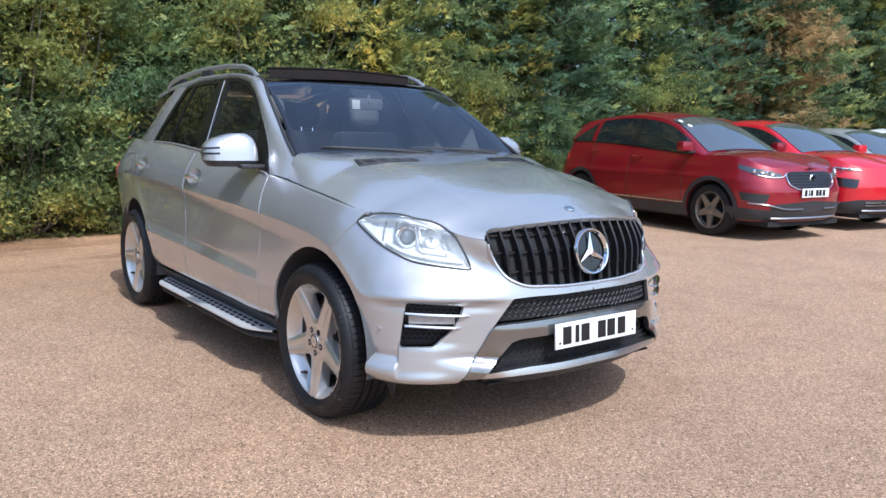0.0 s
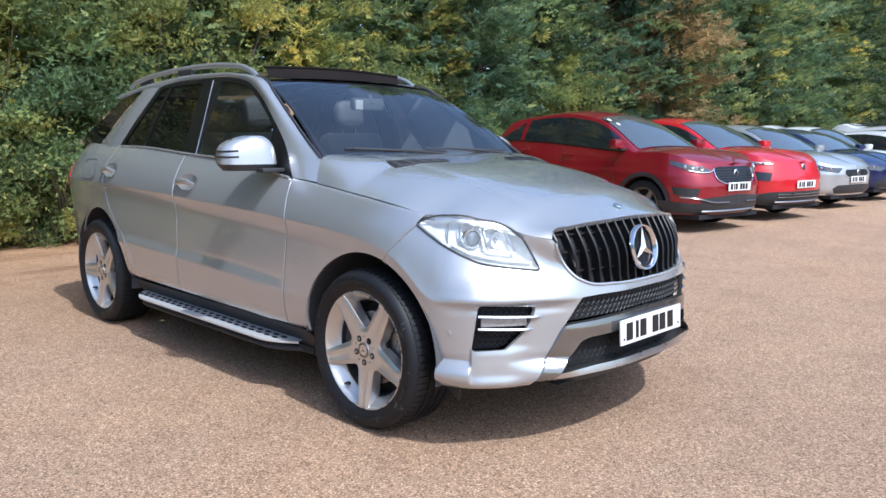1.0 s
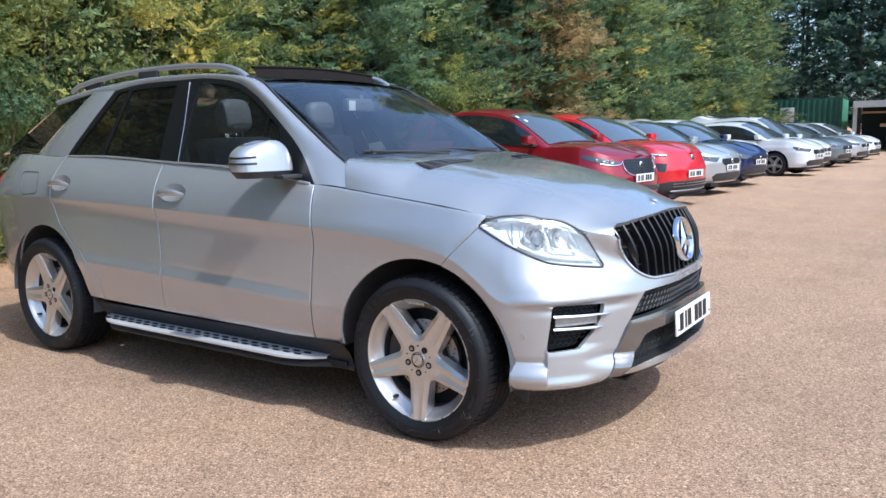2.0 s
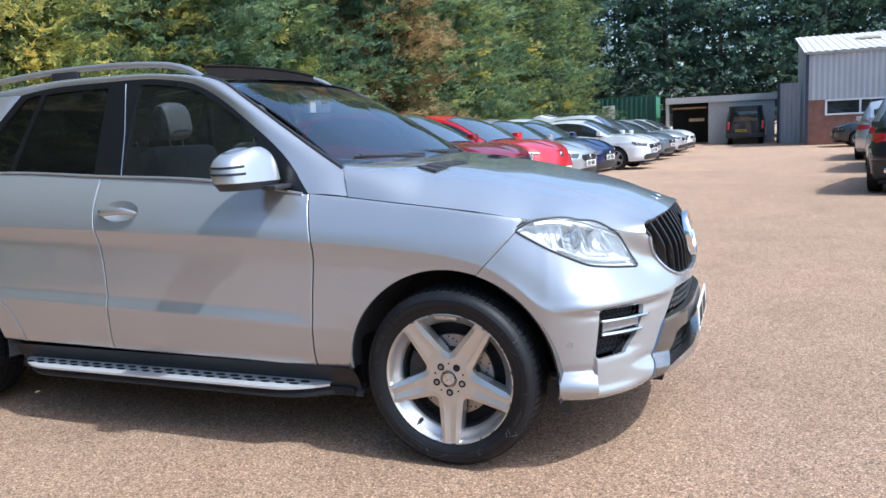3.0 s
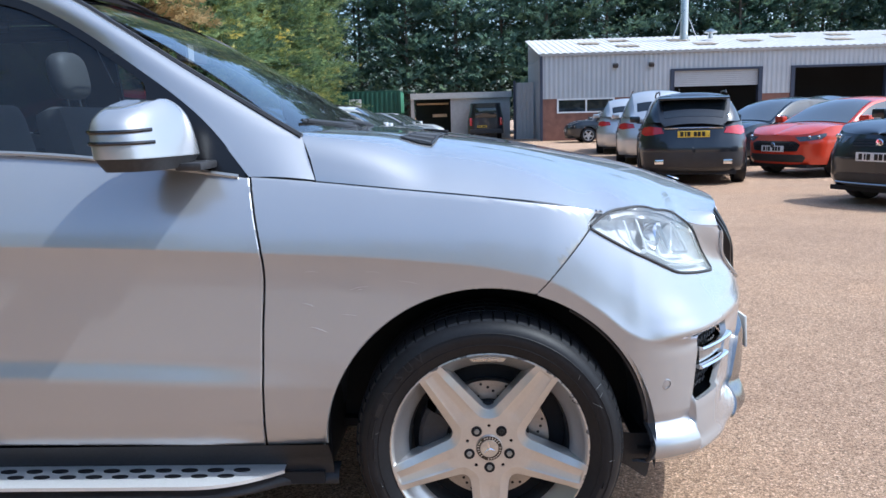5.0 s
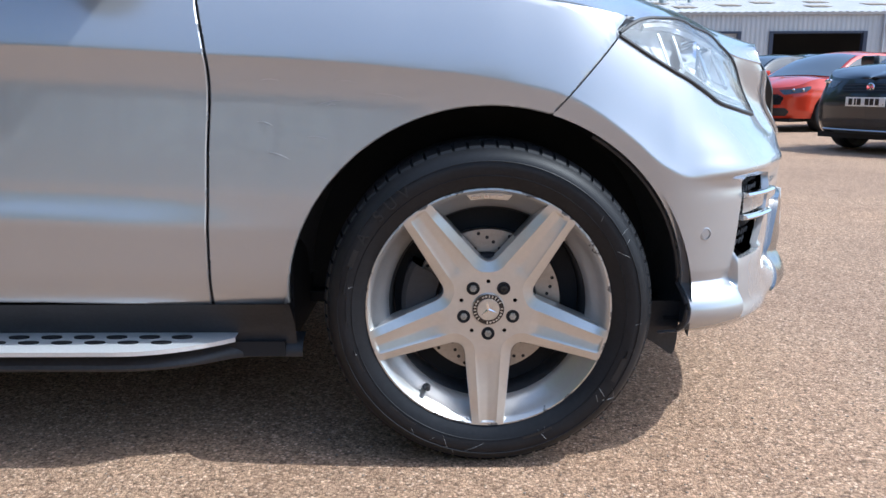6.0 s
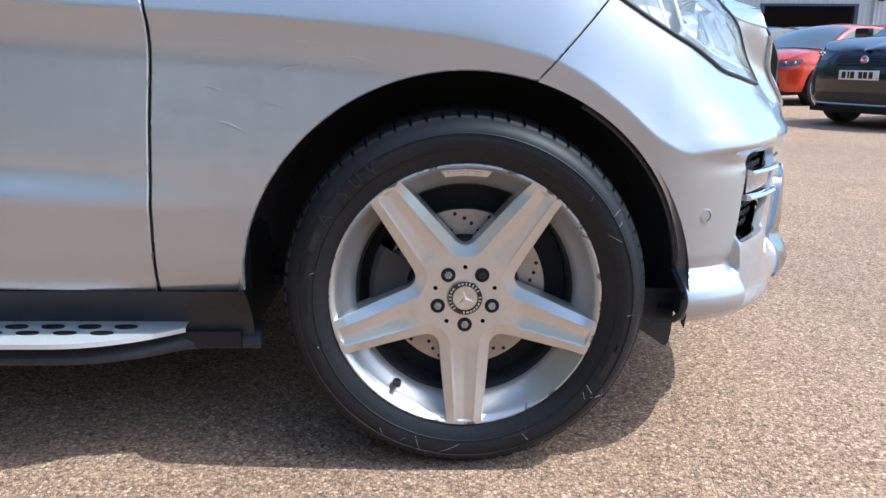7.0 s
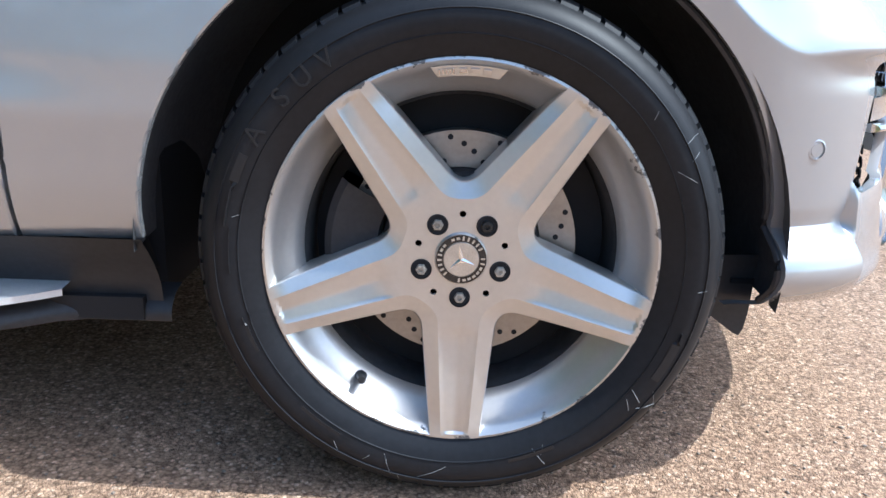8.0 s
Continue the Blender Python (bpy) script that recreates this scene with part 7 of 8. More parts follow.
# the cars on the other side of the yard; the nearest shows its tail
other = "cars parked across the yard"
gla, g_hull, gp = make_car("suv", "black compact suv seen from behind with lit-red lamps", pose(4.62, 14.75, 0, 0, 0, 78), L=4.42, W=1.86, H=1.56, fo=0.90, wb=2.70, R=0.35, hn=0.85, cowl=(-1.2, 1.05), belt=(1.0, 1.06), color=CAR_BLACK, group=other,
    rails=True, rear_plate=0.865, roof=[(-1.15, 1.05), (-1.95, 1.48), (-2.4, 1.55), (-3.2, 1.545), (-3.95, 1.47), (-4.36, 1.04)])
for z_, mt, o_ in ((0.965, SATIN, 0.016),):
    t_ = tube(g_hull(np.linspace(gp, gp - 0.50, 10), np.full(10, z_), o_), 0.014, 6)
    part("tailgate_strip", joined(t_, mirrored(t_)), mt, gla, "satin tailgate strip")
t_ = skin(lambda u, v: g_hull(u, v, 0.012), dense([(gp, 0.56), (gp - 0.9, 0.56), (gp - 0.9, 0.30), (gp, 0.30)], 0.03), step=0.05, back=0.02, inward=(1, 0, 0))
rb_ = part("rear_bumper", fixed_normals(joined(t_, mirrored(t_))), BLACK_TRIM, gla)
for s_ in (1, -1):
    e_ = g_hull(gp - 0.56, 0.40, 0.02) * np.array((1, s_, 1))
    part("exhaust_tip", moved(box(-0.03, 0.03, -0.075, 0.075, -0.04, 0.04, 0.015), pose(*e_)), CHROME, rb_, "chrome exhaust tip")
part("roof_spoiler", moved(box(-0.16, 0.12, -0.58, 0.58, -0.018, 0.018, 0.015), pose(-4.02, 0, 1.475, 0, -8, 0)), CAR_BLACK, gla)
suv_kit = dict(L=4.6, W=1.88, H=1.66, fo=0.9, wb=2.75, R=0.36, hn=0.92, cowl=(-1.2, 1.1), belt=(1.06, 1.12), rails=True)
make_car("suv", "silver grey tall suv parked tail-on behind the black one", pose(5.2, 20.3, 0, 0, 0, 79), color=PALE_SILVER, group=other, rear_plate=0.9, **suv_kit)
make_car("suv", "pale silver off-roader parked in the same line", pose(5.45, 25.4, 0, 0, 0, 80), color=PALE_SILVER, group=other, rear_plate=0.9, **{**suv_kit, "H": 1.60})
make_car("hatchback", "orange-red small hatchback with black lower grille", pose(5.55, 11.85, 0, 0, 0, 206), L=4.06, W=1.77, H=1.44, fo=0.84, wb=2.54, R=0.325, hn=0.78, cowl=(-1.02, 0.97), belt=(0.95, 1.04), color=ORANGE, clad=False, chrome=False, group=other,
         grille=[(0, 0.66), (0.44, 0.66), (0.56, 0.60), (0.50, 0.48), (0, 0.46)], lower=[(0, 0.42), (0.60, 0.42), (0.66, 0.36), (0.60, 0.28), (0, 0.28)])
make_car("suv", "black suv with tall barred grille and white plate", pose(4.95, 6.95, 0, 0, 0, 206), color=CAR_BLACK, group=other, plate_z=0.63, **{**suv_kit, "rails": False})
make_car("hatchback", "very dark blue hatchback parked nose to the yard", pose(5.35, 15.2, 0, 0, 0, 205), color=DARK_BLUE, group=other, **{**hatch, "H": 1.50})
make_car("hatchback", "black hatchback parked nose to the yard", pose(7.1, 18.2, 0, 0, 0, 205), color=CAR_BLACK, group=other, **{**hatch, "H": 1.50})
make_car("hatchback", "dark grey hatchback by the workshop wall", pose(4.1, 31.9, 0, 0, 0, 183), color=CAR_BLACK, group=other, **hatch)

# ---- workshop, shed, container, van ----
CLADDING = mat("grey_cladding", (0.42, 0.44, 0.46), 0.5, metal=0.1, spread=0.10, scale=1.2)
ROOF_SHEET = mat("pale_roof_sheet", (0.64, 0.61, 0.58), 0.6, spread=0.16, scale=0.9)
ROOF_LIGHT = mat("brown_roof_light", (0.34, 0.27, 0.20), 0.5, spread=0.3)
BLUE_TRIM = mat("navy_trim", (0.035, 0.045, 0.075), 0.45, spread=0.1)
BRICK = mat("red_brown_brick", (0.20, 0.10, 0.075), 0.85, spread=0.35, scale=3, fine=30, bump=0.003, bump_scale=60)
SHUTTER = mat("pale_shutter", (0.42, 0.43, 0.44), 0.45, spread=0.08)
RENDERED = mat("pale_render", (0.50, 0.49, 0.47), 0.85, spread=0.12)
GREEN_BOX = mat("green_container", (0.022, 0.085, 0.058), 0.55, spread=0.25, scale=1.5)
# near-black inner walls and floor: the shade of the open bays as colour
WORK_SHADE = mat("unlit_interior", (0.03, 0.032, 0.035), 0.9, spread=0.3, scale=0.8)
BX0, BX1, BY, EAVE = 3.38, 34.0, 34.7, 3.95


def ribbed(x0, x1, z0, z1, y, pitch=0.22, depth=0.014):
    """Trapezoid sheeting that faces -y."""
    xs, off = [], []
    x = x0
    while x < x1 - 1e-6:
        for dx, d in ((0, 0), (0.35, 0), (0.5, depth), (0.85, depth)):
            xs.append(min(x + dx * pitch, x1))
            off.append(d)
        x += pitch
    xs.append(x1)
    off.append(0)
    v = [(a, y - d, z) for a, d in zip(xs, off) for z in (z0, z1)]
    return v, [(2 * k, 2 * k + 2, 2 * k + 3, 2 * k + 1) for k in range(len(xs) - 1)]


shop = thing("workshop_building", "long grey ribbed-metal workshop with brick plinth and open shutters", "building", kind="")
DOORS = [(9.42, 13.45), (14.95, 19.25), (21.5, 25.7)]
DTOP = 3.08
spans, x = [], BX0
for a, b in DOORS:
    spans.append((x, a))
    x = b
spans.append((x, BX1))
for a, b in spans:
    part("wall_cladding", ribbed(a, b, 1.95, EAVE, BY), CLADDING, shop, sharp=20)
    if a == BX0:
        part("brick_plinth", joined(box(a, 4.05, BY + 0.0, BY + 0.25, 0, 1.95), box(6.75, b, BY, BY + 0.25, 0, 1.95), box(4.05, 6.75, BY, BY + 0.25, 0, 1.27)), BRICK, shop, "red-brown brick plinth")
    else:
        part("brick_plinth", box(a, b, BY, BY + 0.25, 0, 1.95), BRICK, shop)
for a, b in DOORS:
    part("wall_cladding", ribbed(a, b, DTOP, EAVE, BY), CLADDING, shop, sharp=20)
    f_ = part("door_frame", joined(box(a - 0.10, a + 0.08, BY - 0.07, BY + 0.2, 0, DTOP + 0.10), box(b - 0.08, b + 0.10, BY - 0.07, BY + 0.2, 0, DTOP + 0.10), box(a + 0.08, b - 0.08, BY - 0.07, BY + 0.2, DTOP, DTOP + 0.10)), BLUE_TRIM, shop, "navy door frame")
    down = 0.72 if a < 10 else 0.0
    if down:
        for k in range(8):
            part("shutter_slat", box(a + 0.08, b - 0.08, BY + 0.05, BY + 0.075, DTOP - 0.09 * (k + 1), DTOP - 0.09 * k - 0.008), SHUTTER, f_)
# window
part("window_frame", joined(box(4.05, 6.75, BY - 0.02, BY + 0.10, 1.27, 1.34), box(4.05, 6.75, BY - 0.02, BY + 0.10, 1.88, 1.95), *[box(x - 0.04, x + 0.04, BY - 0.02, BY + 0.10, 1.34, 1.88) for x in (4.09, 5.42, 6.71)]), WHITE, shop, "white window frame")
for a, b in ((4.13, 5.38), (5.46, 6.67)):
    part("pane", box(a, b, BY + 0.03, BY + 0.05, 1.34, 1.88), CAR_GLASS, shop)
part("corner_post", box(BX0 - 0.12, BX0, BY - 0.08, BY + 0.15, 0, EAVE), BLUE_TRIM, shop)
part("eave_trim", box(BX0 - 0.12, BX1, BY - 0.14, BY - 0.04, EAVE - 0.03, EAVE + 0.07), CLADDING, shop)
v_, f_ = ribbed(BX0 - 0.2, BX1, 0, 1, 0, 0.33, 0.030)
rise = 1.42
roof_v = [(a, BY - 0.2 + 9.0 * z, EAVE + 0.06 + rise * z - y) for a, y, z in v_]
part("roof_sheet", (roof_v, f_), ROOF_SHEET, shop, "pale ribbed roof", sharp=20)
for k, (a, r) in enumerate(((6.2, 0.55), (7.8, 0.30), (8.0, 0.70), (11.0, 0.62), (11.6, 0.30), (14.2, 0.45), (16.6, 0.66), (18.3, 0.35), (19.6, 0.70), (21.8, 0.5), (24.5, 0.6))):
    y0 = BY - 0.2 + 9.0 * r
    part("roof_light", moved(box(-0.5, 0.5, -0.55, 0.55, 0.05, 0.075), pose(a, y0, EAVE + 0.06 + rise * r, math.degrees(math.atan2(rise, 9)), 0, 0)), ROOF_LIGHT, shop, "brown roof light")
part("side_wall", box(BX0, BX0 + 0.2, BY + 0.25, BY + 9, 0, EAVE), CLADDING, shop)
part("back_wall", box(BX0, BX1, BY + 9, BY + 9.2, 0, EAVE + 1.4), CLADDING, shop)
part("inner_wall", box(BX0 + 0.3, BX1, BY + 6, BY + 6.1, 0, EAVE), WORK_SHADE, shop)
part("shop_floor", box(BX0 + 0.2, BX1, BY, BY + 9, 0.0, 0.02), WORK_SHADE, shop)
for x in (6.75, 8.4, 20.3):
    part("wall_lamp", joined(moved(box(-0.12, 0.12, -0.10, 0.10, -0.09, 0.09, 0.03), pose(x, BY - 0.16, 3.40, 20, 0, 0)), box(x - 0.03, x + 0.03, BY - 0.12, BY, 3.38, 3.42)), BLACK_TRIM, shop)
part("downpipe", tube([(20.05, BY - 0.10, EAVE), (20.05, BY - 0.10, 0.0)], 0.05, 8), CLADDING, shop)
flue = thing("flue", "tall galvanised flue pipe standing behind the workshop roof", "chimney")
part("pipe", tube([(11.35, BY + 5.5, 4.4), (11.35, BY + 5.5, 9.2)], 0.22, 14), SATIN, flue)
part("cowl", lathe([(0.0, 0.5), (0.34, 0.34), (0.34, 0.28), (0.12, 0.28), (0.12, 0.0)], 14, "z"), SATIN, flue).location = (12.6, BY + 5.0, 4.95)
for dx in (-0.8, 0.9):
    part("stay", tube([(11.35, BY + 5.5, 6.6), (11.35 + dx, BY + 5.5, 4.5)], 0.02, 5), SATIN, flue)

shed = thing("low_shed", "low pale rendered shed with open dark bay and metal gate", "shed")
SY = 42.0
part("front_wall", box(-1.15, 2.2, SY, SY + 0.2, 0, 2.25), RENDERED, shed)
part("end_pier", box(-3.4, -3.22, SY, SY + 0.2, 0, 2.25), RENDERED, shed)
part("fascia", box(-3.4, 2.3, SY - 0.15, SY + 0.15, 2.25, 2.58), RENDERED, shed)
part("flat_roof", box(-3.4, 2.3, SY + 0.15, SY + 6, 2.48, 2.58), ROOF_SHEET, shed)
part("bay_back", box(-3.4, 2.3, SY + 4, SY + 4.2, 0, 2.48), WORK_SHADE, shed)
part("bay_shelf", joined(box(-3.1, -1.3, SY + 0.6, SY + 1.2, 1.95, 2.05, 0.02), box(-2.2, -1.4, SY + 0.5, SY + 1.0, 1.25, 1.42, 0.03)), mat("pale_timber", (0.45, 0.32, 0.20), 0.7, spread=0.2), shed)
gate = thing("yard_gate", "grey sheet metal side wall closing the gap beside the workshop", "gate")
part("gate_sheet", ribbed(2.3, BX0 - 0.12, 0.0, 2.9, BY + 4.0, 0.2), CLADDING, gate, sharp=20)
part("gate_post", box(2.22, 2.34, BY + 3.9, BY + 4.1, 0, 3.0), BLUE_TRIM, gate)
box_ = thing("shipping_container", "green ribbed steel shipping container behind the parked cars", "container")
part("container_side", ribbed(-10.2, -4.15, 0.15, 2.75, 43.5, 0.28, 0.04), GREEN_BOX, box_, sharp=20)
part("container_end", moved(ribbed(-1.2, 1.2, 0.15, 2.75, 0, 0.28, 0.04), pose(-4.15, 44.7, 0, 0, 0, 90)), mat("green_door", (0.10, 0.28, 0.17), 0.55, spread=0.15), box_, sharp=20)
part("container_roof", box(-10.2, -4.15, 43.5, 45.9, 2.75, 2.85), GREEN_BOX, box_)
for x in (-10.2, -4.15):
    part("container_post", box(x - 0.06, x + 0.06, 43.42, 43.54, 0.0, 2.85), GREEN_BOX, box_)
board = thing("notice_board", "small pale board on posts beside the container", "sign")
part("panel", box(-6.9, -6.2, 41.9, 41.95, 1.6, 2.35, 0.01), RENDERED, board)
for x in (-6.8, -6.3):
    part("post", box(x - 0.03, x + 0.03, 41.95, 42.0, 0, 2.35), SATIN, board)

van = thing("van", "dark grey panel van parked tail-on by the shed", "van")
VAN_P = paint("dark_van_paint", (0.02, 0.024, 0.03), 0.2)
vx, vy = 0.77, 39.0
part("body", fixed_normals(patch(lambda a, b: (vx + (0.98 - 0.16 * smooth(0.35, 1.0, b)) * math.copysign(abs(math.cos(math.pi * 2 * a)) ** 0.35, math.cos(math.pi * 2 * a)), vy + 2.3 + 2.3 * math.copysign(abs(math.sin(math.pi * 2 * a)) ** 0.25, math.sin(math.pi * 2 * a)), 0.32 + 1.58 * b), 48, 10, wrap=True)), VAN_P, van)
part("roof", box(vx - 0.79, vx + 0.79, vy + 0.1, vy + 4.5, 1.86, 1.92, 0.03), VAN_P, van)
part("rear_window", box(vx - 0.56, vx + 0.56, vy - 0.03, vy + 0.02, 1.15, 1.66, 0.01), CAR_GLASS, van)
part("bumper", box(vx - 0.86, vx + 0.86, vy - 0.10, vy + 0.1, 0.32, 0.55, 0.03), BLACK_TRIM, van)
for s_ in (-1, 1):
    part("tail_lamp", box(vx + s_ * 0.80 - 0.06, vx + s_ * 0.80 + 0.06, vy - 0.03, vy + 0.05, 0.75, 1.15, 0.01), RED_LAMP, van)
    for yy in (0.9, 3.7):
        small_wheel(van, 0.33, vx + s_ * 0.84, vy + yy, 0.33, WHEEL_GREY)
for o_ in van.children:
    if o_.name.startswith("wheel"):
        o_.matrix_basis = o_.matrix_basis @ pose(0, 0, 0, 0, 0, 90 if o_.location.x < vx else -90)
plate_at(van, pose(vx - 0.2, vy - 0.11, 0.70, 0, 0, -90), white=False)

# ---- trees ----
def leaf_mat(name, colors, trans=0.35):
    """Foliage whose hue changes in patches, as sunlit and shaded clumps put into the colour, from spray to spray and a
    little from tree to tree.
    """
    m = bpy.data.materials.new(name)
    m.use_nodes = True
    n, l = m.node_tree.nodes, m.node_tree.links
    b = n["Principled BSDF"]
    b.inputs["Roughness"].default_value = 0.5
    b.inputs["Specular IOR Level"].default_value = 0.22
    geo, info = n.new("ShaderNodeNewGeometry"), n.new("ShaderNodeObjectInfo")
    ramp = n.new("ShaderNodeValToRGB")
    els = ramp.color_ramp.elements
    while len(els) < len(colors):
        els.new(0.5)
    for k, (e, c) in enumerate(zip(els, colors)):
        e.position = k / (len(colors) - 1)
        e.color = (*c, 1)
    tc, noi = n.new("ShaderNodeTexCoord"), n.new("ShaderNodeTexNoise")
    noi.inputs["Scale"].default_value = 0.95
    noi.inputs["Detail"].default_value = 3.0
    l.new(tc.outputs["Object"], noi.inputs["Vector"])
    add = n.new("ShaderNodeMath")
    add.operation = "MULTIPLY_ADD"
    add.inputs[1].default_value = 0.26
    l.new(geo.outputs["Random Per Island"], add.inputs[0])
    sub = n.new("ShaderNodeMapRange")
    sub.inputs["From Min"].default_value, sub.inputs["From Max"].default_value = 0.30, 0.70
    sub.inputs["To Min"].default_value, sub.inputs["To Max"].default_value = -0.28, 0.82
    l.new(noi.outputs["Fac"], sub.inputs["Value"])
    l.new(sub.outputs["Result"], add.inputs[2])
    l.new(add.outputs[0], ramp.inputs["Fac"])
    hsv = n.new("ShaderNodeHueSaturation")
    mr = n.new("ShaderNodeMapRange")
    mr.inputs["To Min"].default_value, mr.inputs["To Max"].default_value = 0.75, 1.3
    l.new(info.outputs["Random"], mr.inputs["Value"])
    l.new(mr.outputs["Result"], hsv.inputs["Value"])
    l.new(ramp.outputs["Color"], hsv.inputs["Color"])
    l.new(hsv.outputs["Color"], b.inputs["Base Color"])
    tr, mix = n.new("ShaderNodeBsdfTranslucent"), n.new("ShaderNodeMixShader")
    mix.inputs["Fac"].default_value = trans
    l.new(hsv.outputs["Color"], tr.inputs["Color"])
    l.new(b.outputs["BSDF"], mix.inputs[1])
    l.new(tr.outputs["BSDF"], mix.inputs[2])
    l.new(mix.outputs["Shader"], n["Material Output"].inputs["Surface"])
    return m


# leaf hues, stretched from dark to pale yellow to paint in shaded and sunlit clumps
GREEN = leaf_mat("conifer_green", [(0.095, 0.150, 0.085), (0.180, 0.260, 0.120), (0.30, 0.365, 0.140), (0.66, 0.56, 0.19)], 0.5)
DARK_GREEN = leaf_mat("conifer_dark", [(0.078, 0.130, 0.088), (0.125, 0.200, 0.118), (0.185, 0.265, 0.135), (0.31, 0.35, 0.15)], 0.5)
FAR_GREEN = leaf_mat("far_conifer", [(0.095, 0.160, 0.135), (0.140, 0.225, 0.170), (0.195, 0.285, 0.180), (0.27, 0.34, 0.18)], 0.5)
YELLOW = leaf_mat("yellow_green_leaves", [(0.105, 0.150, 0.070), (0.24, 0.285, 0.100), (0.48, 0.45, 0.130), (0.84, 0.66, 0.18)], 0.5)
BROWN = leaf_mat("brown_fronds", [(0.20, 0.21, 0.095), (0.46, 0.35, 0.165), (0.62, 0.44, 0.21), (0.74, 0.53, 0.28)], 0.5)
BARK = mat("bark", (0.13, 0.105, 0.080), 0.9, spread=0.4, scale=3, fine=20, bump=0.01, bump_scale=25)
LITTER = leaf_mat("verge_plants", [(0.10, 0.075, 0.045), (0.10, 0.11, 0.03), (0.14, 0.15, 0.035), (0.2, 0.16, 0.08)])


def sprays(rng, base, direction, length, blades=6, width=0.15):
    """Feathered sprays of narrow triangles: one at each base along its direction."""
    n = len(base)
    d = direction / np.linalg.norm(direction, axis=1, keepdims=True)
    ref = rng.normal(size=(n, 3)) * 0.7 + np.array((0, 0, 1.0))
    s = np.cross(d, ref)
    s /= np.maximum(np.linalg.norm(s, axis=1, keepdims=True), 1e-6)
    tri = []
    for j in range(blades):
        side = (-1, 1)[j % 2]
        t = (0.10 + 0.75 * (j // 2) / max(1, (blades - 1) // 2)) if j < blades - 1 else 0.55
        ang = 0.75 if j < blades - 1 else 0.0
        o = base + d * (length * t)[:, None]
        bd = d * math.cos(ang) + s * side * math.sin(ang) + rng.normal(size=(n, 3)) * 0.22
        ln = (length * (0.62 - 0.30 * t))[:, None]
        pr = np.cross(bd, ref)
        pr /= np.maximum(np.linalg.norm(pr, axis=1, keepdims=True), 1e-6)
        w = ln * width
        tri.append(np.stack([o - pr * w, o + pr * w * 1.2, o + bd * ln], 1))
    q = np.stack(tri, 1)
    return q.reshape(-1, 3, 3)


def quad_mesh(q):
    n = len(q)
    return q.reshape(-1, 3), np.arange(3 * n).reshape(n, 3)


def fast_mesh(name, q, material, parent):
    me = bpy.data.meshes.new(name)
    v, f = quad_mesh(q)
    me.vertices.add(len(v))
    me.vertices.foreach_set("co", v.astype(np.float32).ravel())
    me.loops.add(3 * len(f))
    me.loops.foreach_set("vertex_index", f.ravel().astype(np.int32))
    me.polygons.add(len(f))
    me.polygons.foreach_set("loop_start", np.arange(0, 3 * len(f), 3, dtype=np.int32))
    me.update(calc_edges=True)
    me.materials.append(material)
    ob = new(name, me)
    ob.parent = parent
    return ob


def conifer(seed, h, w, limbs, per_limb, size, material, label, low=0.3, name="conifer_tree"):
    """A hedge conifer: trunk, tapering limbs that rise and droop, each carrying a few dense fronds with gaps between."""
    rng = np.random.default_rng(seed)
    tree = thing(name, label, "tree", group="trees along the yard")
    lean = rng.normal(size=2) * 0.15
    tp = [(lean[0] * t * t, lean[1] * t * t, h * t) for t in np.linspace(0, 0.97, 9)]
    part("trunk", tube(tp, np.linspace(0.12, 0.015, 9) * (h / 9), 8), BARK, tree)
    limb_v, bases, dirs, lens = [], [], [], []
    for k in range(limbs):
        t = low / h + (1 - low / h) * (k + rng.random()) / limbs
        z = h * t * 0.97
        a = rng.random() * 2 * math.pi
        reach = w * (1 - t ** 1.8) ** 0.75 * (0.60 + 0.55 * rng.random()) + 0.15
        up = 0.30 + 0.55 * rng.random()
        s = np.linspace(0, 1, 7)
        px, py = lean[0] * t * t + np.cos(a) * reach * s, lean[1] * t * t + np.sin(a) * reach * s
        pz = z + reach * (up * s - 0.35 * s ** 3)
        pts = np.stack([px, py, pz], 1)
        if k % 2 == 0:
            limb_v.append(tube(pts[:6], np.linspace(0.028, 0.006, 6), 4))
        # fronds: flat fans that leave the limb at a slant and lift at their tips
        fronds = 8
        each = max(3, per_limb // fronds)
        for f in range(fronds):
            u0 = 0.18 + 0.82 * (f + 0.6 * rng.random()) / fronds
            root = np.array([np.interp(u0 * 6, np.arange(7), pts[:, q]) for q in range(3)]) + rng.normal(size=3) * 0.07
            fa = a + (1 if f % 2 else -1) * (0.25 + 0.6 * rng.random())
            axis = np.array((math.cos(fa), math.sin(fa), 0.10 + 0.45 * rng.random()))
            across = np.array((-math.sin(fa), math.cos(fa), rng.normal() * 0.25))
            ln = (0.42 + 0.32 * rng.random()) * (0.6 + 0.4 * w / 2.2) * size / 0.25
            v = rng.random(each)
            b = root + axis * (v * ln)[:, None] + across * (rng.normal(size=each) * 0.30 * ln * (1.1 - v))[:, None] + rng.normal(size=(each, 3)) * 0.035 + np.array((0, 0, -0.10)) * (v * v)[:, None]
            d = axis + across * (rng.normal(size=each) * 0.65)[:, None] + rng.normal(size=(each, 3)) * 0.22
            bases.append(b)
            dirs.append(d)
            lens.append(size * (0.50 + 0.55 * rng.random(each)))
    tagged(part("branching", joined(*limb_v), BARK, tree), kind="stuff")
    q = sprays(rng, np.vstack(bases), np.vstack(dirs), np.concatenate(lens), width=0.24)
    q[..., 2] = np.maximum(q[..., 2], 0.02)
    fast_mesh("crown", q, material, tree)
    return tree


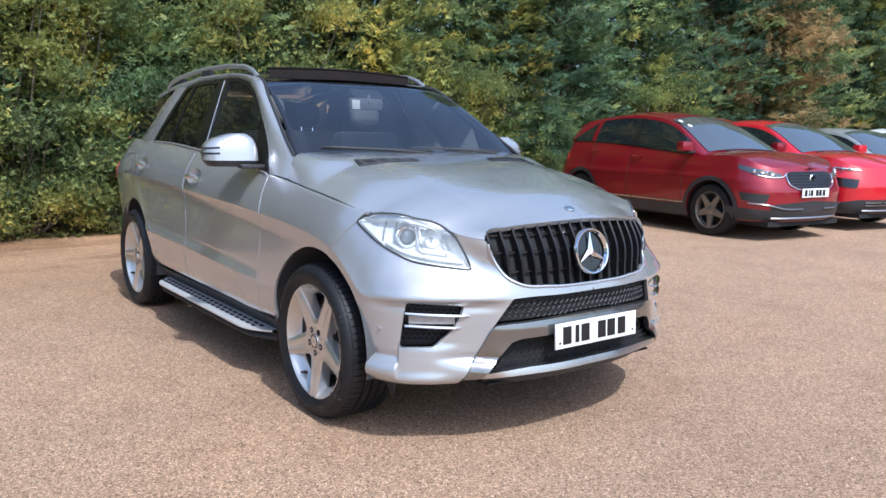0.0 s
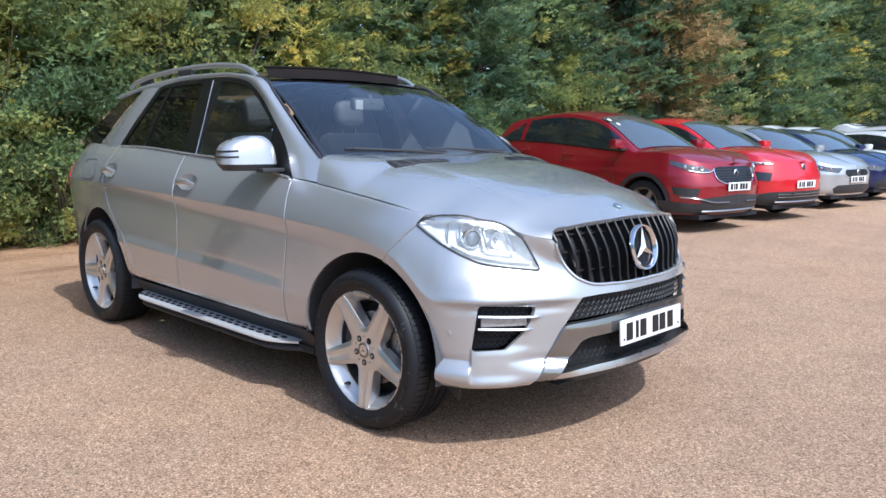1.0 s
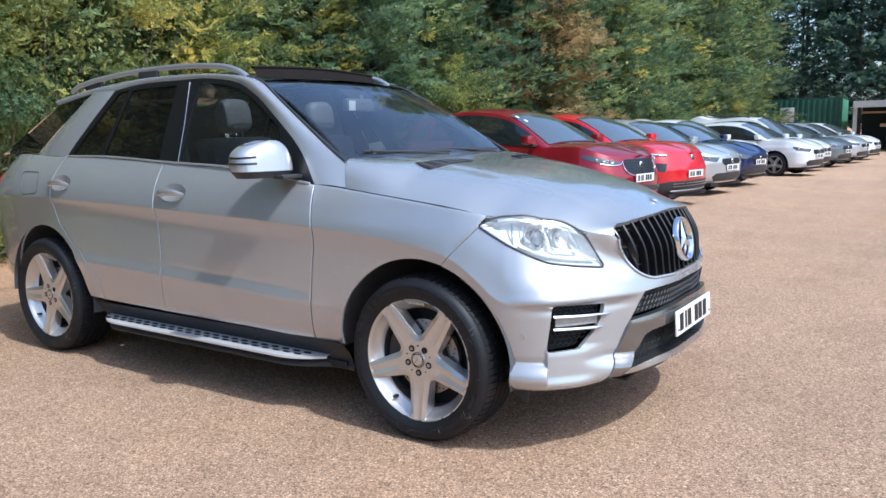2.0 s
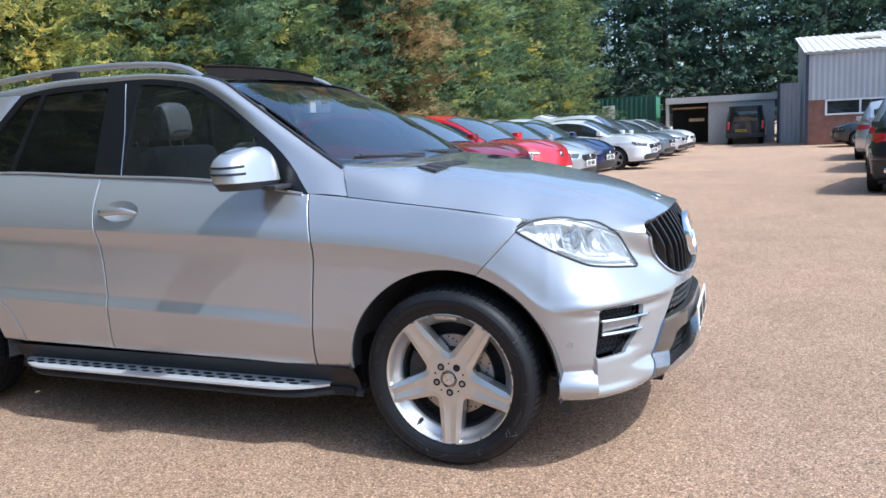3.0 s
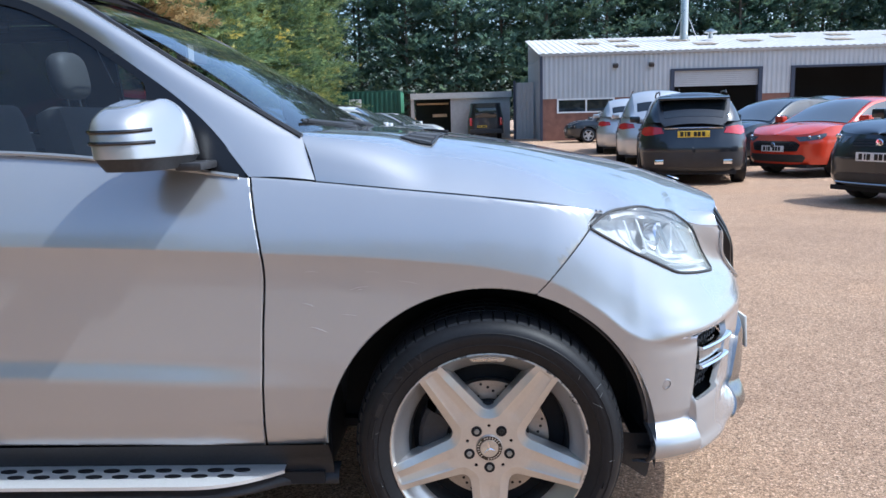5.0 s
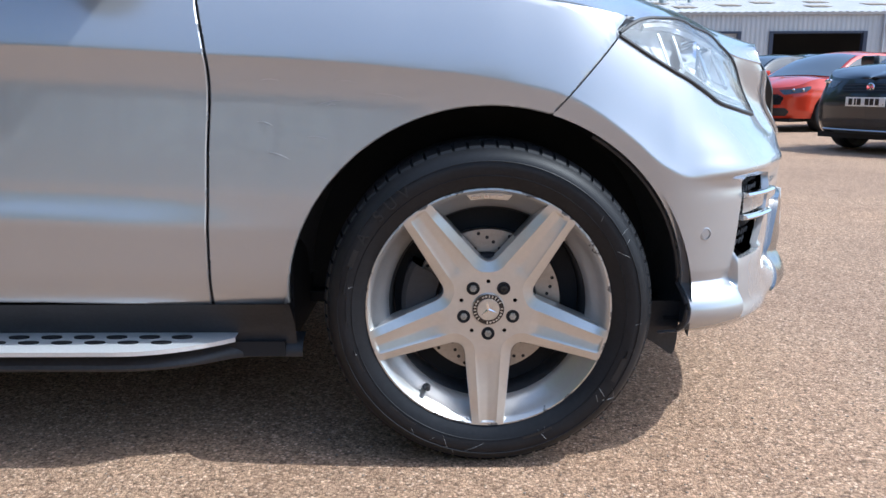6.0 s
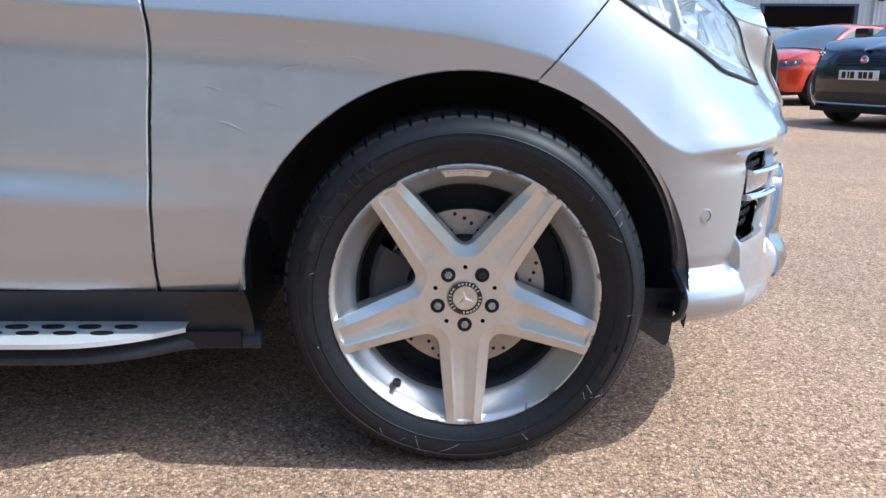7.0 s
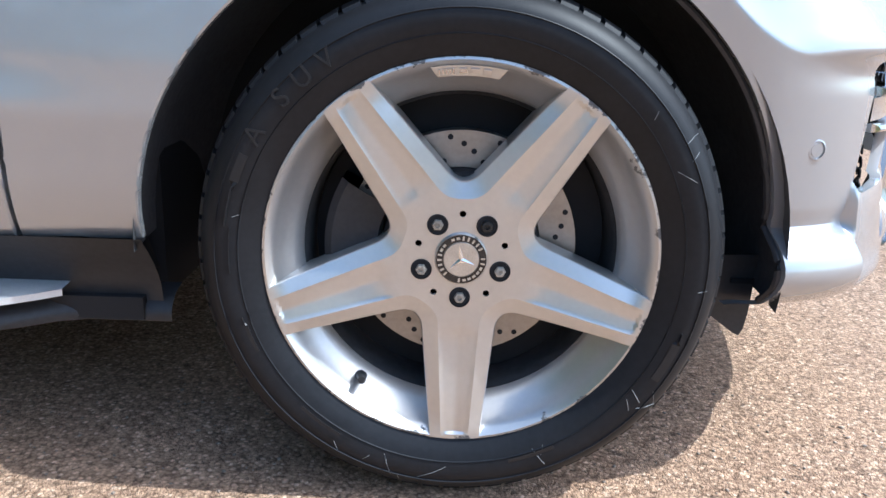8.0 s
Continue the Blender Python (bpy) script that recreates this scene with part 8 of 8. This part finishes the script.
def bush(seed, h, w, clumps, per, size, material, label, name="shrub", category="shrub"):
    """A loose shrub: bare stems and leafy clumps with gaps."""
    rng = np.random.default_rng(seed)
    tree = thing(name, label, category, group="shrubs under the trees")
    stems, bases, dirs, lens = [], [], [], []
    for k in range(clumps):
        a, r = rng.random() * 2 * math.pi, w * math.sqrt(rng.random())
        z = h * (0.08 + 0.92 * rng.random() ** 0.8) * (1 - 0.35 * (r / w) ** 2)
        c = np.array((math.cos(a) * r, math.sin(a) * r, z))
        if k % 2 == 0:
            st = np.array((c[0] * 0.25, c[1] * 0.25, 0.0))
            stems.append(tube([st, st * 0.5 + c * 0.5 + rng.normal(size=3) * 0.08, c], [0.022, 0.013, 0.005], 4))
        rad = 0.22 + 0.25 * rng.random()
        b = c + rng.normal(size=(per, 3)) * rad * np.array((0.46, 0.46, 0.24))
        bases.append(b)
        dirs.append(rng.normal(size=(per, 3)) + np.array((0, 0, 0.35)))
        lens.append(size * (0.5 + rng.random(per)))
    part("woody_frame", joined(*stems), BARK, tree)
    q = sprays(rng, np.vstack(bases), np.vstack(dirs), np.concatenate(lens), blades=6, width=0.29)
    q[..., 2] = np.maximum(q[..., 2], 0.015)
    fast_mesh("crown", q, material, tree)
    return tree


rng = np.random.default_rng(5)
kinds = [conifer(1, 10.5, 2.3, 210, 64, 0.23, GREEN, "tall green hedge conifer with loose drooping sprays"),
         conifer(2, 9.5, 2.0, 200, 64, 0.22, DARK_GREEN, "dark green hedge conifer with dense feathery foliage"),
         conifer(3, 11.0, 2.2, 210, 64, 0.23, GREEN, "tall mid-green conifer thinning towards its top"),
         conifer(4, 8.6, 1.6, 140, 56, 0.24, BROWN, "conifer with browned dying fronds among the green hedge"),
         conifer(5, 8.2, 1.5, 130, 56, 0.24, YELLOW, "yellow-green conifer standing before the darker hedge")]
spots = []
y = -9.0
k = 0
while y < 41:
    x = -9.3 + rng.normal() * 0.35 + 0.012 * (y - 10)
    kind = (0, 1, 2)[k % 3]
    spots.append((kind, x, y, rng.random() * 360, 0.85 + 0.3 * rng.random()))
    y += 1.6 + 0.5 * rng.random()
    k += 1
# the yellow conifers from y -3.4 to 2 stand in for sunlit hedge foliage
spots += [(3, -8.0, 15.6, 40, 1.05), (4, -8.1, 20.4, 200, 0.85), (4, -8.3, 4.6, 120, 0.72), (4, -8.5, 30.5, 10, 0.8), (4, -8.8, -3.4, 90, 0.9), (4, -8.6, -0.6, 30, 0.75), (4, -8.9, 2.0, 150, 0.85), (4, -8.5, 7.6, 250, 0.6)]
placed = set()
for kind, x, y, a, s in spots:
    m_ = pose(x, y, 0, 0, 0, a) @ Matrix.Scale(s, 4)
    if kind not in placed:
        placed.add(kind)
        kinds[kind].matrix_basis = m_
    else:
        copy_thing(kinds[kind], pose(x, y, 0, 0, 0, a)).scale = (s, s, s)
# a second, plainer row behind, the tall dark belt beyond the workshop, and an added belt across the yard, out of view
far = [conifer(11, 13.0, 2.9, 100, 30, 0.60, FAR_GREEN, "tall dark conifer in the belt beyond the yard", low=0.4),
       conifer(12, 12.0, 3.0, 100, 30, 0.60, FAR_GREEN, "broad dark green conifer in the far belt", low=0.4)]
spots = [(k % 2, -12.2 + rng.normal() * 0.3, -8 + 3.1 * k, rng.random() * 360, 0.80 + 0.12 * rng.random()) for k in range(17)]
spots += [(k % 2, -14 + 3.3 * k + rng.normal() * 0.5, 53.5 + rng.normal() * 1.2, rng.random() * 360, 1.0 + 0.2 * rng.random()) for k in range(17)]
spots += [(k % 2, -12 + 3.6 * k + rng.normal() * 0.5, 58 + rng.normal() * 1.0, rng.random() * 360, 1.15 + 0.2 * rng.random()) for k in range(15)]
spots += [(k % 2, -26 + 4.2 * k, -22 + rng.normal(), rng.random() * 360, 0.7 + 0.2 * rng.random()) for k in range(12)]
for n_, (kind, x, y, a, s) in enumerate(spots):
    if n_ < 2:
        far[kind].matrix_basis = pose(x, y, 0, 0, 0, a) @ Matrix.Scale(s, 4)
    else:
        copy_thing(far[kind], pose(x, y, 0, 0, 0, a)).scale = (s, s, s)
# shrubs before the trees
shrubs = [bush(21, 3.4, 1.25, 105, 240, 0.050, YELLOW, "yellow-green leafy shrub with thin bare stems"),
          bush(22, 2.4, 1.2, 105, 240, 0.046, GREEN, "loose green shrub at the foot of the hedge"),
          bush(23, 1.0, 0.9, 60, 150, 0.045, YELLOW, "low yellow-green undergrowth on the verge")]
spots = [(0, -8.0, -2.6, 1.25), (0, -8.2, -0.9, 1.2), (1, -7.9, 0.7, 1.1), (0, -8.3, 2.2, 1.3), (1, -8.1, 4.0, 1.0), (0, -8.4, 6.3, 0.9), (1, -8.0, 8.5, 0.8), (0, -8.2, 12.0, 0.9), (1, -8.0, 14.5, 0.9), (0, -8.1, 21.5, 0.8), (1, -8.0, 27, 0.9), (0, -8, 34, 1.0),
         (2, -7.4, -2.0, 0.9), (2, -7.5, -1.0, 0.8), (2, -7.6, 0.2, 0.7), (2, -7.5, 1.3, 0.8), (2, -7.6, 2.6, 0.7), (2, -7.7, 4.2, 0.8), (2, -7.6, -3.2, 1.0), (1, -8.2, -4.6, 1.2)]
done = set()
for kind, x, y, s in spots:
    a = rng.random() * 360
    if kind not in done:
        done.add(kind)
        shrubs[kind].matrix_basis = pose(x, y, 0, 0, 0, a) @ Matrix.Scale(s, 4)
    else:
        copy_thing(shrubs[kind], pose(x, y, 0, 0, 0, a)).scale = (s, s, s)
# leaf litter and weeds along the verge
r2 = np.random.default_rng(8)
n_ = 5000
b_ = np.stack([-7.05 - np.abs(r2.normal(size=n_)) * 0.45, r2.random(n_) * 46 - 6, np.zeros(n_) + 0.01], 1)
q_ = sprays(r2, b_, r2.normal(size=(n_, 3)) * np.array((1, 1, 0.3)) + np.array((0, 0, 0.35)), 0.05 + 0.07 * r2.random(n_), blades=3, width=0.4)
q_[..., 2] = np.maximum(q_[..., 2], 0.004)
verge = fast_mesh("verge_litter", q_, LITTER, None)
tagged(verge, "dry leaves and weeds along the hedge foot", "verge", kind="stuff")
